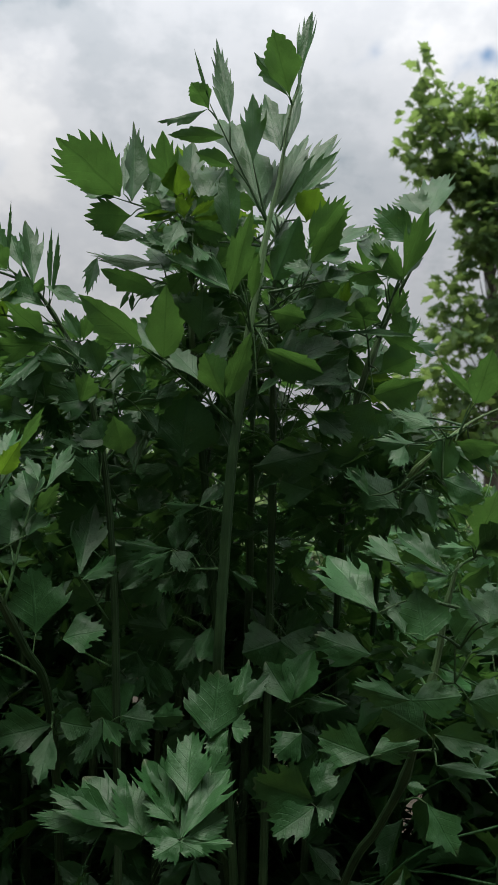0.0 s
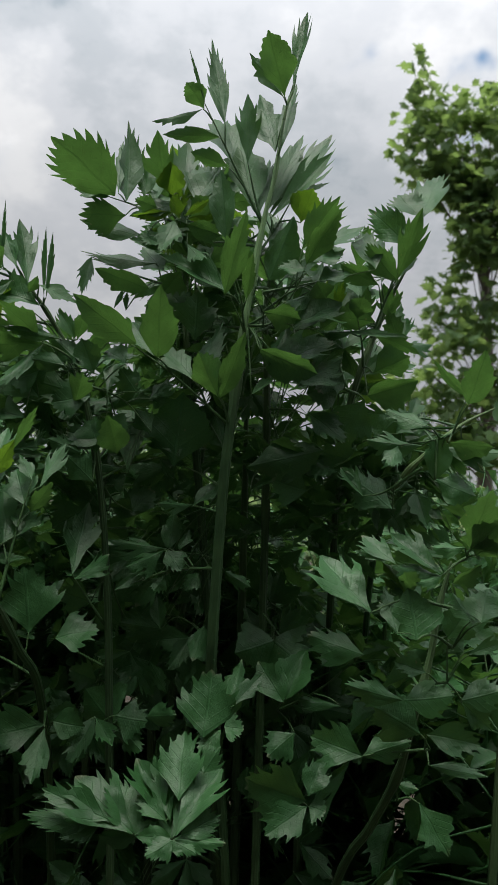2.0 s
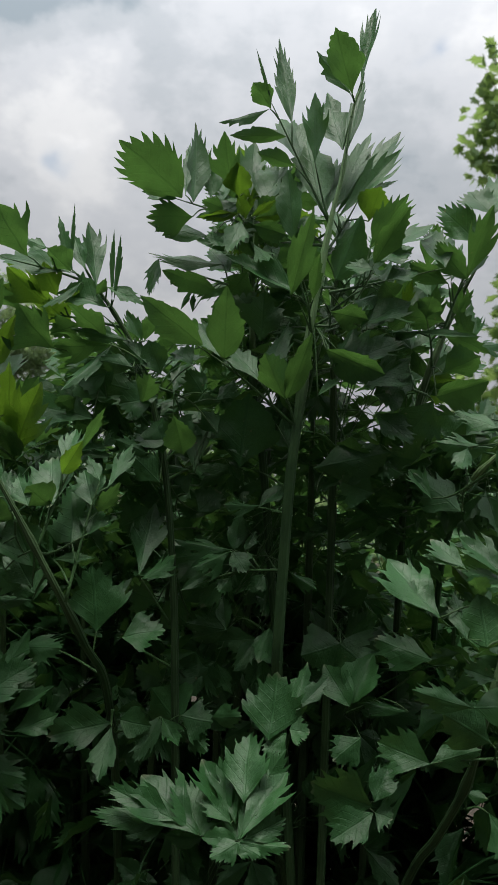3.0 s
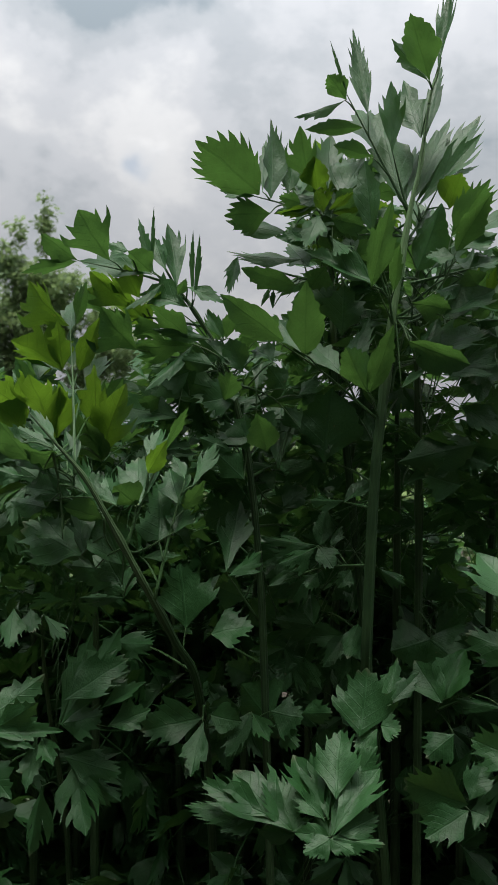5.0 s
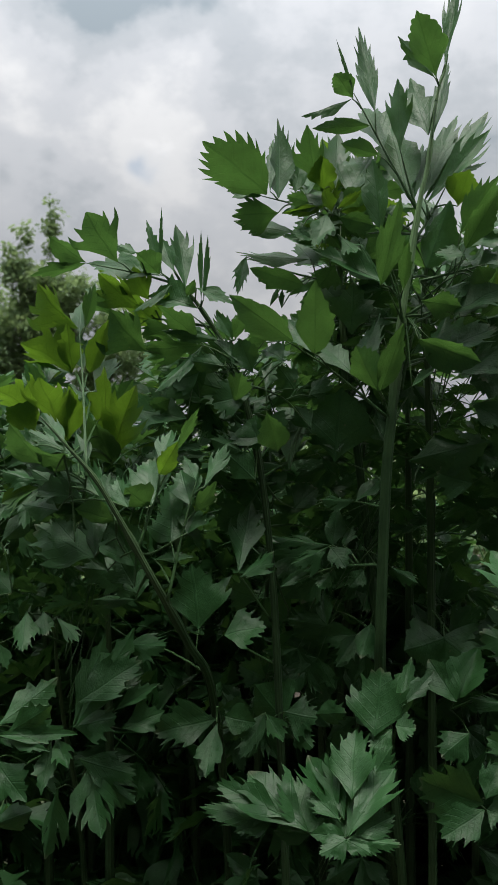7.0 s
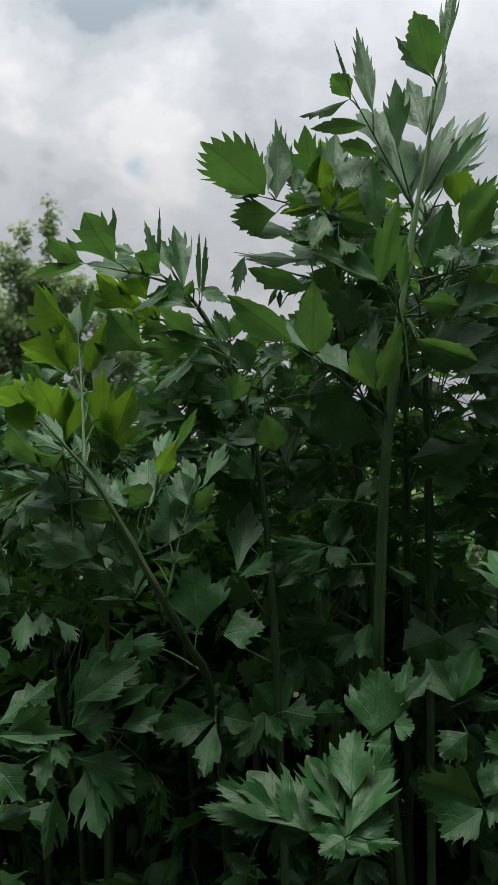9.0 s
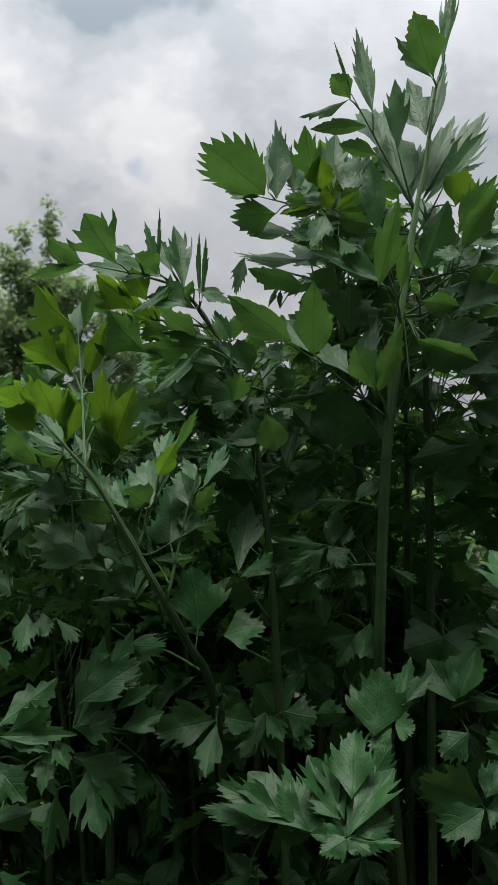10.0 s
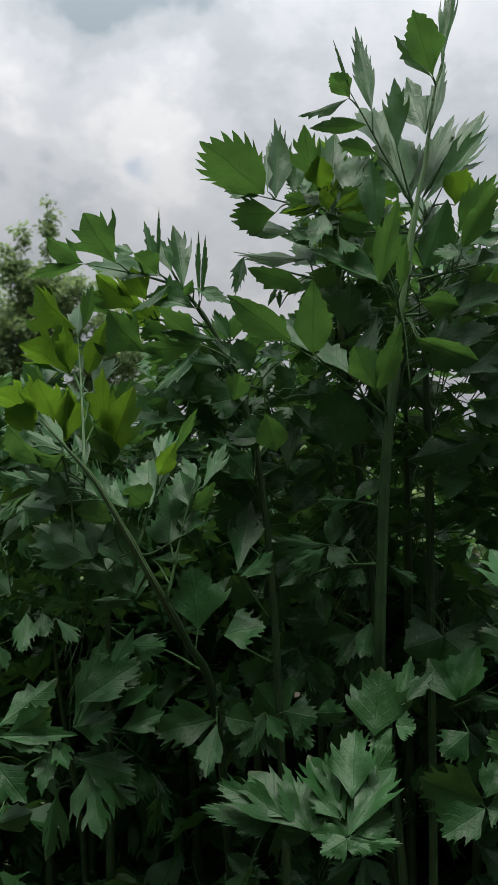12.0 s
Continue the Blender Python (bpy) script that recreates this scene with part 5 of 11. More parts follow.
l = leaf(p,0.0014, (-0.248,1.063,0.779), (-0.302,1.061,0.805), (-0.346,1.051,0.809))
leaflet(l, "k", (-0.263,1.070,0.827), (-0.275,1.075,0.898),0.071, (0.040,-0.997,0.067))
leaf_stalk(l, (-0.264,1.061,0.790), (-0.263,1.070,0.827))
leaflet(l, "k", (-0.349,1.056,0.808), (-0.286,1.043,0.808),0.040, (-0.188,-0.882,0.433))

p = left_edge
l = leaf(p,0.0014, (-0.540,1.063,0.971), (-0.455,1.015,0.981), (-0.404,0.948,0.982))
leaflet(l, "t", (-0.404,0.949,0.982), (-0.444,0.941,0.971),0.035, (0.020,-0.835,0.550), True)
leaflet(l, "w", (-0.403,0.947,0.981), (-0.415,0.927,0.956),0.020, (0.155,-0.796,0.585))
leaflet(l, "k", (-0.405,0.943,0.991), (-0.443,0.943,0.995),0.027, (0.084,-0.735,0.673))
leaf_stalk(l, (-0.422,0.966,0.982), (-0.405,0.943,0.991))

p = low_left
l = leaf(p,0.0014, (-0.458,1.151,0.788), (-0.474,1.091,0.811), (-0.480,1.023,0.808))
leaflet(l, "k", (-0.449,1.024,0.845), (-0.437,0.994,0.805),0.030, (-0.035,-0.810,0.586))
leaf_stalk(l, (-0.463,1.085,0.812), (-0.449,1.024,0.845))
leaflet(l, "k", (-0.435,1.036,0.844), (-0.422,1.020,0.818),0.025, (0.145,-0.806,0.574))
leaf_stalk(l, (-0.462,1.110,0.805), (-0.435,1.036,0.844))
leaflet(l, "w", (-0.415,1.028,0.839), (-0.379,1.008,0.816),0.021, (-0.035,-0.789,0.613))
leaf_stalk(l, (-0.460,1.135,0.796), (-0.415,1.028,0.839))
leaflet(l, "l", (-0.483,1.028,0.807), (-0.468,1.021,0.779),0.017, (0.208,-0.915,0.345))
l = leaf(p,0.0014, (-0.442,1.160,0.683), (-0.397,1.103,0.705), (-0.339,1.037,0.720))
leaflet(l, "l", (-0.393,1.032,0.722), (-0.373,1.070,0.817),0.036, (0.200,-0.925,0.324))
leaf_stalk(l, (-0.442,1.160,0.683), (-0.393,1.032,0.722))
leaflet(l, "l", (-0.385,1.019,0.724), (-0.331,1.055,0.827),0.046, (-0.092,-0.924,0.370))
leaflet(l, "k", (-0.383,1.019,0.750), (-0.319,1.043,0.794),0.050, (0.063,-0.912,0.406))
leaf_stalk(l, (-0.432,1.143,0.689), (-0.383,1.019,0.750))
leaflet(l, "k", (-0.391,1.026,0.722), (-0.340,1.033,0.730),0.050, (0.023,-0.817,0.576))
leaf_stalk(l, (-0.442,1.160,0.683), (-0.391,1.026,0.722))
leaflet(l, "n", (-0.345,1.033,0.741), (-0.301,1.048,0.770),0.021, (-0.149,-0.780,0.607))
leaf_stalk(l, (-0.362,1.045,0.721), (-0.345,1.033,0.741))
leaflet(l, "l", (-0.338,1.034,0.721), (-0.293,1.046,0.741),0.033, (-0.069,-0.793,0.606))
l = leaf(p,0.0014, (-0.449,1.160,0.661), (-0.473,1.074,0.657), (-0.461,0.985,0.624))
leaflet(l, "l", (-0.455,0.975,0.731), (-0.406,1.016,0.777),0.042, (0.057,-0.775,0.629))
leaf_stalk(l, (-0.459,1.090,0.669), (-0.455,0.975,0.731))
leaflet(l, "n", (-0.455,0.976,0.721), (-0.372,0.992,0.725),0.026, (0.119,-0.790,0.602))
leaf_stalk(l, (-0.459,1.090,0.669), (-0.455,0.976,0.721))
leaflet(l, "l", (-0.447,0.980,0.722), (-0.395,0.977,0.756),0.033, (-0.064,-0.998,0.025))
leaf_stalk(l, (-0.458,1.101,0.669), (-0.447,0.980,0.722))
leaflet(l, "l", (-0.455,0.982,0.717), (-0.392,0.969,0.711),0.015, (-0.116,-0.806,0.580))
leaf_stalk(l, (-0.459,1.090,0.669), (-0.455,0.982,0.717))
leaflet(l, "l", (-0.402,0.993,0.713), (-0.398,0.959,0.670),0.026, (0.066,-0.782,0.620))
leaf_stalk(l, (-0.449,1.160,0.661), (-0.402,0.993,0.713))
leaflet(l, "w", (-0.398,0.995,0.717), (-0.372,0.971,0.694),0.027, (-0.137,-0.747,0.650))
leaf_stalk(l, (-0.449,1.160,0.661), (-0.398,0.995,0.717))
leaflet(l, "l", (-0.463,0.985,0.693), (-0.417,0.970,0.657),0.039, (0.199,-0.790,0.579))
leaf_stalk(l, (-0.459,1.056,0.668), (-0.463,0.985,0.693))
leaflet(l, "o", (-0.460,0.983,0.625), (-0.415,0.979,0.645),0.027, (-0.079,-0.997,-0.009))
l = leaf(p,0.0014, (-0.435,1.167,0.591), (-0.413,1.113,0.641), (-0.381,1.050,0.681))
leaflet(l, "k", (-0.391,1.043,0.682), (-0.322,1.039,0.671),0.038, (-0.007,-0.935,0.355))
leaf_stalk(l, (-0.390,1.060,0.668), (-0.391,1.043,0.682))
leaflet(l, "t", (-0.382,1.053,0.680), (-0.350,1.015,0.609),0.050, (-0.083,-0.896,0.437))
leaflet(l, "t", (-0.373,1.050,0.664), (-0.324,1.049,0.637),0.039, (0.144,-0.940,0.309))
leaf_stalk(l, (-0.407,1.098,0.644), (-0.373,1.050,0.664))
leaflet(l, "t", (-0.420,1.052,0.644), (-0.427,1.048,0.568),0.040, (-0.190,-0.979,0.073))
leaf_stalk(l, (-0.432,1.159,0.598), (-0.420,1.052,0.644))

p = front_leaf
l = leaf(p,0.0014, (-0.049,1.208,0.556), (-0.134,1.102,0.608), (-0.163,0.995,0.656))
leaflet(l, "w", (-0.128,0.995,0.645), (-0.194,1.022,0.691),0.062, (0.070,-0.809,0.584))
leaf_stalk(l, (-0.118,1.095,0.608), (-0.128,0.995,0.645))
leaflet(l, "d", (-0.126,0.999,0.643), (-0.158,1.025,0.692),0.045, (0.205,-0.799,0.566))
leaflet(l, "k", (-0.151,0.996,0.656), (-0.224,1.005,0.683),0.038, (0.104,-0.827,0.552))
leaf_stalk(l, (-0.142,1.029,0.638), (-0.151,0.996,0.656))
leaflet(l, "d", (-0.163,1.000,0.654), (-0.242,1.014,0.651),0.028, (-0.176,-0.833,0.524))
leaflet(l, "k", (-0.162,1.004,0.648), (-0.202,0.997,0.637),0.020, (-0.029,-0.776,0.631))
leaf_stalk(l, (-0.151,0.998,0.652), (-0.162,1.004,0.648))
leaflet(l, "o", (-0.127,1.011,0.636), (-0.164,1.013,0.634),0.024, (-0.067,-0.783,0.619))
leaf_stalk(l, (-0.118,1.095,0.608), (-0.127,1.011,0.636))
leaflet(l, "k", (-0.126,0.995,0.644), (-0.110,1.003,0.656),0.015, (-0.061,-0.772,0.633))
leaf_stalk(l, (-0.118,1.095,0.608), (-0.126,0.995,0.644))
l = leaf(p,0.0014, (-0.049,1.209,0.542), (-0.083,1.101,0.621), (-0.083,0.990,0.681))
leaflet(l, "w", (-0.094,0.989,0.659), (-0.131,1.024,0.713),0.046, (0.184,-0.764,0.619))
leaf_stalk(l, (-0.080,1.064,0.634), (-0.094,0.989,0.659))
leaflet(l, "w", (-0.090,0.987,0.662), (-0.106,1.027,0.713),0.038, (-0.182,-0.805,0.565))
leaf_stalk(l, (-0.080,1.064,0.634), (-0.090,0.987,0.662))
leaflet(l, "k", (-0.082,0.982,0.684), (-0.083,1.024,0.742),0.051, (-0.091,-0.807,0.583))
leaflet(l, "d", (-0.081,0.994,0.675), (-0.046,1.034,0.720),0.040, (0.119,-0.783,0.611))
leaflet(l, "k", (-0.080,0.994,0.661), (-0.054,1.011,0.674),0.023, (0.161,-0.755,0.636))
leaflet(l, "k", (-0.094,0.982,0.664), (-0.125,0.993,0.685),0.021, (0.180,-0.723,0.667))
leaf_stalk(l, (-0.081,1.051,0.642), (-0.094,0.982,0.664))
l = leaf(p,0.0014, (-0.058,1.260,0.515), (-0.088,1.121,0.589), (-0.087,0.978,0.649))
leaflet(l, "o", (-0.088,0.984,0.647), (-0.095,1.008,0.678),0.029, (0.090,-0.775,0.626))
l = leaf(p,0.0014, (-0.058,1.260,0.515), (-0.087,1.115,0.591), (-0.087,0.965,0.654))
leaflet(l, "w", (-0.085,0.971,0.653), (-0.064,1.015,0.702),0.041, (0.032,-0.752,0.658))
leaflet(l, "w", (-0.082,0.962,0.657), (-0.043,1.005,0.715),0.039, (-0.067,-0.782,0.620))
leaflet(l, "d", (-0.077,0.969,0.655), (-0.040,0.984,0.672),0.028, (0.076,-0.824,0.561))
leaf_stalk(l, (-0.082,1.085,0.601), (-0.077,0.969,0.655))
leaflet(l, "m", (-0.083,0.965,0.653), (-0.034,0.972,0.648),0.027, (0.163,-0.793,0.587))
leaflet(l, "m", (-0.086,0.964,0.652), (-0.062,0.960,0.642),0.021, (0.140,-0.773,0.619))
leaflet(l, "m", (-0.085,0.957,0.655), (-0.109,0.945,0.643),0.026, (0.090,-0.778,0.621))
leaflet(l, "o", (-0.087,0.969,0.653), (-0.122,0.973,0.652),0.021, (-0.094,-0.814,0.574))
l = leaf(p,0.0014, (-0.060,1.223,0.617), (-0.048,1.135,0.709), (-0.036,1.036,0.765))
leaflet(l, "k", (-0.064,1.028,0.734), (-0.060,1.057,0.797),0.060, (0.095,-0.910,0.405))
leaf_stalk(l, (-0.052,1.149,0.683), (-0.064,1.028,0.734))
leaflet(l, "l", (-0.037,1.044,0.763), (-0.029,1.081,0.803),0.026, (0.117,-0.735,0.667))
leaflet(l, "l", (-0.036,1.043,0.763), (-0.004,1.071,0.795),0.019, (0.104,-0.793,0.600))
leaflet(l, "m", (-0.043,1.040,0.743), (-0.022,1.042,0.741),0.033, (0.127,-0.747,0.653))
leaflet(l, "k", (-0.046,1.038,0.740), (-0.068,1.026,0.720),0.028, (-0.112,-0.806,0.582))

p = left_near
l = leaf(p,0.0014, (-0.245,1.108,0.709), (-0.191,1.120,0.721), (-0.136,1.119,0.730))
leaflet(l, "o", (-0.238,1.101,0.725), (-0.201,1.094,0.723),0.038, (-0.131,-0.900,0.417))
leaf_stalk(l, (-0.245,1.108,0.709), (-0.238,1.101,0.725))
leaflet(l, "k", (-0.193,1.114,0.729), (-0.216,1.082,0.686),0.031, (-0.080,-0.785,0.614))
leaf_stalk(l, (-0.206,1.111,0.719), (-0.193,1.114,0.729))
leaflet(l, "w", (-0.192,1.112,0.728), (-0.167,1.087,0.704),0.028, (-0.150,-0.741,0.655))
leaf_stalk(l, (-0.206,1.111,0.719), (-0.192,1.112,0.728))
leaflet(l, "o", (-0.173,1.113,0.722), (-0.207,1.115,0.759),0.060, (-0.094,-0.994,-0.047))
leaf_stalk(l, (-0.190,1.112,0.722), (-0.173,1.113,0.722))
leaflet(l, "k", (-0.170,1.111,0.732), (-0.133,1.113,0.727),0.047, (0.101,-0.933,0.347))
leaf_stalk(l, (-0.184,1.112,0.724), (-0.170,1.111,0.732))
leaflet(l, "k", (-0.162,1.120,0.713), (-0.136,1.107,0.694),0.026, (-0.196,-0.922,0.334))
leaf_stalk(l, (-0.179,1.113,0.725), (-0.162,1.120,0.713))
leaflet(l, "k", (-0.135,1.111,0.732), (-0.099,1.106,0.738),0.032, (-0.138,-0.990,-0.025))
leaflet(l, "k", (-0.245,1.089,0.724), (-0.315,1.081,0.705),0.056, (-0.008,-0.923,0.385))
leaf_stalk(l, (-0.245,1.108,0.709), (-0.245,1.089,0.724))
l = leaf(p,0.0014, (-0.241,1.076,0.742), (-0.241,1.073,0.729), (-0.237,1.057,0.729))
leaflet(l, "l", (-0.237,1.059,0.728), (-0.238,1.018,0.678),0.029, (0.097,-0.781,0.617))

p = left_lean
l = leaf(p,0.0014, (-0.181,1.117,0.782), (-0.222,1.088,0.810), (-0.229,1.054,0.824))
leaflet(l, "k", (-0.230,1.056,0.824), (-0.184,1.055,0.837),0.046, (-0.168,-0.821,0.546))
l = leaf(p,0.0014, (-0.188,1.113,0.833), (-0.212,1.086,0.876), (-0.215,1.053,0.894))
leaflet(l, "w", (-0.216,1.059,0.894), (-0.214,1.123,0.967),0.050, (-0.070,-0.750,0.658))
leaflet(l, "w", (-0.212,1.052,0.889), (-0.175,1.064,0.912),0.027, (-0.125,-0.797,0.591))

p = main
l = leaf(p,0.0014, (-0.058,1.082,0.966), (-0.083,1.103,0.971), (-0.093,1.115,0.972))
leaflet(l, "n", (-0.093,1.113,0.972), (-0.058,1.132,1.005),0.027, (-0.190,-0.750,0.634))
leaflet(l, "t", (-0.092,1.121,0.974), (-0.134,1.110,0.970),0.018, (0.149,-0.747,0.648))
l = leaf(p,0.0014, (-0.060,1.085,0.904), (-0.115,1.100,0.898), (-0.177,1.103,0.873))
leaflet(l, "t", (-0.122,1.115,0.922), (-0.191,1.123,0.927),0.029, (-0.031,-0.743,0.669))
leaf_stalk(l, (-0.098,1.096,0.902), (-0.122,1.115,0.922))
leaflet(l, "t", (-0.122,1.105,0.921), (-0.162,1.096,0.898),0.031, (-0.151,-0.800,0.581))
leaf_stalk(l, (-0.098,1.096,0.902), (-0.122,1.105,0.921))
leaflet(l, "o", (-0.119,1.119,0.922), (-0.116,1.136,0.964),0.026, (0.012,-0.926,0.378))
leaf_stalk(l, (-0.092,1.094,0.903), (-0.119,1.119,0.922))
leaflet(l, "n", (-0.107,1.116,0.922), (-0.097,1.132,0.945),0.015, (-0.115,-0.798,0.592))
leaf_stalk(l, (-0.087,1.093,0.904), (-0.107,1.116,0.922))
leaflet(l, "k", (-0.120,1.104,0.920), (-0.101,1.087,0.901),0.031, (-0.043,-0.758,0.650))
leaf_stalk(l, (-0.098,1.096,0.902), (-0.120,1.104,0.920))
leaflet(l, "k", (-0.121,1.110,0.891), (-0.133,1.101,0.873),0.025, (0.196,-0.920,0.339))
leaf_stalk(l, (-0.104,1.097,0.901), (-0.121,1.110,0.891))
leaflet(l, "k", (-0.084,1.126,0.895), (-0.098,1.114,0.876),0.023, (0.196,-0.886,0.421))
leaf_stalk(l, (-0.065,1.086,0.904), (-0.084,1.126,0.895))
leaflet(l, "w", (-0.054,1.126,0.899), (-0.022,1.119,0.881),0.020, (0.020,-0.915,0.404))
leaf_stalk(l, (-0.060,1.085,0.904), (-0.054,1.126,0.899))
leaflet(l, "n", (-0.176,1.098,0.874), (-0.144,1.112,0.897),0.014, (0.172,-0.933,0.317))
l = leaf(p,0.0014, (-0.063,1.094,0.811), (-0.070,1.106,0.829), (-0.074,1.106,0.837))
leaflet(l, "o", (-0.073,1.103,0.837), (-0.082,1.092,0.799),0.027, (-0.186,-0.930,0.317))
leaflet(l, "n", (-0.071,1.107,0.834), (-0.059,1.090,0.801),0.008, (-0.099,-0.897,0.431))

p = right_inner
l = leaf(p,0.0014, (-0.008,1.191,0.844), (0.019,1.200,0.810), (0.046,1.195,0.792))
leaflet(l, "o", (0.007,1.181,0.813), (-0.039,1.168,0.798),0.057, (0.140,-0.927,0.349))
leaf_stalk(l, (0.006,1.192,0.826), (0.007,1.181,0.813))
leaflet(l, "m", (0.004,1.192,0.812), (0.038,1.173,0.787),0.066, (-0.210,-0.900,0.382))
leaf_stalk(l, (0.003,1.191,0.829), (0.004,1.192,0.812))
leaflet(l, "k", (0.046,1.189,0.793), (0.010,1.190,0.735),0.033, (-0.004,-1.000,-0.005))

p = right_tall
l = leaf(p,0.0014, (0.105,1.107,1.173), (0.131,1.104,1.250), (0.152,1.089,1.312))
leaflet(l, "k", (0.156,1.093,1.308), (0.188,1.159,1.390),0.045, (-0.135,-0.724,0.676))
leaf_stalk(l, (0.143,1.091,1.288), (0.156,1.093,1.308))
leaflet(l, "d", (0.151,1.084,1.311), (0.130,1.103,1.343),0.046, (0.119,-0.828,0.547))
leaflet(l, "d", (0.138,1.086,1.279), (0.096,1.083,1.319),0.038, (0.100,-0.995,0.024))
leaflet(l, "w", (0.130,1.088,1.237), (0.147,1.024,1.298),0.034, (-0.143,-0.709,-0.691))
leaf_stalk(l, (0.121,1.100,1.220), (0.130,1.088,1.237))
leaflet(l, "f", (0.133,1.099,1.238), (0.094,1.072,1.270),0.036, (-0.023,-0.751,-0.660))
leaf_stalk(l, (0.121,1.100,1.220), (0.133,1.099,1.238))
leaflet(l, "n", (0.131,1.096,1.240), (0.166,1.147,1.297),0.012, (0.116,-0.773,0.624))
leaflet(l, "f", (0.110,1.090,1.231), (0.064,1.082,1.251),0.034, (-0.177,-0.707,-0.685))
leaf_stalk(l, (0.116,1.103,1.205), (0.110,1.090,1.231))
leaflet(l, "n", (0.114,1.100,1.236), (0.132,1.150,1.296),0.012, (0.182,-0.779,0.600))
leaf_stalk(l, (0.118,1.102,1.212), (0.114,1.100,1.236))
leaflet(l, "n", (0.122,1.103,1.198), (0.136,1.077,1.221),0.010, (-0.180,-0.706,-0.684))
leaf_stalk(l, (0.105,1.107,1.173), (0.122,1.103,1.198))
l = leaf(p,0.0014, (0.097,1.109,1.140), (0.094,1.098,1.164), (0.086,1.075,1.188))
leaflet(l, "e", (0.106,1.078,1.186), (0.059,1.070,1.190),0.046, (0.048,-0.727,-0.685))
leaf_stalk(l, (0.090,1.079,1.171), (0.106,1.078,1.186))
leaflet(l, "e", (0.085,1.070,1.187), (0.089,1.050,1.207),0.028, (-0.049,-0.711,-0.702))
leaflet(l, "n", (0.066,1.078,1.173), (0.146,1.071,1.169),0.010, (-0.043,-0.807,0.589))
leaf_stalk(l, (0.091,1.081,1.169), (0.066,1.078,1.173))
leaflet(l, "n", (0.103,1.080,1.174), (0.158,1.089,1.157),0.023, (-0.086,-0.713,-0.696))
leaf_stalk(l, (0.092,1.086,1.164), (0.103,1.080,1.174))
leaflet(l, "e", (0.106,1.083,1.129), (0.143,1.055,1.144),0.040, (-0.195,-0.648,-0.736))
leaf_stalk(l, (0.097,1.109,1.140), (0.106,1.083,1.129))
leaflet(l, "o", (0.101,1.088,1.104), (0.153,1.062,1.116),0.051, (-0.132,-0.643,-0.754))
leaf_stalk(l, (0.097,1.109,1.140), (0.101,1.088,1.104))

p = main
l = leaf(p,0.0014, (-0.021,1.051,1.209), (0.040,1.068,1.227), (0.104,1.072,1.244))
leaflet(l, "w", (0.020,1.070,1.251), (0.093,1.110,1.310),0.047, (-0.106,-0.753,0.650))
leaf_stalk(l, (0.009,1.058,1.217), (0.020,1.070,1.251))
leaflet(l, "b", (0.021,1.063,1.262), (0.058,1.007,1.304),0.041, (-0.197,-0.673,-0.713))
leaf_stalk(l, (0.015,1.059,1.219), (0.021,1.063,1.262))
leaflet(l, "k", (0.104,1.070,1.244), (0.091,1.117,1.303),0.042, (-0.065,-0.790,0.610))
leaflet(l, "k", (0.040,1.070,1.228), (0.078,1.076,1.243),0.037, (-0.154,-0.746,0.647))
leaflet(l, "w", (0.037,1.077,1.216), (0.003,1.054,1.194),0.027, (0.100,-0.772,0.628))
leaf_stalk(l, (0.015,1.059,1.219), (0.037,1.077,1.216))
leaflet(l, "e", (0.050,1.071,1.209), (0.039,1.056,1.224),0.029, (0.128,-0.745,-0.655))
leaf_stalk(l, (0.028,1.062,1.222), (0.050,1.071,1.209))
leaflet(l, "w", (0.004,1.068,1.175), (0.058,1.104,1.214),0.033, (0.053,-0.769,0.637))
leaf_stalk(l, (-0.021,1.051,1.209), (0.004,1.068,1.175))

p = right_mid
l = leaf(p,0.0014, (0.185,1.026,1.059), (0.165,1.032,1.052), (0.128,1.026,1.045))
leaflet(l, "o", (0.199,1.018,1.090), (0.206,0.966,1.135),0.035, (0.074,-0.648,-0.758))
leaf_stalk(l, (0.185,1.026,1.059), (0.199,1.018,1.090))
leaflet(l, "n", (0.200,1.027,1.098), (0.158,1.001,1.132),0.011, (-0.105,-0.728,-0.677))
leaf_stalk(l, (0.185,1.026,1.059), (0.200,1.027,1.098))
leaflet(l, "k", (0.158,1.017,1.066), (0.114,1.033,1.081),0.024, (-0.039,-0.754,0.656))
leaf_stalk(l, (0.172,1.026,1.054), (0.158,1.017,1.066))
leaflet(l, "t", (0.155,1.033,1.046), (0.098,1.046,1.045),0.031, (-0.198,-0.798,0.570))
leaf_stalk(l, (0.164,1.026,1.052), (0.155,1.033,1.046))
leaflet(l, "k", (0.129,1.031,1.045), (0.119,1.006,1.019),0.023, (0.122,-0.751,0.649))
leaflet(l, "o", (0.169,1.034,1.010), (0.173,1.034,1.060),0.029, (0.167,-0.986,-0.019))
leaf_stalk(l, (0.169,1.026,1.053), (0.169,1.034,1.010))
leaflet(l, "w", (0.175,1.031,1.046), (0.236,1.029,1.034),0.037, (0.102,-0.794,0.599))
leaf_stalk(l, (0.178,1.026,1.056), (0.175,1.031,1.046))
leaflet(l, "e", (0.180,1.019,1.050), (0.226,1.017,1.048),0.034, (-0.068,-0.711,-0.700))
leaf_stalk(l, (0.184,1.026,1.058), (0.180,1.019,1.050))
leaflet(l, "e", (0.168,1.022,1.011), (0.209,1.018,0.995),0.038, (0.049,-0.937,0.346))
leaf_stalk(l, (0.169,1.026,1.053), (0.168,1.022,1.011))
l = leaf(p,0.0014, (0.156,1.038,1.023), (0.121,1.070,0.996), (0.099,1.089,0.991))
leaflet(l, "k", (0.132,1.084,0.978), (0.079,1.100,1.017),0.046, (0.031,-0.911,0.412))
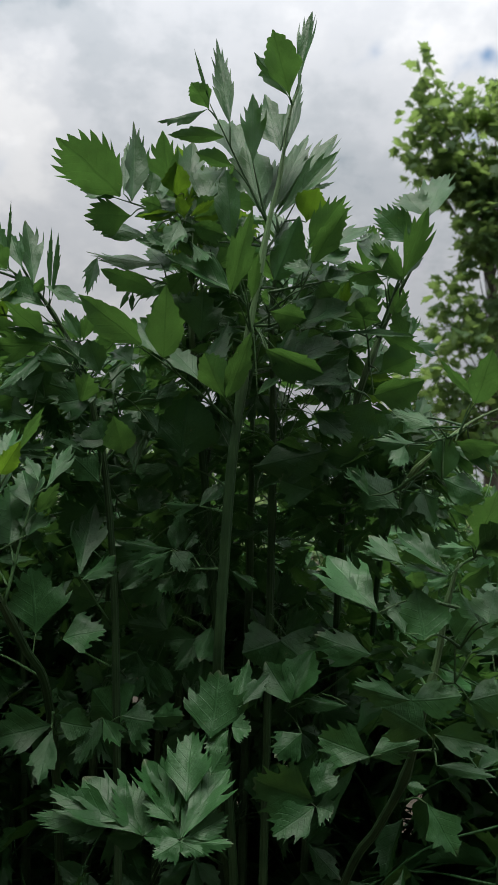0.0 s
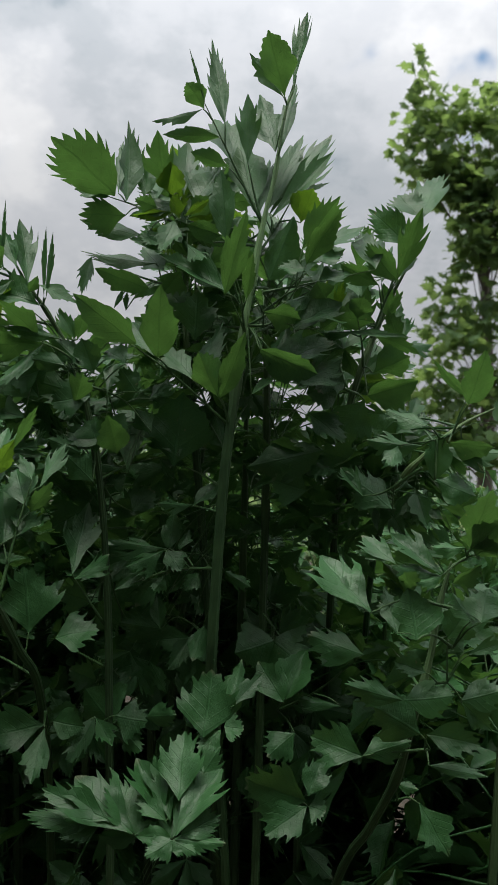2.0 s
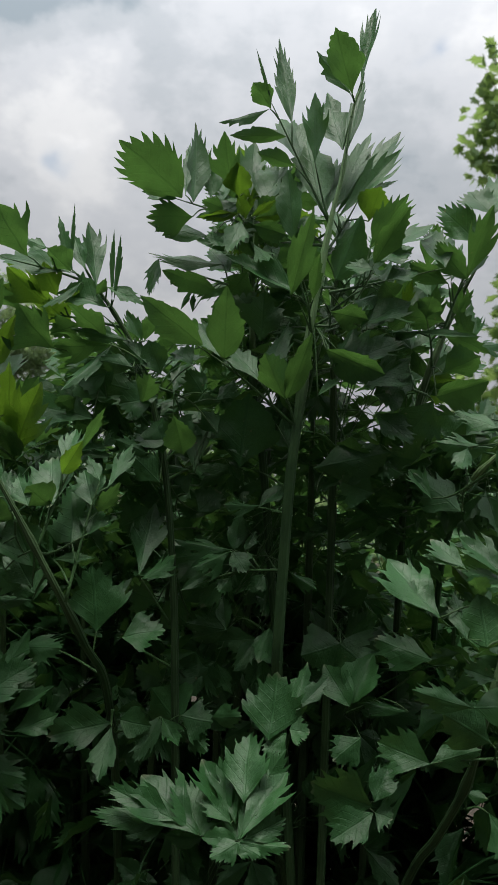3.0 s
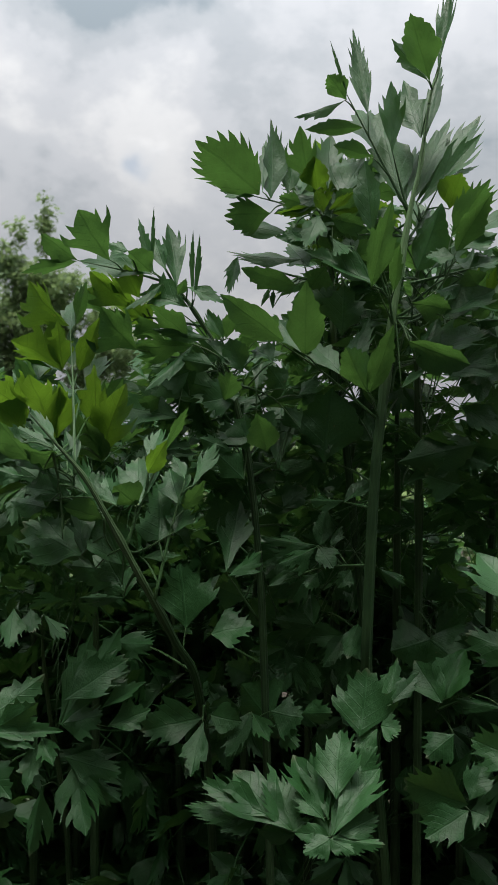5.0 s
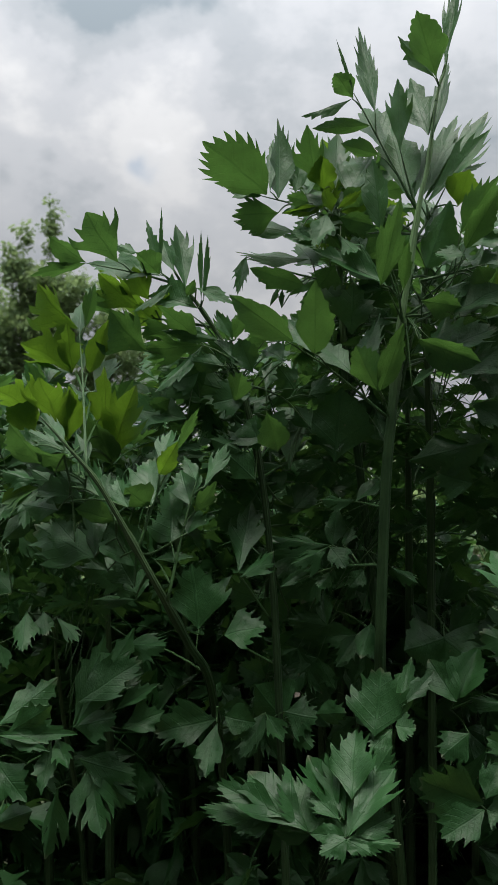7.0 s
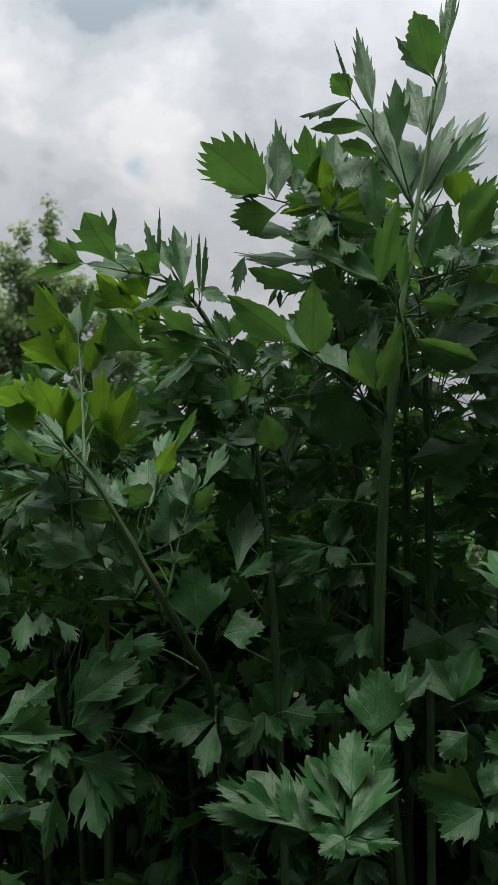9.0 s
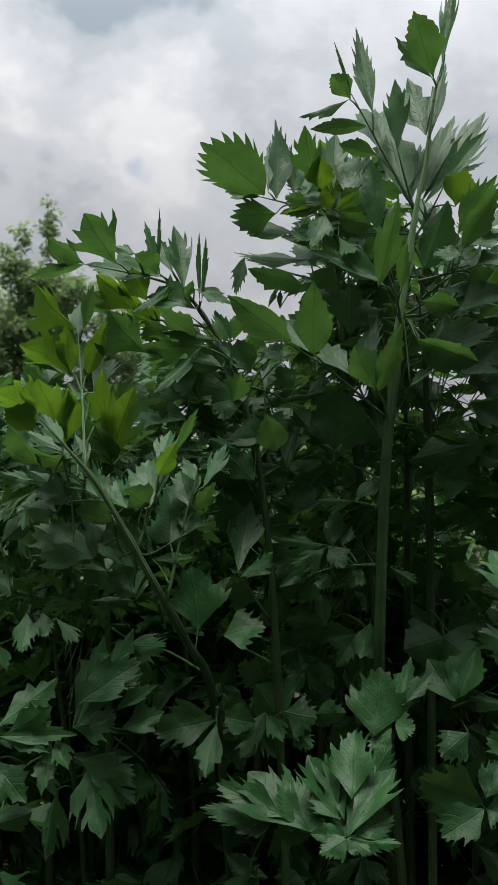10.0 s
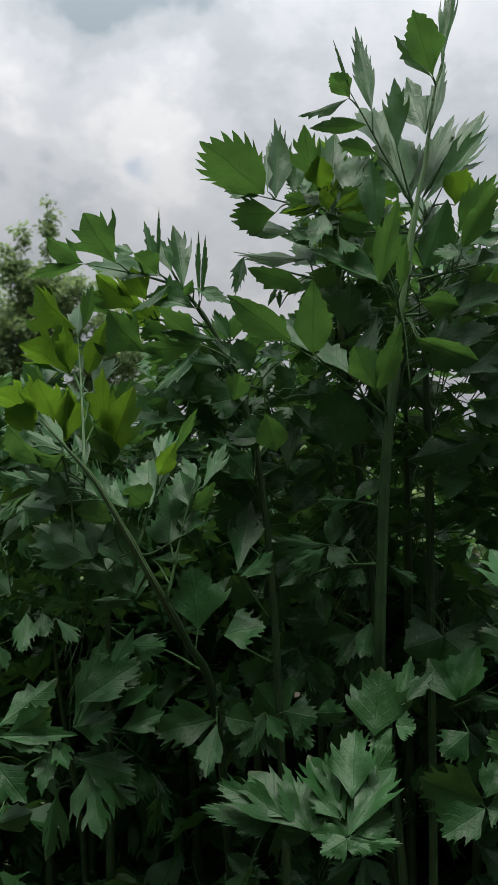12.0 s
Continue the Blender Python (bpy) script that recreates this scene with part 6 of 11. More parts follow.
leaf_stalk(l, (0.130,1.061,1.002), (0.132,1.084,0.978))
leaflet(l, "w", (0.099,1.085,0.991), (0.074,1.102,1.022),0.027, (0.169,-0.804,0.570))

p = right_near
l = leaf(p,0.0014, (0.181,0.924,0.936), (0.171,0.925,0.930), (0.156,0.914,0.919))
leaflet(l, "l", (0.182,0.918,0.945), (0.189,0.867,1.002),0.037, (0.010,-0.741,-0.671))
leaf_stalk(l, (0.181,0.924,0.936), (0.182,0.918,0.945))
leaflet(l, "l", (0.180,0.908,0.944), (0.210,0.885,0.972),0.049, (0.151,-0.681,-0.716))
leaf_stalk(l, (0.181,0.924,0.936), (0.180,0.908,0.944))
leaflet(l, "k", (0.176,0.911,0.946), (0.144,0.912,0.942),0.019, (-0.099,-0.786,0.610))
leaf_stalk(l, (0.181,0.924,0.936), (0.176,0.911,0.946))
leaflet(l, "w", (0.157,0.915,0.919), (0.108,0.914,0.923),0.020, (0.067,-0.757,0.650))
leaflet(l, "w", (0.156,0.911,0.920), (0.110,0.937,0.954),0.035, (0.071,-0.749,0.659))
leaflet(l, "n", (0.156,0.912,0.919), (0.131,0.906,0.911),0.016, (0.015,-0.793,0.609))
leaflet(l, "k", (0.186,0.911,0.939), (0.203,0.900,0.953),0.033, (0.055,-0.742,-0.668))
leaf_stalk(l, (0.181,0.924,0.936), (0.186,0.911,0.939))
l = leaf(p,0.0014, (0.174,0.927,0.888), (0.127,0.926,0.895), (0.093,0.915,0.883))
leaflet(l, "w", (0.114,0.910,0.928), (0.084,0.936,0.953),0.026, (-0.122,-0.773,0.623))
leaf_stalk(l, (0.134,0.920,0.896), (0.114,0.910,0.928))
leaflet(l, "n", (0.113,0.920,0.930), (0.075,0.918,0.940),0.012, (0.191,-0.784,0.590))
leaf_stalk(l, (0.130,0.919,0.896), (0.113,0.920,0.930))
leaflet(l, "w", (0.093,0.917,0.883), (0.047,0.955,0.932),0.053, (0.002,-0.795,0.606))
leaflet(l, "l", (0.093,0.921,0.882), (0.046,0.940,0.918),0.025, (0.171,-0.747,0.643))
leaflet(l, "e", (0.130,0.921,0.899), (0.119,0.893,0.924),0.020, (-0.108,-0.651,-0.752))
leaflet(l, "n", (0.165,0.909,0.913), (0.187,0.890,0.931),0.023, (-0.002,-0.708,-0.706))
leaf_stalk(l, (0.174,0.927,0.888), (0.165,0.909,0.913))
l = leaf(p,0.0014, (0.171,0.929,0.852), (0.151,0.919,0.864), (0.115,0.896,0.868))
leaflet(l, "o", (0.133,0.899,0.862), (0.126,0.917,0.905),0.054, (-0.153,-0.922,0.355))
leaf_stalk(l, (0.143,0.904,0.867), (0.133,0.899,0.862))
leaflet(l, "l", (0.116,0.904,0.866), (0.106,0.935,0.905),0.023, (-0.183,-0.780,0.598))
leaflet(l, "k", (0.188,0.892,0.881), (0.198,0.913,0.910),0.044, (-0.068,-0.806,0.587))
leaf_stalk(l, (0.171,0.929,0.852), (0.188,0.892,0.881))
leaflet(l, "n", (0.180,0.898,0.881), (0.166,0.914,0.903),0.019, (0.025,-0.797,0.603))
leaf_stalk(l, (0.171,0.929,0.852), (0.180,0.898,0.881))
l = leaf(p,0.0014, (0.167,0.931,0.820), (0.155,0.937,0.816), (0.127,0.931,0.802))
leaflet(l, "k", (0.182,0.931,0.848), (0.169,0.936,0.859),0.018, (-0.006,-0.922,0.387))
leaf_stalk(l, (0.167,0.931,0.820), (0.182,0.931,0.848))
leaflet(l, "w", (0.184,0.928,0.846), (0.221,0.939,0.858),0.015, (0.148,-0.918,0.369))
leaf_stalk(l, (0.167,0.931,0.820), (0.184,0.928,0.846))
leaflet(l, "e", (0.165,0.925,0.861), (0.181,0.927,0.886),0.039, (0.060,-0.997,0.046))
leaf_stalk(l, (0.167,0.931,0.820), (0.165,0.925,0.861))
leaflet(l, "k", (0.147,0.931,0.828), (0.116,0.929,0.837),0.026, (0.177,-0.887,0.427))
leaf_stalk(l, (0.158,0.931,0.819), (0.147,0.931,0.828))
leaflet(l, "k", (0.126,0.930,0.802), (0.070,0.930,0.814),0.028, (0.058,-0.952,0.301))
leaflet(l, "k", (0.127,0.926,0.803), (0.173,0.929,0.808),0.040, (0.018,-0.912,0.410))
leaflet(l, "k", (0.180,0.927,0.805), (0.222,0.935,0.815),0.035, (0.074,-0.902,0.425))
leaf_stalk(l, (0.167,0.931,0.820), (0.180,0.927,0.805))
leaflet(l, "l", (0.183,0.939,0.800), (0.211,0.936,0.776),0.021, (0.152,-0.933,0.326))
leaf_stalk(l, (0.167,0.931,0.820), (0.183,0.939,0.800))
l = leaf(p,0.0014, (0.159,0.965,0.749), (0.118,0.971,0.743), (0.094,0.964,0.740))
leaflet(l, "k", (0.094,0.964,0.740), (0.044,0.976,0.755),0.038, (-0.087,-0.909,0.408))
leaflet(l, "k", (0.095,0.968,0.739), (0.142,0.967,0.756),0.034, (-0.128,-0.943,0.306))
leaflet(l, "k", (0.095,0.968,0.739), (0.085,0.965,0.734),0.012, (0.138,-0.940,0.312))
leaflet(l, "k", (0.148,0.958,0.765), (0.101,0.949,0.791),0.054, (0.201,-0.979,0.030))
leaf_stalk(l, (0.159,0.965,0.749), (0.148,0.958,0.765))
l = leaf(p,0.0014, (0.154,0.965,0.748), (0.156,0.962,0.746), (0.155,0.946,0.739))
leaflet(l, "k", (0.153,0.950,0.767), (0.202,0.940,0.762),0.036, (-0.148,-0.920,0.363))
leaf_stalk(l, (0.154,0.965,0.748), (0.153,0.950,0.767))
leaflet(l, "n", (0.155,0.948,0.739), (0.210,0.944,0.732),0.015, (-0.013,-0.908,0.419))
l = leaf(p,0.0014, (0.146,1.091,0.659), (0.158,1.082,0.666), (0.167,1.061,0.667))
leaflet(l, "l", (0.167,1.061,0.667), (0.198,1.045,0.620),0.041, (0.204,-0.876,0.437))
leaflet(l, "n", (0.142,1.062,0.686), (0.165,1.056,0.683),0.014, (-0.177,-0.891,0.417))
leaf_stalk(l, (0.147,1.089,0.661), (0.142,1.062,0.686))

p = right_inner
l = leaf(p,0.0014, (0.021,1.169,0.641), (0.044,1.136,0.640), (0.051,1.089,0.649))
leaflet(l, "k", (0.049,1.092,0.648), (0.004,1.066,0.625),0.043, (0.133,-0.780,0.612))
leaflet(l, "k", (0.051,1.093,0.648), (0.070,1.090,0.643),0.039, (0.062,-0.806,0.589))
leaflet(l, "k", (0.048,1.096,0.653), (-0.020,1.093,0.673),0.063, (0.026,-0.998,-0.051))
leaflet(l, "k", (0.050,1.087,0.661), (0.066,1.104,0.697),0.036, (0.003,-0.903,0.430))
leaf_stalk(l, (0.044,1.117,0.646), (0.050,1.087,0.661))
l = leaf(p,0.0014, (0.014,1.163,0.734), (0.059,1.148,0.762), (0.109,1.120,0.811))
leaflet(l, "k", (0.109,1.120,0.811), (0.044,1.127,0.831),0.047, (0.029,-0.913,0.406))
leaflet(l, "w", (0.086,1.125,0.751), (0.034,1.131,0.755),0.021, (-0.044,-0.773,0.633))
leaf_stalk(l, (0.054,1.139,0.761), (0.086,1.125,0.751))
leaflet(l, "k", (0.034,1.122,0.719), (0.003,1.107,0.694),0.036, (0.089,-0.897,0.434))
leaf_stalk(l, (0.014,1.163,0.734), (0.034,1.122,0.719))
leaflet(l, "o", (0.020,1.117,0.754), (-0.011,1.138,0.797),0.038, (-0.034,-0.904,0.426))
leaf_stalk(l, (0.014,1.163,0.734), (0.020,1.117,0.754))
leaflet(l, "o", (0.023,1.125,0.756), (0.045,1.147,0.811),0.046, (-0.100,-0.911,0.401))
leaf_stalk(l, (0.014,1.163,0.734), (0.023,1.125,0.756))

p = left_lean
l = leaf(p,0.0014, (-0.239,1.086,1.143), (-0.227,1.076,1.108), (-0.223,1.052,1.076))
leaflet(l, "k", (-0.218,1.049,1.125), (-0.255,1.067,1.154),0.030, (-0.133,-0.911,0.392))
leaf_stalk(l, (-0.237,1.084,1.139), (-0.218,1.049,1.125))
leaflet(l, "e", (-0.203,1.057,1.114), (-0.219,1.055,1.152),0.033, (0.127,-0.992,0.016))
leaf_stalk(l, (-0.229,1.073,1.121), (-0.203,1.057,1.114))
leaflet(l, "k", (-0.204,1.049,1.088), (-0.247,1.045,1.080),0.039, (0.031,-0.942,0.333))
leaf_stalk(l, (-0.223,1.060,1.100), (-0.204,1.049,1.088))
leaflet(l, "l", (-0.223,1.053,1.076), (-0.202,1.006,1.113),0.029, (-0.146,-0.655,-0.742))
leaflet(l, "b", (-0.232,1.044,1.119), (-0.273,1.039,1.125),0.030, (0.108,-0.994,-0.012))
leaf_stalk(l, (-0.236,1.082,1.135), (-0.232,1.044,1.119))
l = leaf(p,0.0014, (-0.214,1.095,1.067), (-0.204,1.090,1.027), (-0.201,1.071,0.995))
leaflet(l, "k", (-0.190,1.076,1.040), (-0.237,1.081,1.053),0.042, (0.028,-0.895,0.445))
leaf_stalk(l, (-0.208,1.089,1.050), (-0.190,1.076,1.040))
leaflet(l, "e", (-0.200,1.077,1.027), (-0.204,1.078,1.068),0.042, (-0.177,-0.984,0.012))
leaflet(l, "e", (-0.176,1.071,1.027), (-0.182,1.033,1.068),0.032, (0.167,-0.738,-0.654))
leaf_stalk(l, (-0.205,1.085,1.038), (-0.176,1.071,1.027))
leaflet(l, "k", (-0.200,1.064,0.995), (-0.236,1.067,1.026),0.036, (-0.025,-0.997,0.067))
leaflet(l, "w", (-0.214,1.066,1.026), (-0.252,1.064,1.039),0.032, (0.171,-0.922,0.348))
leaf_stalk(l, (-0.205,1.085,1.038), (-0.214,1.066,1.026))
l = leaf(p,0.0014, (-0.200,1.102,0.999), (-0.188,1.137,0.974), (-0.170,1.161,0.962))
leaflet(l, "k", (-0.196,1.151,0.962), (-0.239,1.157,0.975),0.040, (-0.135,-0.989,0.056))
leaf_stalk(l, (-0.191,1.131,0.978), (-0.196,1.151,0.962))
leaflet(l, "e", (-0.183,1.152,0.983), (-0.204,1.154,1.003),0.037, (-0.005,-0.995,0.096))
leaf_stalk(l, (-0.192,1.128,0.980), (-0.183,1.152,0.983))
leaflet(l, "k", (-0.170,1.161,0.962), (-0.145,1.177,0.990),0.042, (0.128,-0.899,0.419))
leaflet(l, "k", (-0.222,1.142,0.962), (-0.263,1.140,0.941),0.044, (-0.154,-0.909,0.387))
leaf_stalk(l, (-0.197,1.113,0.990), (-0.222,1.142,0.962))
l = leaf(p,0.0014, (-0.189,1.109,0.905), (-0.180,1.166,0.847), (-0.162,1.212,0.807))
leaflet(l, "k", (-0.190,1.204,0.849), (-0.162,1.207,0.877),0.041, (0.053,-0.998,0.045))
leaflet(l, "e", (-0.183,1.205,0.821), (-0.212,1.204,0.848),0.047, (0.038,-0.999,-0.011))
leaf_stalk(l, (-0.180,1.180,0.841), (-0.183,1.205,0.821))
leaflet(l, "k", (-0.163,1.216,0.806), (-0.128,1.220,0.828),0.047, (0.150,-0.987,-0.052))
leaflet(l, "k", (-0.221,1.196,0.848), (-0.262,1.202,0.860),0.046, (-0.141,-0.990,0.015))
leaf_stalk(l, (-0.187,1.128,0.885), (-0.221,1.196,0.848))
l = leaf(p,0.0014, (-0.182,1.117,0.788), (-0.175,1.172,0.760), (-0.162,1.216,0.736))
leaflet(l, "k", (-0.177,1.216,0.763), (-0.134,1.211,0.794),0.049, (-0.168,-0.983,0.076))
leaf_stalk(l, (-0.180,1.148,0.773), (-0.177,1.216,0.763))
leaflet(l, "k", (-0.212,1.212,0.748), (-0.248,1.209,0.761),0.046, (0.108,-0.993,0.053))
leaf_stalk(l, (-0.182,1.117,0.788), (-0.212,1.212,0.748))
leaflet(l, "e", (-0.162,1.217,0.736), (-0.119,1.212,0.753),0.045, (-0.103,-0.995,-0.007))

p = left_near
l = leaf(p,0.0014, (-0.352,0.890,1.018), (-0.347,0.902,0.976), (-0.343,0.902,0.931))
leaflet(l, "k", (-0.383,0.894,1.023), (-0.415,0.895,1.034),0.025, (0.169,-0.812,0.558))
leaf_stalk(l, (-0.352,0.890,1.018), (-0.383,0.894,1.023))
leaflet(l, "k", (-0.335,0.906,0.985), (-0.376,0.941,1.020),0.026, (-0.139,-0.772,0.620))
leaf_stalk(l, (-0.348,0.894,0.997), (-0.335,0.906,0.985))
leaflet(l, "w", (-0.360,0.890,0.997), (-0.404,0.913,1.019),0.023, (-0.102,-0.775,0.623))
leaf_stalk(l, (-0.351,0.891,1.014), (-0.360,0.890,0.997))
leaflet(l, "k", (-0.318,0.900,0.975), (-0.349,0.925,1.008),0.027, (-0.079,-0.825,0.560))
leaf_stalk(l, (-0.346,0.896,0.984), (-0.318,0.900,0.975))
leaflet(l, "l", (-0.350,0.902,0.975), (-0.388,0.907,0.984),0.026, (0.059,-0.755,0.653))
leaf_stalk(l, (-0.346,0.895,0.988), (-0.350,0.902,0.975))
leaflet(l, "k", (-0.290,0.903,0.965), (-0.311,0.927,0.993),0.023, (-0.099,-0.793,0.602))
leaf_stalk(l, (-0.344,0.898,0.971), (-0.290,0.903,0.965))
leaflet(l, "e", (-0.362,0.904,0.961), (-0.402,0.912,0.965),0.027, (-0.126,-0.894,0.431))
leaf_stalk(l, (-0.345,0.897,0.976), (-0.362,0.904,0.961))
leaflet(l, "k", (-0.344,0.904,0.931), (-0.369,0.913,0.952),0.029, (0.193,-0.792,0.579))
l = leaf(p,0.0014, (-0.286,0.909,0.924), (-0.273,0.925,0.921), (-0.240,0.933,0.941))
leaflet(l, "k", (-0.289,0.924,0.888), (-0.312,0.935,0.917),0.032, (0.106,-0.905,0.412))
leaf_stalk(l, (-0.284,0.911,0.922), (-0.289,0.924,0.888))
leaflet(l, "w", (-0.317,0.924,0.903), (-0.346,0.938,0.927),0.024, (0.078,-0.806,0.587))
leaf_stalk(l, (-0.286,0.909,0.924), (-0.317,0.924,0.903))
leaflet(l, "k", (-0.241,0.938,0.940), (-0.235,0.955,0.965),0.029, (0.015,-0.827,0.562))

p = rear_left
l = leaf(p,0.0014, (-0.123,1.173,1.309), (-0.108,1.127,1.289), (-0.074,1.074,1.251))
leaflet(l, "b", (-0.101,1.066,1.312), (-0.077,1.110,1.373),0.051, (-0.121,-0.788,0.603))
leaf_stalk(l, (-0.123,1.173,1.309), (-0.101,1.066,1.312))
leaflet(l, "n", (-0.111,1.059,1.294), (-0.083,1.042,1.307),0.012, (-0.112,-0.715,-0.690), True)
leaf_stalk(l, (-0.123,1.173,1.309), (-0.111,1.059,1.294))
leaflet(l, "e", (-0.118,1.067,1.293), (-0.125,1.048,1.313),0.019, (-0.106,-0.689,-0.717), True)
leaf_stalk(l, (-0.123,1.173,1.309), (-0.118,1.067,1.293))
leaflet(l, "e", (-0.107,1.066,1.295), (-0.081,1.051,1.316),0.026, (0.107,-0.747,-0.657))
leaf_stalk(l, (-0.123,1.173,1.309), (-0.107,1.066,1.295))
leaflet(l, "b", (-0.108,1.057,1.284), (-0.068,1.059,1.272),0.035, (-0.167,-0.742,-0.649))
leaf_stalk(l, (-0.123,1.173,1.309), (-0.108,1.057,1.284))
leaflet(l, "k", (-0.122,1.055,1.287), (-0.132,1.026,1.248),0.029, (0.100,-0.815,0.571))
leaf_stalk(l, (-0.123,1.173,1.309), (-0.122,1.055,1.287))
leaflet(l, "n", (-0.131,1.055,1.249), (-0.173,1.066,1.270),0.023, (0.129,-0.758,0.639))
leaf_stalk(l, (-0.123,1.173,1.309), (-0.131,1.055,1.249))
leaflet(l, "k", (-0.074,1.077,1.252), (-0.099,1.091,1.271),0.029, (0.027,-0.788,0.615))
leaflet(l, "b", (-0.133,1.062,1.264), (-0.161,1.058,1.270),0.031, (0.203,-0.810,0.550))
leaf_stalk(l, (-0.123,1.173,1.309), (-0.133,1.062,1.264))
leaflet(l, "k", (-0.143,1.064,1.304), (-0.167,1.054,1.311),0.024, (0.084,-0.694,-0.715))
leaf_stalk(l, (-0.123,1.173,1.309), (-0.143,1.064,1.304))
leaflet(l, "w", (-0.107,1.058,1.262), (-0.087,1.034,1.235),0.026, (-0.128,-0.789,0.601))
leaf_stalk(l, (-0.115,1.131,1.295), (-0.107,1.058,1.262))
leaflet(l, "e", (-0.084,1.074,1.243), (-0.052,1.062,1.255),0.032, (-0.005,-0.692,-0.722))
leaf_stalk(l, (-0.088,1.070,1.261), (-0.084,1.074,1.243))

p = right_inner
l = leaf(p,0.0014, (-0.019,1.169,1.214), (0.019,1.159,1.189), (0.039,1.134,1.132))
leaflet(l, "w", (0.029,1.119,1.250), (-0.006,1.124,1.263),0.035, (0.091,-0.799,0.595))
leaf_stalk(l, (-0.010,1.164,1.211), (0.029,1.119,1.250))
leaflet(l, "l", (0.044,1.131,1.236), (0.048,1.157,1.271),0.021, (0.111,-0.806,0.581))
leaf_stalk(l, (-0.002,1.160,1.207), (0.044,1.131,1.236))
leaflet(l, "w", (0.008,1.128,1.207), (0.069,1.169,1.252),0.028, (0.071,-0.780,0.622))
leaf_stalk(l, (-0.010,1.164,1.211), (0.008,1.128,1.207))
leaflet(l, "n", (0.015,1.131,1.184), (0.062,1.170,1.225),0.025, (0.171,-0.809,0.562))
leaflet(l, "e", (0.018,1.122,1.170), (0.045,1.116,1.178),0.022, (0.074,-0.690,-0.720))
leaf_stalk(l, (0.016,1.147,1.190), (0.018,1.122,1.170))
leaflet(l, "e", (0.056,1.136,1.221), (0.069,1.115,1.240),0.023, (-0.122,-0.699,-0.705))
leaf_stalk(l, (0.006,1.155,1.201), (0.056,1.136,1.221))
leaflet(l, "w", (0.050,1.139,1.165), (0.073,1.163,1.193),0.019, (0.204,-0.814,0.544))
leaf_stalk(l, (0.027,1.137,1.172), (0.050,1.139,1.165))
leaflet(l, "k", (0.039,1.132,1.132), (0.068,1.136,1.158),0.033, (0.169,-0.984,-0.053))
leaflet(l, "w", (0.002,1.118,1.242), (0.034,1.151,1.282),0.034, (-0.011,-0.767,0.641))
leaf_stalk(l, (-0.019,1.169,1.214), (0.002,1.118,1.242))
leaflet(l, "k", (-0.010,1.120,1.184), (-0.030,1.142,1.216),0.028, (0.201,-0.734,0.649))
leaf_stalk(l, (-0.019,1.169,1.214), (-0.010,1.120,1.184))
leaflet(l, "e", (0.047,1.138,1.186), (0.071,1.132,1.200),0.032, (0.220,-0.702,-0.678))
leaf_stalk(l, (0.019,1.145,1.186), (0.047,1.138,1.186))

p = left_lean
l = leaf(p,0.0014, (-0.241,1.085,1.145), (-0.263,1.073,1.124), (-0.294,1.047,1.084))
leaflet(l, "n", (-0.226,1.058,1.151), (-0.247,1.059,1.185),0.018, (0.082,-0.992,0.096))
leaf_stalk(l, (-0.241,1.085,1.145), (-0.226,1.058,1.151))
leaflet(l, "n", (-0.225,1.064,1.152), (-0.212,1.036,1.181),0.016, (0.077,-0.699,-0.711))
leaf_stalk(l, (-0.241,1.085,1.145), (-0.225,1.064,1.152))
leaflet(l, "n", (-0.243,1.052,1.150), (-0.304,1.040,1.159),0.015, (0.199,-0.978,0.068))
leaf_stalk(l, (-0.241,1.085,1.145), (-0.243,1.052,1.150))
leaflet(l, "k", (-0.238,1.059,1.126), (-0.282,1.067,1.139),0.026, (-0.172,-0.985,-0.004))
leaf_stalk(l, (-0.244,1.081,1.142), (-0.238,1.059,1.126))
leaflet(l, "e", (-0.264,1.061,1.086), (-0.293,1.059,1.118),0.050, (0.081,-0.996,0.022))
leaf_stalk(l, (-0.269,1.055,1.113), (-0.264,1.061,1.086))
leaflet(l, "k", (-0.214,1.070,1.089), (-0.270,1.072,1.097),0.037, (0.013,-0.928,0.371))
leaf_stalk(l, (-0.245,1.079,1.140), (-0.214,1.070,1.089))
leaflet(l, "k", (-0.294,1.046,1.084), (-0.320,1.050,1.075),0.026, (0.117,-0.734,-0.670))
leaflet(l, "k", (-0.296,1.048,1.165), (-0.329,1.049,1.153),0.038, (0.218,-0.697,-0.683))
leaf_stalk(l, (-0.253,1.070,1.131), (-0.296,1.048,1.165))
leaflet(l, "n", (-0.272,1.055,1.178), (-0.299,1.058,1.170),0.023, (0.134,-0.680,-0.721), True)
leaf_stalk(l, (-0.242,1.083,1.143), (-0.272,1.055,1.178))
l = leaf(p,0.0014, (-0.225,1.091,1.107), (-0.178,1.107,1.091), (-0.144,1.110,1.055))
leaflet(l, "k", (-0.175,1.094,1.131), (-0.202,1.106,1.153),0.037, (0.135,-0.786,0.604))
leaf_stalk(l, (-0.204,1.095,1.103), (-0.175,1.094,1.131))
leaflet(l, "e", (-0.194,1.091,1.157), (-0.216,1.099,1.146),0.026, (0.138,-0.693,-0.708))
leaf_stalk(l, (-0.225,1.091,1.107), (-0.194,1.091,1.157))
leaflet(l, "k", (-0.163,1.104,1.100), (-0.183,1.106,1.127),0.034, (-0.094,-0.995,0.031))
leaf_stalk(l, (-0.186,1.100,1.096), (-0.163,1.104,1.100))
leaflet(l, "w", (-0.148,1.115,1.094), (-0.130,1.130,1.122),0.035, (-0.163,-0.824,0.543))
leaf_stalk(l, (-0.173,1.103,1.088), (-0.148,1.115,1.094))
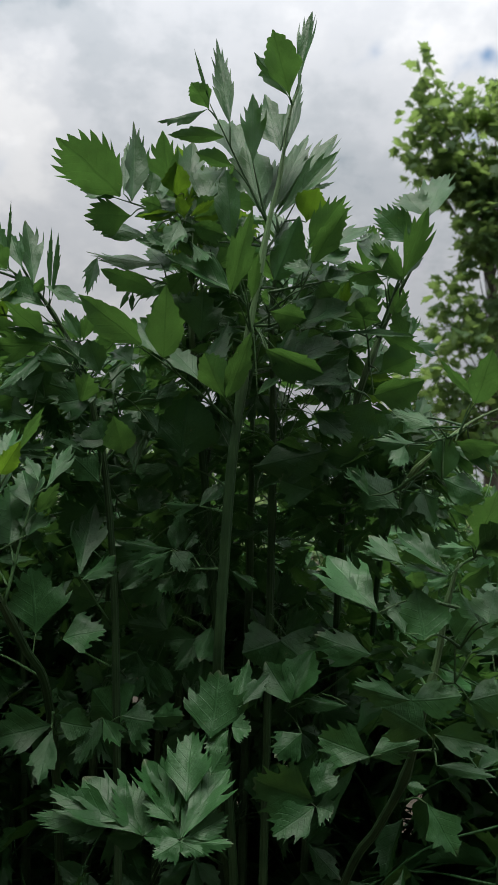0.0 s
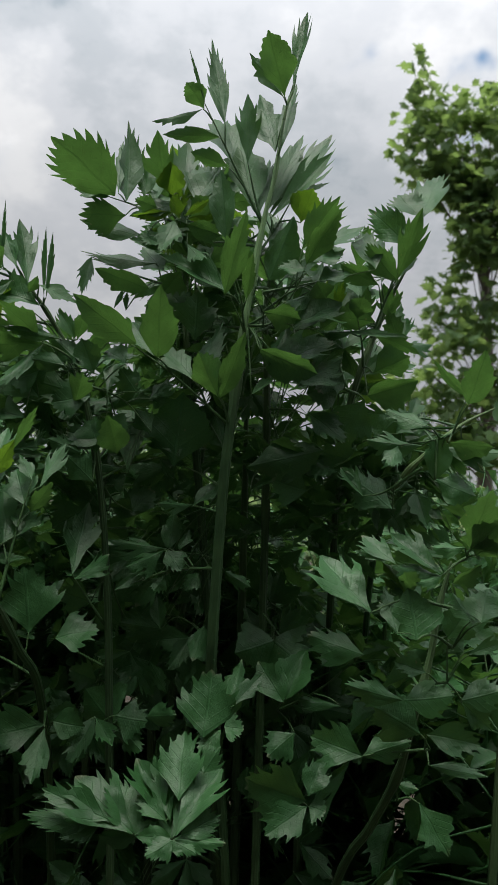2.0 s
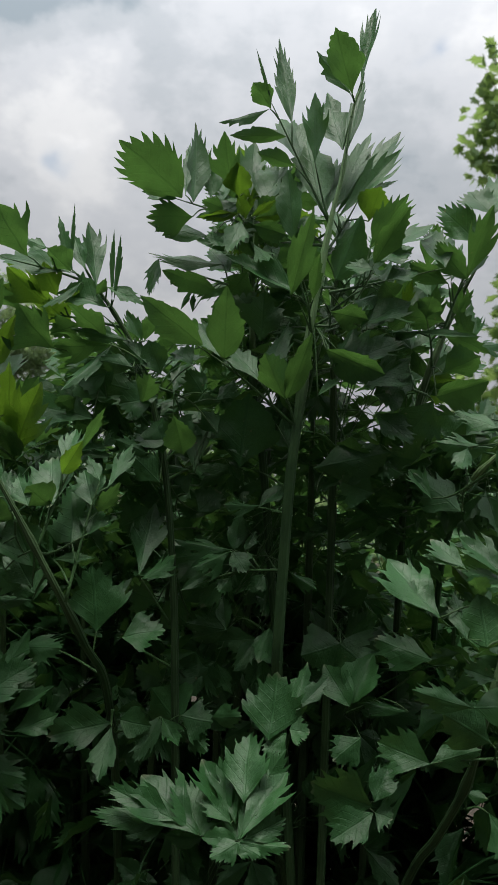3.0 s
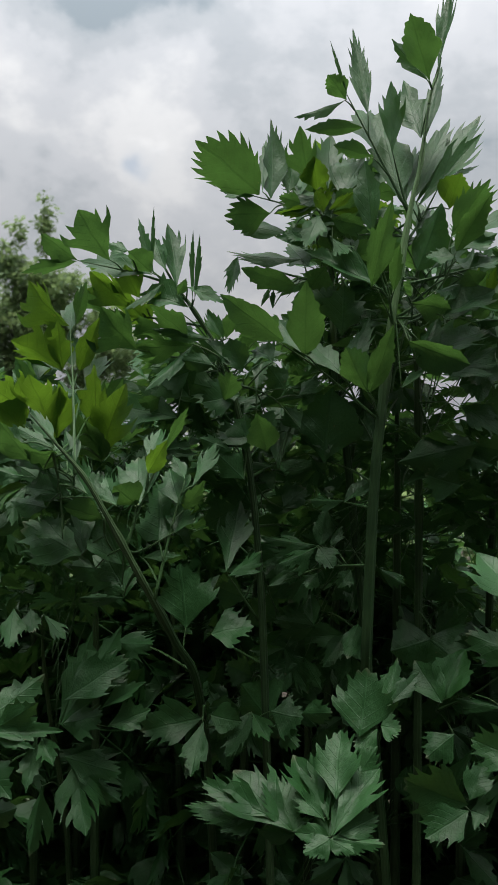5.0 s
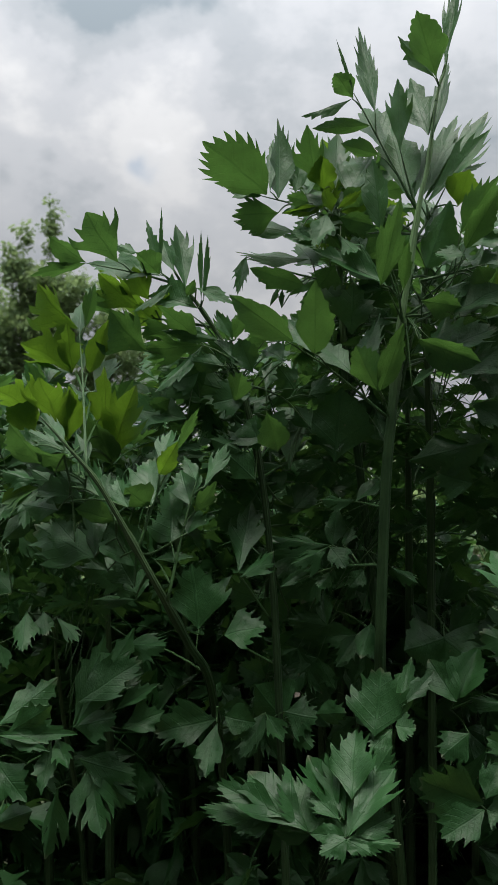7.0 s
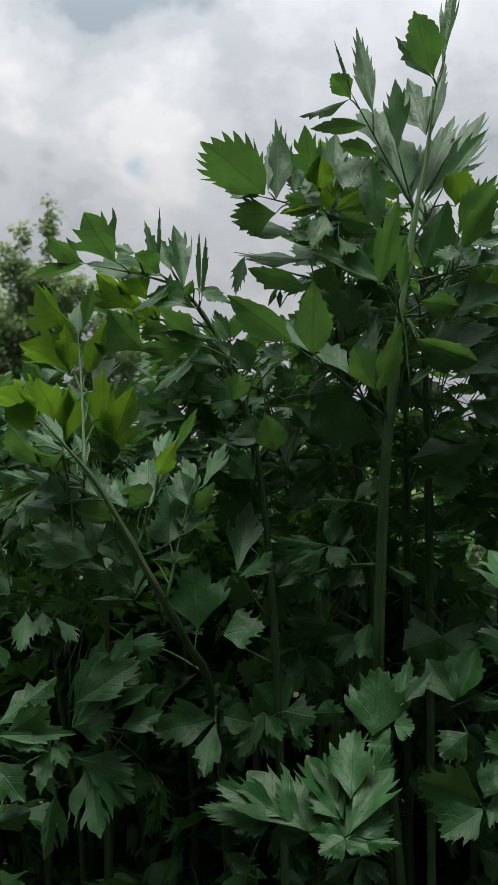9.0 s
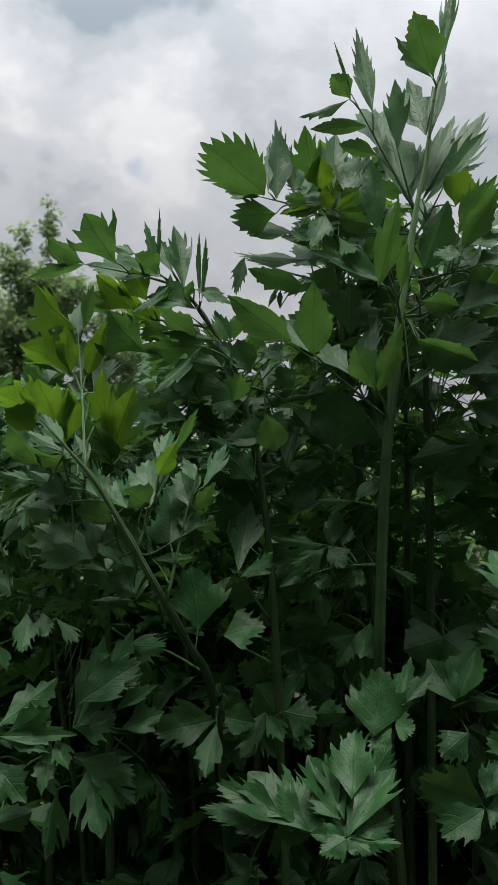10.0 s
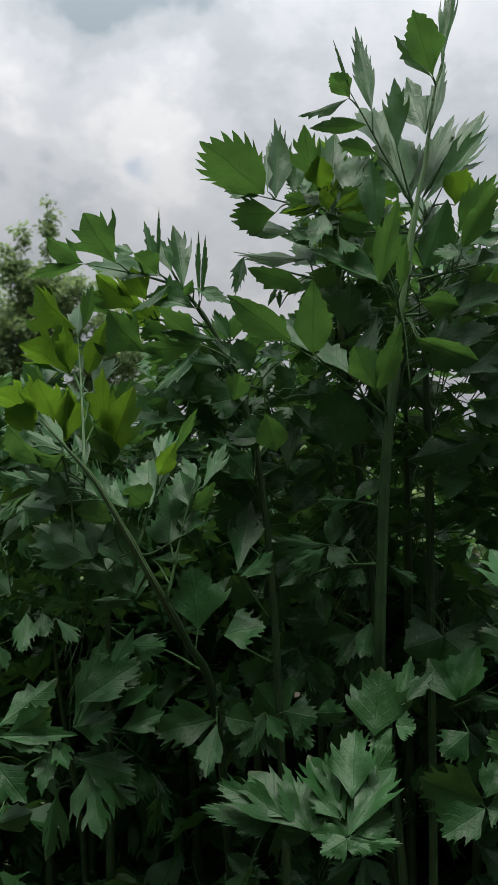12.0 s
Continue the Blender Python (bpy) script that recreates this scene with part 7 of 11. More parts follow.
leaflet(l, "k", (-0.194,1.096,1.067), (-0.168,1.097,1.054),0.040, (0.202,-0.910,0.362))
leaf_stalk(l, (-0.195,1.097,1.100), (-0.194,1.096,1.067))
leaflet(l, "w", (-0.145,1.116,1.055), (-0.166,1.128,1.082),0.031, (-0.086,-0.939,0.332))

p = main
l = leaf(p,0.0014, (-0.037,1.070,1.175), (0.009,1.076,1.209), (0.027,1.064,1.247))
leaflet(l, "o", (0.026,1.057,1.244), (0.060,1.007,1.292),0.029, (0.035,-0.680,-0.732))
leaflet(l, "n", (0.027,1.065,1.248), (0.069,1.082,1.271),0.033, (0.001,-0.803,0.596))
leaflet(l, "w", (0.014,1.064,1.112), (0.070,1.100,1.139),0.040, (0.162,-0.752,0.638))
leaf_stalk(l, (-0.037,1.070,1.175), (0.014,1.064,1.112))

p = right_inner
l = leaf(p,0.0014, (-0.013,1.176,1.100), (0.006,1.169,1.038), (-0.007,1.143,0.983))
leaflet(l, "k", (0.034,1.146,1.038), (0.070,1.126,1.010),0.042, (0.036,-0.783,0.621))
leaf_stalk(l, (0.004,1.164,1.056), (0.034,1.146,1.038))
leaflet(l, "w", (-0.007,1.150,0.983), (0.035,1.175,1.014),0.030, (-0.005,-0.778,0.628))
leaflet(l, "k", (0.039,1.147,1.084), (0.072,1.134,1.070),0.035, (-0.054,-0.787,0.614))
leaf_stalk(l, (-0.010,1.175,1.093), (0.039,1.147,1.084))

p = right_tall
l = leaf(p,0.0014, (0.094,1.121,1.109), (0.041,1.124,1.127), (-0.013,1.116,1.138))
leaflet(l, "k", (-0.004,1.117,1.135), (0.054,1.165,1.180),0.041, (0.144,-0.761,0.632))
leaflet(l, "w", (-0.013,1.121,1.138), (0.011,1.153,1.189),0.030, (-0.125,-0.809,0.574))
leaflet(l, "w", (0.022,1.116,1.188), (0.062,1.134,1.220),0.037, (0.128,-0.925,0.359))
leaf_stalk(l, (0.025,1.118,1.130), (0.022,1.116,1.188))
leaflet(l, "k", (0.101,1.119,1.102), (0.068,1.122,1.054),0.057, (-0.145,-0.989,0.036))
leaf_stalk(l, (0.094,1.121,1.109), (0.101,1.119,1.102))
leaflet(l, "k", (0.036,1.125,1.086), (0.080,1.109,1.054),0.034, (-0.004,-0.900,0.437))
leaf_stalk(l, (0.062,1.119,1.120), (0.036,1.125,1.086))
leaflet(l, "e", (0.073,1.127,1.115), (0.033,1.122,1.107),0.047, (0.107,-0.991,0.083))
leaflet(l, "k", (0.071,1.115,1.140), (0.046,1.101,1.105),0.042, (-0.081,-0.905,0.417))
leaf_stalk(l, (0.078,1.120,1.115), (0.071,1.115,1.140))
l = leaf(p,0.0014, (0.096,1.155,1.052), (0.081,1.152,1.025), (0.038,1.137,0.995))
leaflet(l, "w", (0.058,1.141,1.002), (0.034,1.161,1.036),0.027, (0.097,-0.821,0.562))
leaf_stalk(l, (0.067,1.138,1.013), (0.058,1.141,1.002))
leaflet(l, "e", (0.116,1.139,1.058), (0.142,1.143,1.086),0.048, (0.161,-0.987,-0.009))
leaf_stalk(l, (0.096,1.155,1.052), (0.116,1.139,1.058))
leaflet(l, "k", (0.103,1.142,1.031), (0.050,1.149,1.043),0.047, (-0.131,-0.991,0.031))
leaf_stalk(l, (0.095,1.152,1.047), (0.103,1.142,1.031))
leaflet(l, "k", (0.141,1.135,1.066), (0.170,1.151,1.095),0.044, (0.106,-0.904,0.415))
leaf_stalk(l, (0.096,1.155,1.052), (0.141,1.135,1.066))
leaflet(l, "k", (0.110,1.135,1.005), (0.137,1.135,0.979),0.047, (-0.001,-1.000,0.000))
leaf_stalk(l, (0.090,1.148,1.036), (0.110,1.135,1.005))
leaflet(l, "k", (0.038,1.137,0.995), (-0.002,1.129,1.007),0.047, (0.186,-0.982,-0.037))

p = right_inner
leaf(p,0.0021, (-0.042,1.084,1.096), (-0.037,1.083,1.124), (-0.030,1.083,1.152), (-0.021,1.088,1.195))
leaf(p,0.0014, (-0.021,1.088,1.195), (-0.005,1.090,1.208), (0.014,1.088,1.221), (0.068,1.093,1.244))
leaf(p,0.0011, (-0.021,1.088,1.195), (-0.024,1.082,1.201), (-0.031,1.075,1.208))

p = main
leaf(p,0.0012, (-0.039,1.069,1.166), (-0.042,1.058,1.185), (-0.044,1.052,1.202), (-0.051,1.044,1.225))
leaf(p,0.0012, (-0.039,1.069,1.166), (-0.046,1.058,1.182), (-0.056,1.047,1.202))

p = left_lean
leaf(p,0.0013, (-0.214,1.094,1.093), (-0.225,1.059,1.124), (-0.241,1.050,1.137), (-0.260,1.041,1.144))

p = rear_left
thicket(p, 40, 18, 0.040, ((-0.168,1.159,1.385), (-0.079,1.178,1.372), (-0.055,1.190,1.255), (-0.157,1.169,1.253)), 0.040, ((-0.112,1.197,1.096), (-0.117,1.192,1.166), (-0.122,1.187,1.238), (-0.125,1.182,1.321),), "TTtuuf")
thicket(p, 41, 12, 0.044, ((-0.161,1.198,1.254), (-0.053,1.220,1.262), (-0.053,1.231,1.077), (-0.164,1.207,1.076)), 0.030, ((-0.112,1.197,1.096), (-0.117,1.192,1.166), (-0.122,1.187,1.238), (-0.125,1.182,1.321),), "TttufT")

p = right_inner
thicket(p, 42, 6, 0.042, ((-0.018,1.196,1.290), (0.070,1.214,1.291), (0.077,1.223,1.146), (-0.031,1.204,1.075)), 0.040, ((-0.010,1.182,1.000), (-0.013,1.176,1.111), (-0.019,1.169,1.208), (-0.014,1.167,1.264),), "TtTufT")
thicket(p, 43, 9, 0.042, ((-0.004,1.189,1.256), (0.101,1.190,1.281), (0.107,1.201,1.119), (0.001,1.198,1.115)), 0.040, ((-0.010,1.182,1.000), (-0.013,1.176,1.111), (-0.019,1.169,1.208), (-0.014,1.167,1.264),), "TTtu")

p = left_lean
thicket(p, 44, 10, 0.043, ((-0.409,1.148,1.236), (-0.276,1.178,1.188), (-0.164,1.206,1.104), (-0.388,1.161,1.072)), 0.030, ((-0.200,1.102,0.999), (-0.214,1.095,1.069), (-0.225,1.091,1.107), (-0.241,1.085,1.145), (-0.268,1.088,1.188),), "TtuufT")
thicket(p, 45, 14, 0.046, ((-0.266,1.224,0.757), (-0.095,1.259,0.759), (-0.095,1.265,0.651), (-0.265,1.230,0.634)), 0.050, ((-0.182,1.117,0.788), (-0.181,1.122,0.704),), "ftf")

p = main
thicket(p, 46, 18, 0.046, ((-0.168,1.192,0.962), (-0.079,1.211,0.963), (-0.078,1.221,0.767), (-0.174,1.201,0.766)), 0.050, ((-0.056,1.078,1.009), (-0.060,1.085,0.910), (-0.063,1.095,0.796),), "ftf")

p = right_inner
thicket(p, 47, 9, 0.049, ((-0.060,1.262,0.847), (0.075,1.290,0.849), (0.083,1.302,0.653), (-0.059,1.272,0.651)), 0.050, ((-0.008,1.190,0.862), (-0.008,1.195,0.763),), "ftf")

p = front_leaf
thicket(p, 48, 5, 0.051, ((-0.053,1.284,0.648), (0.083,1.313,0.650), (0.084,1.322,0.482), (-0.038,1.296,0.481)), 0.060, ((-0.060,1.223,0.617), (-0.059,1.279,0.528),), "ftf")
thicket(p, 49, 6, 0.052, ((-0.234,1.264,0.518), (-0.053,1.301,0.520), (-0.053,1.305,0.461), (-0.233,1.267,0.459)), 0.050, ((-0.060,1.223,0.617), (-0.059,1.279,0.528),), "tft")

p = low_left
thicket(p, 50, 7, 0.041, ((-0.522,1.093,1.053), (-0.361,1.125,1.083), (-0.320,1.144,0.892), (-0.522,1.102,0.889)), 0.030, ((-0.458,1.151,0.788), (-0.449,1.160,0.661),), "TTtuT")

p = left_edge
thicket(p, 51, 8, 0.040, ((-0.542,1.042,1.156), (-0.426,1.068,1.131), (-0.438,1.075,0.959), (-0.542,1.053,0.958)), 0.050, ((-0.547,1.059,1.024), (-0.553,1.065,0.891),), "TuTuu")

p = right_tall
thicket(p, 52, 7, 0.039, ((0.044,1.147,1.233), (0.139,1.151,1.210), (0.158,1.160,1.075), (0.050,1.158,1.057)), 0.045, ((0.112,1.157,1.180), (0.092,1.156,1.119), (0.079,1.178,1.045), (0.082,1.277,0.931),), "TtuTu")

p = right_mid
thicket(p, 53, 14, 0.040, ((0.100,1.132,1.097), (0.266,1.136,1.103), (0.271,1.145,0.965), (0.105,1.141,0.958)), 0.050, ((0.209,1.091,1.076), (0.170,1.084,1.043), (0.137,1.205,0.964),), "TTuTt")

# leaves deeper in the clump
p = main
l = leaf(p,0.0014, (-0.042,1.077,1.119), (-0.011,1.223,1.150), (0.026,1.324,1.168))
leaflet(l, "t", (0.024,1.326,1.166), (0.058,1.343,1.223),0.037, (-0.179,-0.916,0.359))
leaflet(l, "e", (0.026,1.337,1.172), (0.017,1.350,1.209),0.017, (-0.342,-0.905,0.254))
leaflet(l, "b", (0.024,1.314,1.166), (0.065,1.307,1.196),0.026, (-0.105,-0.992,-0.072))
l = leaf(p,0.0014, (-0.033,1.072,1.193), (-0.051,1.146,1.219), (-0.068,1.177,1.229))
leaflet(l, "e", (-0.069,1.168,1.227), (-0.099,1.174,1.240),0.023, (0.090,-0.811,0.579))
leaflet(l, "l", (-0.072,1.189,1.235), (-0.086,1.153,1.276),0.032, (-0.208,-0.700,-0.683))
leaflet(l, "e", (-0.070,1.168,1.225), (-0.046,1.151,1.263),0.017, (-0.100,-0.918,-0.384))
leaflet(l, "w", (-0.069,1.169,1.227), (-0.098,1.205,1.266),0.022, (-0.297,-0.813,0.500))
leaflet(l, "t", (-0.070,1.178,1.227), (-0.095,1.179,1.268),0.020, (0.164,-0.979,0.119))
l = leaf(p,0.0014, (-0.030,1.071,1.219), (-0.045,1.131,1.241), (-0.058,1.148,1.245))
leaflet(l, "b", (-0.060,1.143,1.243), (-0.082,1.140,1.257),0.014, (-0.259,-0.787,-0.560))
leaflet(l, "w", (-0.059,1.141,1.243), (-0.096,1.142,1.257),0.027, (0.082,-0.952,0.295))
l = leaf(p,0.0014, (-0.052,1.080,1.052), (-0.043,1.159,1.086), (-0.030,1.194,1.111))
leaflet(l, "b", (-0.031,1.188,1.114), (-0.005,1.203,1.079),0.028, (0.277,-0.940,-0.196))
leaflet(l, "t", (-0.032,1.186,1.114), (-0.042,1.168,1.075),0.026, (0.203,-0.903,0.378))
l = leaf(p,0.0014, (-0.037,1.075,1.152), (-0.076,1.206,1.187), (-0.119,1.294,1.206))
leaflet(l, "e", (-0.122,1.301,1.210), (-0.160,1.282,1.225),0.024, (0.294,-0.888,-0.355))
leaflet(l, "l", (-0.120,1.302,1.208), (-0.157,1.281,1.229),0.024, (0.286,-0.872,-0.397))
leaflet(l, "l", (-0.118,1.300,1.204), (-0.140,1.327,1.246),0.019, (-0.056,-0.843,0.535))
l = leaf(p,0.0014, (-0.059,1.087,0.951), (-0.079,1.223,0.944), (-0.099,1.315,0.930))
leaflet(l, "e", (-0.096,1.308,0.928), (-0.093,1.269,0.889),0.032, (0.211,-0.677,0.705))
leaflet(l, "w", (-0.097,1.320,0.932), (-0.136,1.300,0.921),0.019, (0.246,-0.749,0.615))
leaflet(l, "w", (-0.102,1.316,0.927), (-0.133,1.319,0.898),0.029, (-0.277,-0.940,0.197))
leaflet(l, "t", (-0.096,1.304,0.931), (-0.157,1.280,0.920),0.032, (0.341,-0.935,0.094))
l = leaf(p,0.0014, (-0.030,1.071,1.219), (-0.017,1.160,1.240), (0.001,1.206,1.242))
leaflet(l, "l", (0.000,1.209,1.241), (0.036,1.194,1.233),0.029, (-0.165,-0.720,0.674))
leaflet(l, "l", (0.000,1.200,1.239), (0.039,1.214,1.267),0.031, (-0.036,-0.861,0.508))
l = leaf(p,0.0014, (-0.043,1.077,1.114), (-0.045,1.219,1.152), (-0.045,1.317,1.178))
leaflet(l, "w", (-0.046,1.325,1.180), (-0.094,1.378,1.229),0.040, (-0.104,-0.718,0.689))
leaflet(l, "b", (-0.044,1.320,1.182), (-0.091,1.297,1.201),0.024, (0.252,-0.870,-0.424))
leaflet(l, "b", (-0.046,1.319,1.179), (-0.062,1.288,1.217),0.029, (0.195,-0.793,-0.578))
leaflet(l, "t", (-0.044,1.316,1.177), (0.001,1.312,1.201),0.023, (0.052,-0.966,-0.254))
l = leaf(p,0.0014, (-0.041,1.076,1.124), (-0.011,1.154,1.142), (0.022,1.187,1.146))
leaflet(l, "b", (0.021,1.184,1.143), (0.046,1.167,1.166),0.019, (0.038,-0.771,-0.635))
leaflet(l, "w", (0.023,1.178,1.147), (0.071,1.178,1.177),0.029, (0.222,-0.905,-0.364))
l = leaf(p,0.0014, (-0.049,1.079,1.070), (-0.055,1.197,1.093), (-0.058,1.271,1.105))
leaflet(l, "b", (-0.059,1.282,1.106), (-0.086,1.259,1.073),0.037, (-0.224,-0.713,0.665))
leaflet(l, "w", (-0.062,1.270,1.106), (-0.093,1.241,1.064),0.043, (0.325,-0.876,0.357))
leaflet(l, "t", (-0.058,1.262,1.102), (0.008,1.302,1.108),0.032, (0.476,-0.714,-0.514), True)
l = leaf(p,0.0014, (-0.026,1.068,1.265), (-0.078,1.184,1.302), (-0.135,1.256,1.315))
leaflet(l, "l", (-0.136,1.259,1.318), (-0.178,1.238,1.315),0.034, (0.341,-0.733,0.588))
leaflet(l, "b", (-0.138,1.261,1.318), (-0.149,1.233,1.356),0.026, (-0.075,-0.786,-0.613))
leaflet(l, "w", (-0.132,1.250,1.312), (-0.161,1.224,1.294),0.026, (0.231,-0.702,0.673))
leaflet(l, "l", (-0.135,1.245,1.313), (-0.184,1.234,1.314),0.037, (0.181,-0.806,0.563))
l = leaf(p,0.0014, (-0.056,1.084,0.993), (-0.090,1.165,1.011), (-0.123,1.203,1.022))
leaflet(l, "w", (-0.127,1.213,1.024), (-0.137,1.213,0.987),0.028, (0.308,-0.949,-0.068))
leaflet(l, "w", (-0.120,1.195,1.022), (-0.178,1.203,0.995),0.027, (0.040,-0.919,-0.392))
leaflet(l, "t", (-0.123,1.197,1.018), (-0.105,1.205,1.003),0.016, (-0.051,-0.869,-0.492))
l = leaf(p,0.0014, (-0.031,1.071,1.214), (-0.032,1.210,1.262), (-0.032,1.306,1.292))
leaflet(l, "w", (-0.029,1.313,1.294), (-0.059,1.316,1.352),0.038, (0.305,-0.926,0.222))
leaflet(l, "b", (-0.031,1.297,1.292), (-0.092,1.335,1.331),0.050, (-0.104,-0.804,0.585))
leaflet(l, "w", (-0.034,1.307,1.290), (0.004,1.285,1.331),0.026, (-0.313,-0.931,-0.189))
l = leaf(p,0.0014, (-0.035,1.074,1.162), (-0.040,1.145,1.180), (-0.042,1.173,1.184))
leaflet(l, "w", (-0.040,1.162,1.184), (-0.091,1.168,1.182),0.028, (-0.125,-0.984,0.126))
l = leaf(p,0.0014, (-0.034,1.073,1.172), (-0.064,1.176,1.194), (-0.095,1.234,1.198))
leaflet(l, "b", (-0.094,1.244,1.201), (-0.147,1.251,1.180),0.034, (0.079,-0.862,-0.501))
leaflet(l, "t", (-0.097,1.239,1.197), (-0.142,1.251,1.182),0.037, (0.078,-0.690,-0.720))
l = leaf(p,0.0014, (-0.047,1.078,1.087), (-0.064,1.209,1.108), (-0.081,1.297,1.118))
leaflet(l, "l", (-0.079,1.301,1.120), (-0.111,1.334,1.172),0.023, (-0.172,-0.877,0.449))
l = leaf(p,0.0014, (-0.031,1.071,1.214), (-0.040,1.150,1.240), (-0.046,1.184,1.248))
leaflet(l, "e", (-0.045,1.184,1.247), (-0.081,1.151,1.281),0.030, (0.005,-0.707,-0.707))
leaflet(l, "t", (-0.049,1.191,1.247), (-0.092,1.189,1.241),0.027, (0.091,-0.938,-0.335))
l = leaf(p,0.0014, (-0.027,1.068,1.254), (-0.013,1.166,1.290), (0.004,1.221,1.305))
leaflet(l, "w", (0.006,1.228,1.307), (-0.023,1.277,1.374),0.033, (-0.153,-0.824,0.546))
leaflet(l, "l", (0.002,1.223,1.304), (0.036,1.232,1.297),0.017, (0.171,-0.884,-0.435))
l = leaf(p,0.0014, (-0.026,1.068,1.262), (-0.010,1.165,1.290), (0.008,1.220,1.297))
leaflet(l, "b", (0.011,1.209,1.294), (0.027,1.220,1.268),0.024, (-0.188,-0.872,-0.452), True)
leaflet(l, "w", (0.006,1.215,1.294), (0.029,1.231,1.284),0.019, (0.330,-0.806,-0.491))
leaflet(l, "b", (0.010,1.219,1.295), (0.053,1.228,1.282),0.029, (0.056,-0.906,-0.419))
l = leaf(p,0.0014, (-0.026,1.068,1.265), (-0.055,1.143,1.305), (-0.083,1.176,1.324))
leaflet(l, "t", (-0.085,1.185,1.324), (-0.125,1.167,1.326),0.025, (0.276,-0.704,-0.654))
leaflet(l, "e", (-0.085,1.182,1.328), (-0.129,1.183,1.324),0.022, (-0.038,-0.988,0.151))
l = leaf(p,0.0014, (-0.035,1.074,1.167), (-0.002,1.138,1.190), (0.034,1.159,1.196))
leaflet(l, "w", (0.035,1.155,1.193), (0.052,1.140,1.218),0.016, (-0.395,-0.888,-0.235))
leaflet(l, "e", (0.031,1.149,1.192), (0.028,1.146,1.172),0.015, (0.386,-0.922,0.007))
leaflet(l, "e", (0.036,1.155,1.193), (0.070,1.175,1.242),0.033, (-0.056,-0.906,0.419))
leaflet(l, "t", (0.035,1.146,1.195), (0.057,1.178,1.172),0.021, (0.238,-0.677,-0.696))

p = rear_left
l = leaf(p,0.0014, (-0.099,1.201,1.027), (-0.104,1.318,1.051), (-0.104,1.385,1.064))
leaflet(l, "b", (-0.101,1.382,1.063), (-0.150,1.363,1.052),0.027, (0.365,-0.931,-0.012))
leaflet(l, "w", (-0.104,1.381,1.061), (-0.103,1.382,1.032),0.022, (0.366,-0.930,0.010))
leaflet(l, "e", (-0.105,1.382,1.066), (-0.113,1.390,1.039),0.017, (-0.228,-0.943,-0.242))
l = leaf(p,0.0014, (-0.119,1.188,1.213), (-0.116,1.280,1.236), (-0.106,1.324,1.240))
leaflet(l, "b", (-0.106,1.320,1.238), (-0.093,1.319,1.208),0.025, (-0.202,-0.978,-0.052))
leaflet(l, "e", (-0.106,1.313,1.240), (-0.046,1.316,1.224),0.047, (0.168,-0.863,0.477))
leaflet(l, "t", (-0.103,1.313,1.237), (-0.064,1.317,1.225),0.018, (0.123,-0.990,0.071))
l = leaf(p,0.0014, (-0.120,1.188,1.219), (-0.138,1.316,1.281), (-0.150,1.394,1.327))
leaflet(l, "t", (-0.150,1.405,1.330), (-0.113,1.422,1.324),0.021, (0.391,-0.906,-0.164))
leaflet(l, "w", (-0.146,1.388,1.323), (-0.199,1.384,1.316),0.029, (0.017,-0.904,0.426))
leaflet(l, "t", (-0.151,1.400,1.331), (-0.098,1.423,1.316),0.038, (0.314,-0.896,-0.315))
l = leaf(p,0.0014, (-0.111,1.195,1.108), (-0.123,1.290,1.134), (-0.130,1.335,1.148))
leaflet(l, "t", (-0.133,1.341,1.150), (-0.189,1.331,1.169),0.037, (-0.026,-0.857,-0.514))
leaflet(l, "w", (-0.128,1.324,1.149), (-0.143,1.373,1.212),0.023, (-0.106,-0.794,0.599))
leaflet(l, "b", (-0.129,1.331,1.150), (-0.119,1.374,1.200),0.027, (-0.060,-0.758,0.650))
leaflet(l, "t", (-0.127,1.335,1.148), (-0.137,1.380,1.210),0.030, (0.225,-0.768,0.600))
leaflet(l, "t", (-0.133,1.334,1.147), (-0.091,1.310,1.191),0.036, (-0.051,-0.898,-0.437))
l = leaf(p,0.0014, (-0.116,1.191,1.172), (-0.147,1.273,1.188), (-0.174,1.306,1.187))
leaflet(l, "t", (-0.171,1.297,1.185), (-0.186,1.321,1.241),0.027, (-0.075,-0.923,0.377), True)
leaflet(l, "w", (-0.170,1.301,1.186), (-0.195,1.293,1.212),0.023, (-0.064,-0.925,-0.374))
l = leaf(p,0.0014, (-0.121,1.186,1.244), (-0.141,1.306,1.276), (-0.156,1.378,1.287))
leaflet(l, "w", (-0.155,1.380,1.285), (-0.201,1.377,1.294),0.025, (0.043,-0.999,-0.032))
leaflet(l, "w", (-0.157,1.382,1.288), (-0.193,1.399,1.284),0.020, (-0.253,-0.656,-0.711))
leaflet(l, "e", (-0.151,1.367,1.282), (-0.159,1.381,1.262),0.017, (0.160,-0.806,-0.570))
l = leaf(p,0.0014, (-0.112,1.195,1.113), (-0.101,1.289,1.128), (-0.085,1.335,1.128))
leaflet(l, "w", (-0.082,1.343,1.132), (-0.071,1.353,1.099),0.027, (0.286,-0.940,-0.184))
l = leaf(p,0.0014, (-0.123,1.181,1.321), (-0.120,1.303,1.356), (-0.110,1.376,1.365))
leaflet(l, "t", (-0.112,1.382,1.366), (-0.047,1.374,1.352),0.029, (-0.238,-0.673,-0.700))
l = leaf(p,0.0014, (-0.112,1.194,1.119), (-0.119,1.290,1.152), (-0.121,1.335,1.172))
leaflet(l, "b", (-0.123,1.343,1.172), (-0.155,1.344,1.151),0.020, (0.074,-0.988,-0.132))
leaflet(l, "w", (-0.123,1.327,1.169), (-0.147,1.317,1.155),0.022, (0.146,-0.877,0.458))
leaflet(l, "w", (-0.119,1.324,1.168), (-0.162,1.282,1.151),0.039, (0.353,-0.636,0.686))
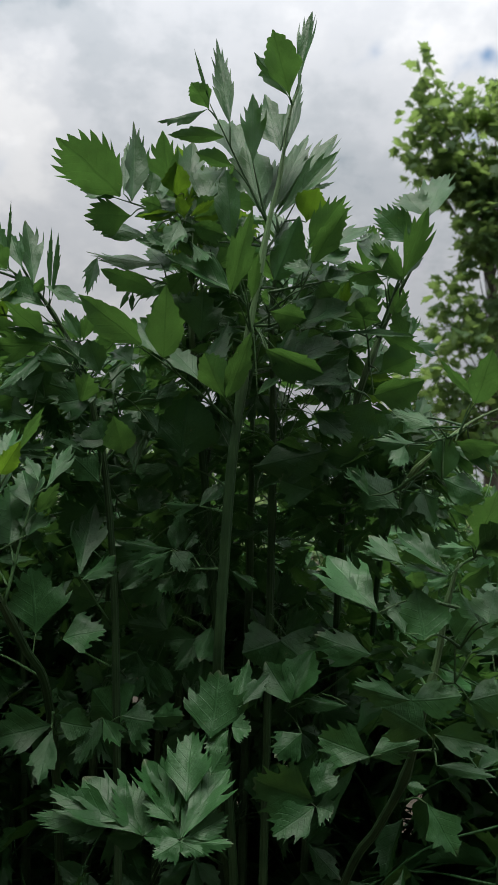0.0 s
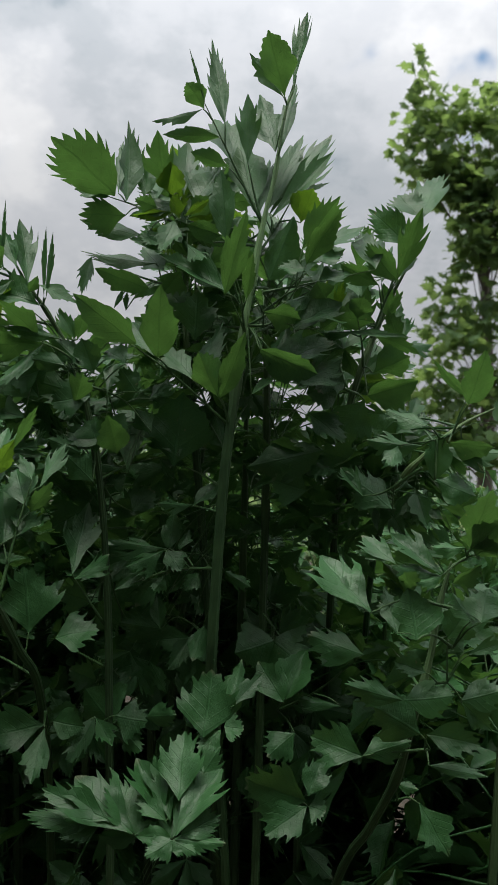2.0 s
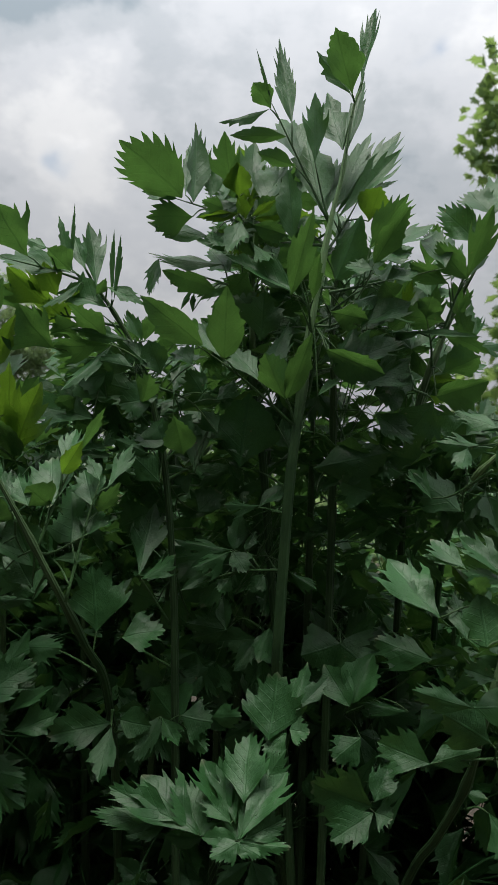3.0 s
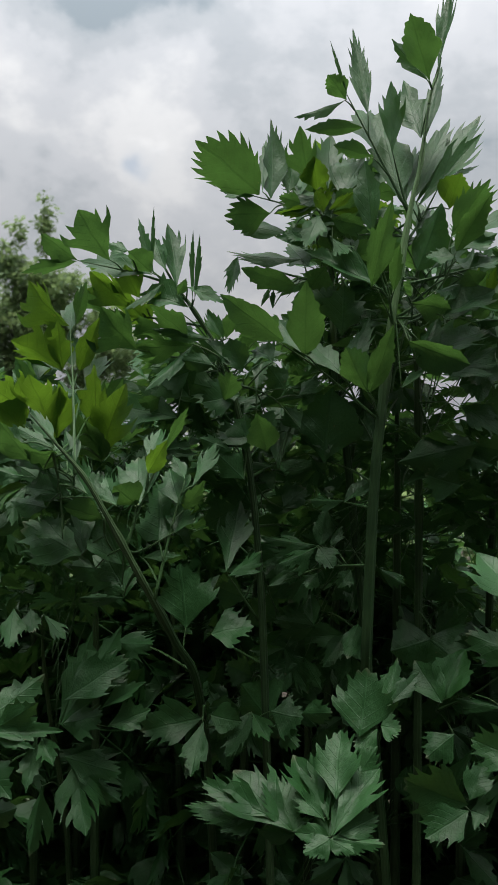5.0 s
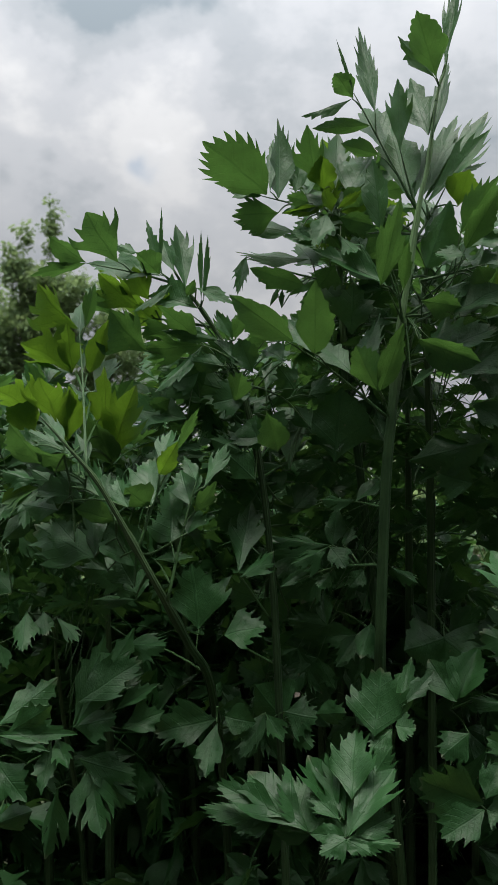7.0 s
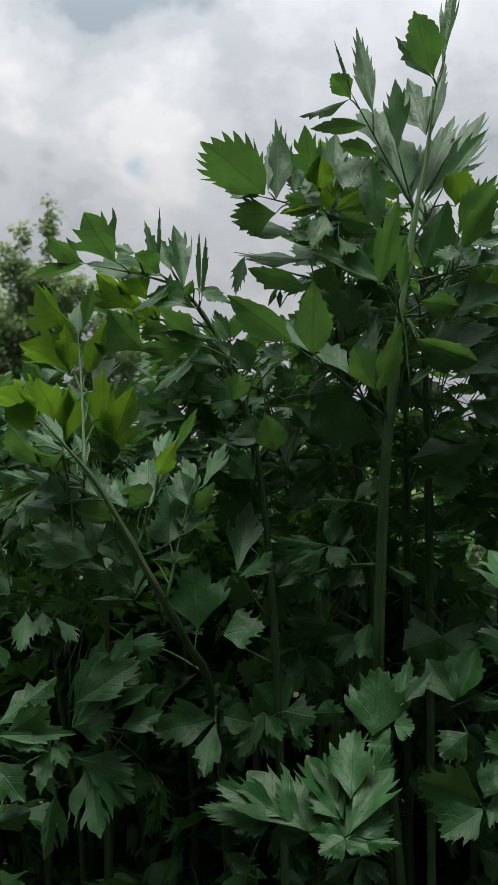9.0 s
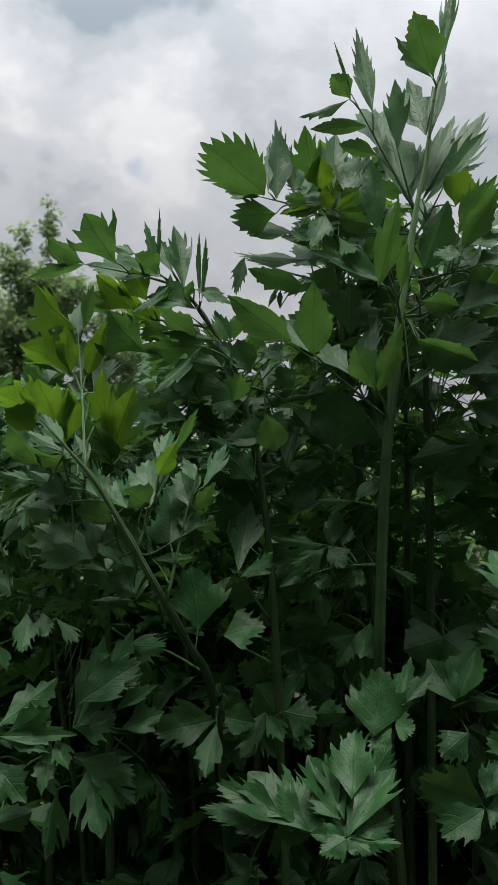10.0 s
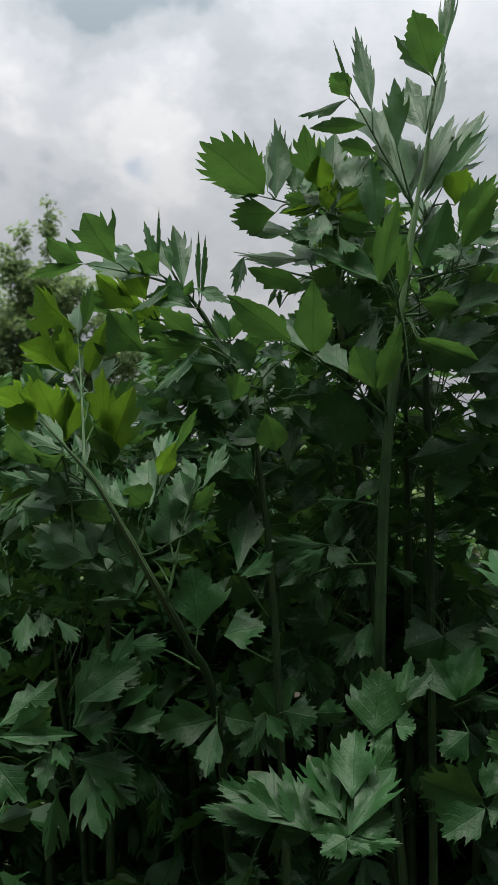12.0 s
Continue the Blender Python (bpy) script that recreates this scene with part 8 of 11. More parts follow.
l = leaf(p,0.0014, (-0.117,1.190,1.178), (-0.142,1.335,1.217), (-0.163,1.430,1.239))
leaflet(l, "b", (-0.159,1.422,1.237), (-0.229,1.419,1.224),0.030, (0.135,-0.825,-0.549))
leaflet(l, "b", (-0.164,1.423,1.240), (-0.190,1.410,1.258),0.017, (0.508,-0.857,0.086))
l = leaf(p,0.0014, (-0.119,1.189,1.207), (-0.130,1.259,1.234), (-0.136,1.281,1.241))
leaflet(l, "w", (-0.140,1.292,1.243), (-0.192,1.311,1.246),0.024, (-0.354,-0.935,0.003))
leaflet(l, "b", (-0.137,1.285,1.241), (-0.124,1.252,1.282),0.027, (0.213,-0.724,-0.656))
l = leaf(p,0.0014, (-0.117,1.190,1.178), (-0.105,1.330,1.203), (-0.083,1.422,1.211))
leaflet(l, "t", (-0.087,1.416,1.209), (-0.027,1.430,1.235),0.033, (-0.035,-0.853,0.521))
l = leaf(p,0.0014, (-0.102,1.200,1.043), (-0.091,1.282,1.047), (-0.074,1.315,1.039))
leaflet(l, "t", (-0.075,1.320,1.039), (-0.042,1.302,1.076),0.031, (0.228,-0.780,-0.583))
leaflet(l, "b", (-0.074,1.325,1.041), (-0.041,1.328,1.039),0.020, (0.058,-0.850,-0.523))
l = leaf(p,0.0014, (-0.119,1.188,1.213), (-0.124,1.330,1.248), (-0.122,1.423,1.265))
leaflet(l, "t", (-0.120,1.427,1.265), (-0.079,1.478,1.310),0.027, (0.347,-0.760,0.550))
leaflet(l, "t", (-0.124,1.417,1.262), (-0.103,1.386,1.294),0.024, (-0.139,-0.748,-0.649))
leaflet(l, "w", (-0.120,1.416,1.263), (-0.085,1.412,1.255),0.024, (-0.195,-0.899,-0.392))
leaflet(l, "w", (-0.120,1.433,1.268), (-0.085,1.431,1.294),0.024, (0.165,-0.932,-0.324))
l = leaf(p,0.0014, (-0.114,1.192,1.149), (-0.143,1.338,1.173), (-0.168,1.435,1.182))
leaflet(l, "w", (-0.168,1.440,1.182), (-0.213,1.439,1.172),0.026, (0.139,-0.825,-0.547))
l = leaf(p,0.0014, (-0.118,1.189,1.195), (-0.122,1.320,1.230), (-0.120,1.403,1.244))
leaflet(l, "l", (-0.121,1.392,1.243), (-0.070,1.413,1.236),0.028, (0.274,-0.820,-0.502))
leaflet(l, "b", (-0.116,1.391,1.245), (-0.152,1.403,1.224),0.022, (0.093,-0.786,-0.611))
leaflet(l, "l", (-0.119,1.408,1.245), (-0.124,1.394,1.200),0.034, (0.276,-0.929,0.247))
l = leaf(p,0.0014, (-0.111,1.196,1.102), (-0.105,1.270,1.110), (-0.093,1.295,1.104))
leaflet(l, "w", (-0.095,1.284,1.102), (-0.031,1.315,1.123),0.027, (0.290,-0.872,0.394))
l = leaf(p,0.0014, (-0.121,1.187,1.231), (-0.112,1.302,1.264), (-0.095,1.368,1.277))
leaflet(l, "w", (-0.096,1.359,1.272), (-0.076,1.335,1.324),0.028, (0.372,-0.774,-0.512))
leaflet(l, "b", (-0.094,1.375,1.278), (-0.059,1.354,1.267),0.022, (-0.293,-0.771,0.565))
leaflet(l, "t", (-0.094,1.369,1.280), (-0.051,1.354,1.295),0.021, (-0.015,-0.755,-0.655))
l = leaf(p,0.0014, (-0.120,1.188,1.219), (-0.105,1.321,1.263), (-0.082,1.406,1.288))
leaflet(l, "t", (-0.082,1.407,1.291), (-0.047,1.401,1.273),0.029, (0.113,-0.873,0.474))
leaflet(l, "t", (-0.083,1.411,1.290), (-0.100,1.404,1.266),0.016, (0.414,-0.910,0.001), True)
leaflet(l, "t", (-0.083,1.395,1.287), (-0.047,1.405,1.285),0.023, (0.136,-0.693,-0.708))
leaflet(l, "t", (-0.082,1.408,1.290), (-0.017,1.387,1.300),0.030, (-0.118,-0.675,-0.728))
l = leaf(p,0.0014, (-0.113,1.194,1.125), (-0.117,1.285,1.154), (-0.116,1.327,1.169))
leaflet(l, "t", (-0.113,1.323,1.168), (-0.074,1.307,1.196),0.029, (-0.240,-0.954,-0.179))
leaflet(l, "l", (-0.114,1.325,1.167), (-0.148,1.341,1.206),0.024, (-0.247,-0.955,0.162))
l = leaf(p,0.0014, (-0.123,1.182,1.314), (-0.101,1.274,1.355), (-0.071,1.317,1.373))
leaflet(l, "b", (-0.072,1.321,1.377), (-0.034,1.334,1.375),0.027, (0.320,-0.908,0.270))
leaflet(l, "w", (-0.069,1.320,1.373), (-0.047,1.318,1.345),0.027, (-0.324,-0.922,-0.214), True)
l = leaf(p,0.0014, (-0.123,1.182,1.314), (-0.145,1.307,1.356), (-0.163,1.385,1.373))
leaflet(l, "b", (-0.164,1.382,1.375), (-0.204,1.380,1.360),0.023, (-0.023,-0.971,0.238))
leaflet(l, "w", (-0.166,1.388,1.376), (-0.221,1.397,1.380),0.042, (-0.067,-0.743,0.666))
l = leaf(p,0.0014, (-0.115,1.192,1.154), (-0.153,1.265,1.190), (-0.189,1.288,1.209))
leaflet(l, "l", (-0.189,1.287,1.211), (-0.190,1.289,1.185),0.020, (0.424,-0.903,-0.070))
leaflet(l, "t", (-0.188,1.289,1.211), (-0.182,1.308,1.190),0.016, (-0.008,-0.742,-0.671))
leaflet(l, "e", (-0.190,1.276,1.209), (-0.159,1.282,1.194),0.016, (0.065,-0.953,-0.297))
l = leaf(p,0.0014, (-0.123,1.182,1.300), (-0.109,1.267,1.343), (-0.088,1.301,1.363))
leaflet(l, "l", (-0.090,1.303,1.368), (-0.050,1.311,1.343),0.029, (-0.208,-0.796,-0.568))
leaflet(l, "l", (-0.088,1.305,1.362), (-0.120,1.301,1.342),0.028, (0.358,-0.842,-0.403), True)
l = leaf(p,0.0014, (-0.111,1.196,1.102), (-0.133,1.284,1.108), (-0.149,1.324,1.101))
leaflet(l, "w", (-0.150,1.318,1.098), (-0.172,1.353,1.160),0.028, (0.074,-0.851,0.519))
l = leaf(p,0.0014, (-0.113,1.194,1.125), (-0.100,1.311,1.142), (-0.079,1.377,1.142))
leaflet(l, "l", (-0.078,1.366,1.144), (-0.059,1.329,1.198),0.025, (0.029,-0.826,-0.563))
l = leaf(p,0.0014, (-0.115,1.192,1.154), (-0.092,1.265,1.189), (-0.063,1.289,1.208))
leaflet(l, "t", (-0.058,1.280,1.203), (-0.077,1.308,1.269),0.030, (0.166,-0.890,0.425))
leaflet(l, "w", (-0.060,1.276,1.207), (-0.051,1.288,1.267),0.029, (0.037,-0.985,0.167))
l = leaf(p,0.0014, (-0.119,1.189,1.207), (-0.127,1.261,1.259), (-0.129,1.287,1.292))
leaflet(l, "w", (-0.127,1.284,1.293), (-0.151,1.299,1.345),0.025, (-0.375,-0.922,0.101))
leaflet(l, "w", (-0.126,1.290,1.291), (-0.103,1.270,1.312),0.017, (-0.133,-0.804,-0.579))
leaflet(l, "t", (-0.127,1.285,1.295), (-0.127,1.311,1.334),0.015, (-0.028,-0.841,0.540))
l = leaf(p,0.0014, (-0.117,1.190,1.178), (-0.092,1.299,1.203), (-0.059,1.359,1.212))
leaflet(l, "e", (-0.056,1.362,1.215), (-0.030,1.353,1.241),0.021, (-0.090,-0.966,-0.243))
leaflet(l, "t", (-0.057,1.361,1.214), (-0.019,1.360,1.207),0.021, (-0.129,-0.777,-0.616))
l = leaf(p,0.0014, (-0.117,1.190,1.178), (-0.124,1.338,1.229), (-0.126,1.436,1.263))
leaflet(l, "t", (-0.128,1.442,1.265), (-0.082,1.451,1.232),0.043, (0.456,-0.783,0.424))
leaflet(l, "t", (-0.123,1.430,1.263), (-0.071,1.445,1.261),0.034, (0.290,-0.888,0.358))
leaflet(l, "e", (-0.123,1.428,1.260), (-0.145,1.396,1.225),0.027, (0.079,-0.770,0.633))
l = leaf(p,0.0014, (-0.111,1.196,1.102), (-0.106,1.319,1.132), (-0.096,1.393,1.149))
leaflet(l, "w", (-0.099,1.400,1.147), (-0.137,1.394,1.178),0.037, (0.481,-0.761,0.435))
leaflet(l, "t", (-0.095,1.383,1.151), (-0.088,1.354,1.196),0.030, (0.354,-0.766,-0.536))
l = leaf(p,0.0014, (-0.123,1.182,1.300), (-0.139,1.282,1.337), (-0.149,1.333,1.351))
leaflet(l, "w", (-0.147,1.326,1.352), (-0.173,1.337,1.381),0.015, (-0.090,-0.963,0.255))
leaflet(l, "t", (-0.149,1.323,1.345), (-0.213,1.331,1.345),0.047, (-0.107,-0.889,0.444))
leaflet(l, "b", (-0.148,1.338,1.350), (-0.165,1.392,1.432),0.029, (0.085,-0.822,0.564))
l = leaf(p,0.0014, (-0.102,1.200,1.043), (-0.123,1.287,1.059), (-0.141,1.324,1.066))
leaflet(l, "w", (-0.145,1.333,1.062), (-0.128,1.349,1.046),0.017, (0.370,-0.817,-0.443))
leaflet(l, "l", (-0.140,1.312,1.062), (-0.196,1.305,1.070),0.034, (0.171,-0.698,0.695))
leaflet(l, "t", (-0.145,1.336,1.063), (-0.172,1.330,1.029),0.033, (0.370,-0.917,-0.150))
l = leaf(p,0.0014, (-0.095,1.202,1.005), (-0.082,1.316,1.033), (-0.063,1.380,1.055))
leaflet(l, "w", (-0.060,1.376,1.056), (-0.052,1.377,1.031),0.019, (-0.168,-0.980,-0.109))
l = leaf(p,0.0014, (-0.122,1.185,1.265), (-0.125,1.288,1.319), (-0.123,1.342,1.355))
leaflet(l, "w", (-0.125,1.336,1.355), (-0.172,1.314,1.328),0.027, (0.426,-0.904,-0.030))
leaflet(l, "l", (-0.122,1.338,1.351), (-0.104,1.350,1.332),0.021, (-0.269,-0.664,-0.697))
l = leaf(p,0.0014, (-0.113,1.194,1.125), (-0.123,1.261,1.153), (-0.127,1.279,1.168))
leaflet(l, "t", (-0.124,1.275,1.168), (-0.114,1.311,1.138),0.027, (0.433,-0.656,-0.618))
leaflet(l, "b", (-0.126,1.278,1.168), (-0.157,1.280,1.147),0.026, (0.166,-0.933,-0.318))
leaflet(l, "l", (-0.127,1.270,1.169), (-0.076,1.298,1.166),0.022, (0.377,-0.726,-0.575))
leaflet(l, "w", (-0.129,1.279,1.169), (-0.172,1.268,1.162),0.022, (0.177,-0.925,0.337))
l = leaf(p,0.0014, (-0.111,1.196,1.096), (-0.095,1.344,1.145), (-0.071,1.443,1.185))
leaflet(l, "t", (-0.073,1.442,1.185), (-0.029,1.414,1.204),0.025, (-0.490,-0.861,-0.137))
leaflet(l, "e", (-0.069,1.440,1.185), (-0.034,1.438,1.197),0.018, (0.085,-0.913,-0.399))
l = leaf(p,0.0014, (-0.108,1.197,1.081), (-0.122,1.327,1.104), (-0.133,1.408,1.115))
leaflet(l, "l", (-0.134,1.413,1.114), (-0.170,1.423,1.113),0.020, (-0.280,-0.944,0.174))
leaflet(l, "l", (-0.134,1.410,1.117), (-0.114,1.401,1.093),0.021, (0.348,-0.761,0.548))
leaflet(l, "e", (-0.136,1.414,1.114), (-0.137,1.389,1.080),0.030, (0.019,-0.801,0.599))
leaflet(l, "e", (-0.130,1.414,1.116), (-0.149,1.396,1.076),0.034, (0.412,-0.885,0.215))
l = leaf(p,0.0014, (-0.122,1.185,1.258), (-0.085,1.320,1.290), (-0.033,1.406,1.300))
leaflet(l, "l", (-0.032,1.400,1.301), (0.030,1.467,1.351),0.044, (0.342,-0.748,0.569))
leaflet(l, "b", (-0.034,1.412,1.299), (-0.019,1.438,1.269),0.030, (0.222,-0.787,-0.575))
l = leaf(p,0.0014, (-0.116,1.191,1.172), (-0.100,1.289,1.198), (-0.077,1.338,1.207))
leaflet(l, "e", (-0.077,1.334,1.204), (-0.042,1.364,1.242),0.027, (-0.096,-0.728,0.679))
leaflet(l, "t", (-0.074,1.345,1.206), (-0.090,1.334,1.182),0.021, (0.064,-0.920,0.387))
leaflet(l, "t", (-0.078,1.328,1.203), (-0.040,1.353,1.243),0.032, (0.042,-0.866,0.499))
leaflet(l, "l", (-0.079,1.341,1.207), (-0.024,1.317,1.217),0.021, (-0.379,-0.921,-0.091))
l = leaf(p,0.0014, (-0.125,1.180,1.336), (-0.091,1.302,1.379), (-0.045,1.375,1.396))
leaflet(l, "w", (-0.045,1.385,1.402), (-0.006,1.394,1.380),0.024, (-0.122,-0.842,-0.525))
leaflet(l, "w", (-0.045,1.366,1.396), (-0.007,1.398,1.368),0.030, (0.026,-0.677,-0.735))
l = leaf(p,0.0014, (-0.104,1.199,1.058), (-0.128,1.315,1.067), (-0.148,1.383,1.063))
leaflet(l, "e", (-0.149,1.388,1.063), (-0.208,1.355,1.060),0.024, (0.468,-0.809,-0.354))
leaflet(l, "t", (-0.145,1.380,1.061), (-0.145,1.388,1.035),0.020, (0.294,-0.910,-0.293))
leaflet(l, "b", (-0.144,1.370,1.060), (-0.190,1.380,1.061),0.024, (-0.193,-0.975,0.106))

p = right_inner
l = leaf(p,0.0014, (-0.014,1.177,1.127), (-0.001,1.250,1.162), (0.014,1.275,1.182))
leaflet(l, "w", (0.016,1.280,1.182), (-0.016,1.279,1.159),0.027, (-0.124,-0.967,0.223))
leaflet(l, "w", (0.012,1.284,1.184), (-0.017,1.267,1.163),0.021, (-0.042,-0.741,0.670))
l = leaf(p,0.0014, (-0.016,1.175,1.168), (-0.034,1.307,1.199), (-0.054,1.392,1.214))
leaflet(l, "w", (-0.053,1.386,1.212), (-0.095,1.375,1.218),0.020, (0.093,-0.721,-0.687))
leaflet(l, "t", (-0.052,1.397,1.217), (-0.101,1.390,1.210),0.027, (0.180,-0.897,-0.403))
l = leaf(p,0.0014, (-0.010,1.186,0.989), (0.042,1.279,1.002), (0.097,1.323,1.005))
leaflet(l, "t", (0.095,1.324,1.003), (0.128,1.331,1.068),0.026, (-0.017,-0.992,0.126))
leaflet(l, "b", (0.097,1.328,1.008), (0.143,1.337,1.070),0.043, (0.231,-0.973,-0.030), True)
l = leaf(p,0.0014, (-0.010,1.187,0.977), (-0.021,1.304,0.987), (-0.033,1.373,0.988))
leaflet(l, "t", (-0.034,1.381,0.990), (-0.083,1.404,0.963),0.026, (-0.238,-0.914,-0.328))
l = leaf(p,0.0014, (-0.015,1.169,1.250), (-0.007,1.302,1.305), (0.003,1.387,1.341))
leaflet(l, "w", (0.005,1.377,1.341), (-0.036,1.380,1.318),0.019, (0.058,-0.979,-0.195))
l = leaf(p,0.0014, (-0.019,1.172,1.208), (-0.023,1.241,1.245), (-0.026,1.261,1.263))
leaflet(l, "t", (-0.024,1.261,1.266), (0.020,1.283,1.309),0.034, (0.146,-0.936,0.320))
leaflet(l, "b", (-0.026,1.254,1.261), (-0.060,1.292,1.316),0.022, (-0.012,-0.832,0.555))
l = leaf(p,0.0014, (-0.013,1.178,1.119), (-0.052,1.267,1.153), (-0.092,1.308,1.174))
leaflet(l, "l", (-0.091,1.317,1.174), (-0.115,1.285,1.150),0.024, (0.318,-0.716,0.621))
leaflet(l, "l", (-0.095,1.299,1.174), (-0.117,1.310,1.157),0.017, (-0.071,-0.882,-0.466))
l = leaf(p,0.0014, (-0.013,1.178,1.119), (-0.028,1.278,1.160), (-0.044,1.330,1.187))
leaflet(l, "w", (-0.045,1.326,1.187), (-0.030,1.341,1.167),0.017, (0.071,-0.829,-0.555))
leaflet(l, "e", (-0.046,1.341,1.187), (-0.036,1.323,1.160),0.024, (0.424,-0.684,0.594))
leaflet(l, "w", (-0.044,1.322,1.183), (-0.054,1.315,1.164),0.016, (0.447,-0.893,0.048))
l = leaf(p,0.0014, (-0.011,1.184,1.019), (-0.026,1.265,1.029), (-0.042,1.297,1.030))
leaflet(l, "w", (-0.040,1.306,1.027), (-0.007,1.262,0.991),0.037, (-0.083,-0.659,0.747))
leaflet(l, "w", (-0.040,1.289,1.029), (-0.097,1.273,1.051),0.032, (0.214,-0.971,-0.109))
l = leaf(p,0.0014, (-0.011,1.182,1.056), (0.012,1.289,1.062), (0.039,1.346,1.056))
leaflet(l, "t", (0.038,1.350,1.058), (0.067,1.338,1.037),0.021, (0.011,-0.839,0.543))
l = leaf(p,0.0014, (-0.016,1.175,1.160), (0.022,1.252,1.190), (0.063,1.281,1.204))
leaflet(l, "w", (0.061,1.281,1.206), (0.058,1.305,1.176),0.022, (-0.341,-0.746,-0.571))
leaflet(l, "b", (0.064,1.271,1.204), (0.070,1.264,1.166),0.027, (0.221,-0.954,0.203))
leaflet(l, "l", (0.063,1.271,1.206), (0.067,1.244,1.171),0.020, (-0.062,-0.782,0.621))
l = leaf(p,0.0014, (-0.017,1.171,1.231), (0.018,1.246,1.265), (0.056,1.273,1.279))
leaflet(l, "w", (0.054,1.283,1.281), (0.089,1.285,1.277),0.019, (0.062,-0.996,0.068))
leaflet(l, "t", (0.056,1.281,1.282), (0.071,1.273,1.244),0.031, (0.342,-0.883,0.320))

p = left_lean
l = leaf(p,0.0014, (-0.208,1.096,1.039), (-0.230,1.221,1.072), (-0.241,1.300,1.097))
leaflet(l, "w", (-0.241,1.293,1.098), (-0.228,1.283,1.151),0.030, (0.462,-0.846,-0.267))
leaflet(l, "b", (-0.239,1.299,1.099), (-0.210,1.330,1.123),0.020, (0.494,-0.768,0.408))
leaflet(l, "t", (-0.240,1.308,1.099), (-0.219,1.330,1.129),0.019, (0.346,-0.857,0.383))
l = leaf(p,0.0014, (-0.243,1.088,1.148), (-0.279,1.194,1.168), (-0.303,1.254,1.172))
leaflet(l, "w", (-0.305,1.253,1.172), (-0.331,1.239,1.191),0.016, (0.218,-0.912,-0.348))
l = leaf(p,0.0014, (-0.226,1.091,1.110), (-0.285,1.234,1.127), (-0.339,1.335,1.129))
leaflet(l, "t", (-0.338,1.331,1.129), (-0.395,1.325,1.121),0.034, (0.086,-0.968,0.234))
leaflet(l, "t", (-0.341,1.344,1.132), (-0.360,1.359,1.107),0.020, (-0.196,-0.908,-0.369))
leaflet(l, "e", (-0.343,1.337,1.129), (-0.374,1.315,1.152),0.026, (0.550,-0.834,-0.046))
leaflet(l, "e", (-0.339,1.345,1.132), (-0.343,1.328,1.171),0.023, (0.402,-0.851,-0.339))
l = leaf(p,0.0014, (-0.241,1.088,1.145), (-0.307,1.201,1.169), (-0.367,1.270,1.176))
leaflet(l, "b", (-0.362,1.261,1.173), (-0.400,1.232,1.173),0.025, (0.624,-0.778,0.068))
leaflet(l, "w", (-0.368,1.269,1.176), (-0.394,1.241,1.142),0.036, (0.132,-0.815,0.564))
l = leaf(p,0.0014, (-0.208,1.096,1.039), (-0.216,1.182,1.046), (-0.215,1.223,1.041))
leaflet(l, "t", (-0.212,1.213,1.044), (-0.182,1.228,1.073),0.021, (0.241,-0.942,0.232))
leaflet(l, "e", (-0.214,1.227,1.039), (-0.178,1.226,1.040),0.024, (-0.050,-0.849,0.525))
leaflet(l, "b", (-0.214,1.214,1.038), (-0.183,1.222,1.047),0.013, (0.236,-0.969,-0.069))
l = leaf(p,0.0014, (-0.225,1.091,1.107), (-0.225,1.236,1.131), (-0.208,1.339,1.143))
leaflet(l, "t", (-0.207,1.344,1.146), (-0.191,1.376,1.194),0.025, (0.238,-0.842,0.484))
leaflet(l, "l", (-0.207,1.329,1.142), (-0.164,1.341,1.163),0.020, (0.291,-0.952,-0.097))
leaflet(l, "w", (-0.208,1.334,1.140), (-0.167,1.341,1.115),0.036, (0.477,-0.633,0.610))
l = leaf(p,0.0014, (-0.220,1.092,1.091), (-0.241,1.214,1.121), (-0.252,1.292,1.140))
leaflet(l, "t", (-0.254,1.299,1.141), (-0.295,1.284,1.125),0.030, (0.396,-0.899,-0.189))
leaflet(l, "w", (-0.256,1.300,1.144), (-0.282,1.282,1.116),0.027, (0.107,-0.879,0.464))
leaflet(l, "t", (-0.249,1.281,1.140), (-0.291,1.290,1.110),0.030, (0.276,-0.737,-0.617))
l = leaf(p,0.0014, (-0.199,1.099,0.998), (-0.178,1.164,1.018), (-0.145,1.185,1.030))
leaflet(l, "b", (-0.146,1.183,1.030), (-0.104,1.180,1.021),0.016, (-0.040,-0.994,0.104))
leaflet(l, "t", (-0.146,1.194,1.029), (-0.118,1.192,1.023),0.020, (0.147,-0.683,0.716))
leaflet(l, "t", (-0.143,1.180,1.028), (-0.123,1.182,1.004),0.019, (0.333,-0.917,0.218))
l = leaf(p,0.0014, (-0.222,1.092,1.097), (-0.295,1.226,1.115), (-0.365,1.315,1.118))
leaflet(l, "b", (-0.362,1.314,1.115), (-0.429,1.335,1.099),0.025, (-0.272,-0.958,-0.095))
leaflet(l, "e", (-0.367,1.318,1.120), (-0.416,1.315,1.145),0.033, (0.393,-0.612,0.687))
leaflet(l, "b", (-0.365,1.314,1.117), (-0.406,1.278,1.150),0.039, (0.098,-0.734,-0.672))
l = leaf(p,0.0014, (-0.222,1.092,1.097), (-0.242,1.168,1.111), (-0.253,1.200,1.114))
leaflet(l, "t", (-0.255,1.202,1.111), (-0.287,1.208,1.137),0.020, (0.106,-0.914,0.392))
leaflet(l, "w", (-0.253,1.198,1.111), (-0.271,1.184,1.136),0.017, (0.062,-0.882,-0.468))
l = leaf(p,0.0014, (-0.199,1.099,0.998), (-0.205,1.209,1.014), (-0.199,1.275,1.022))
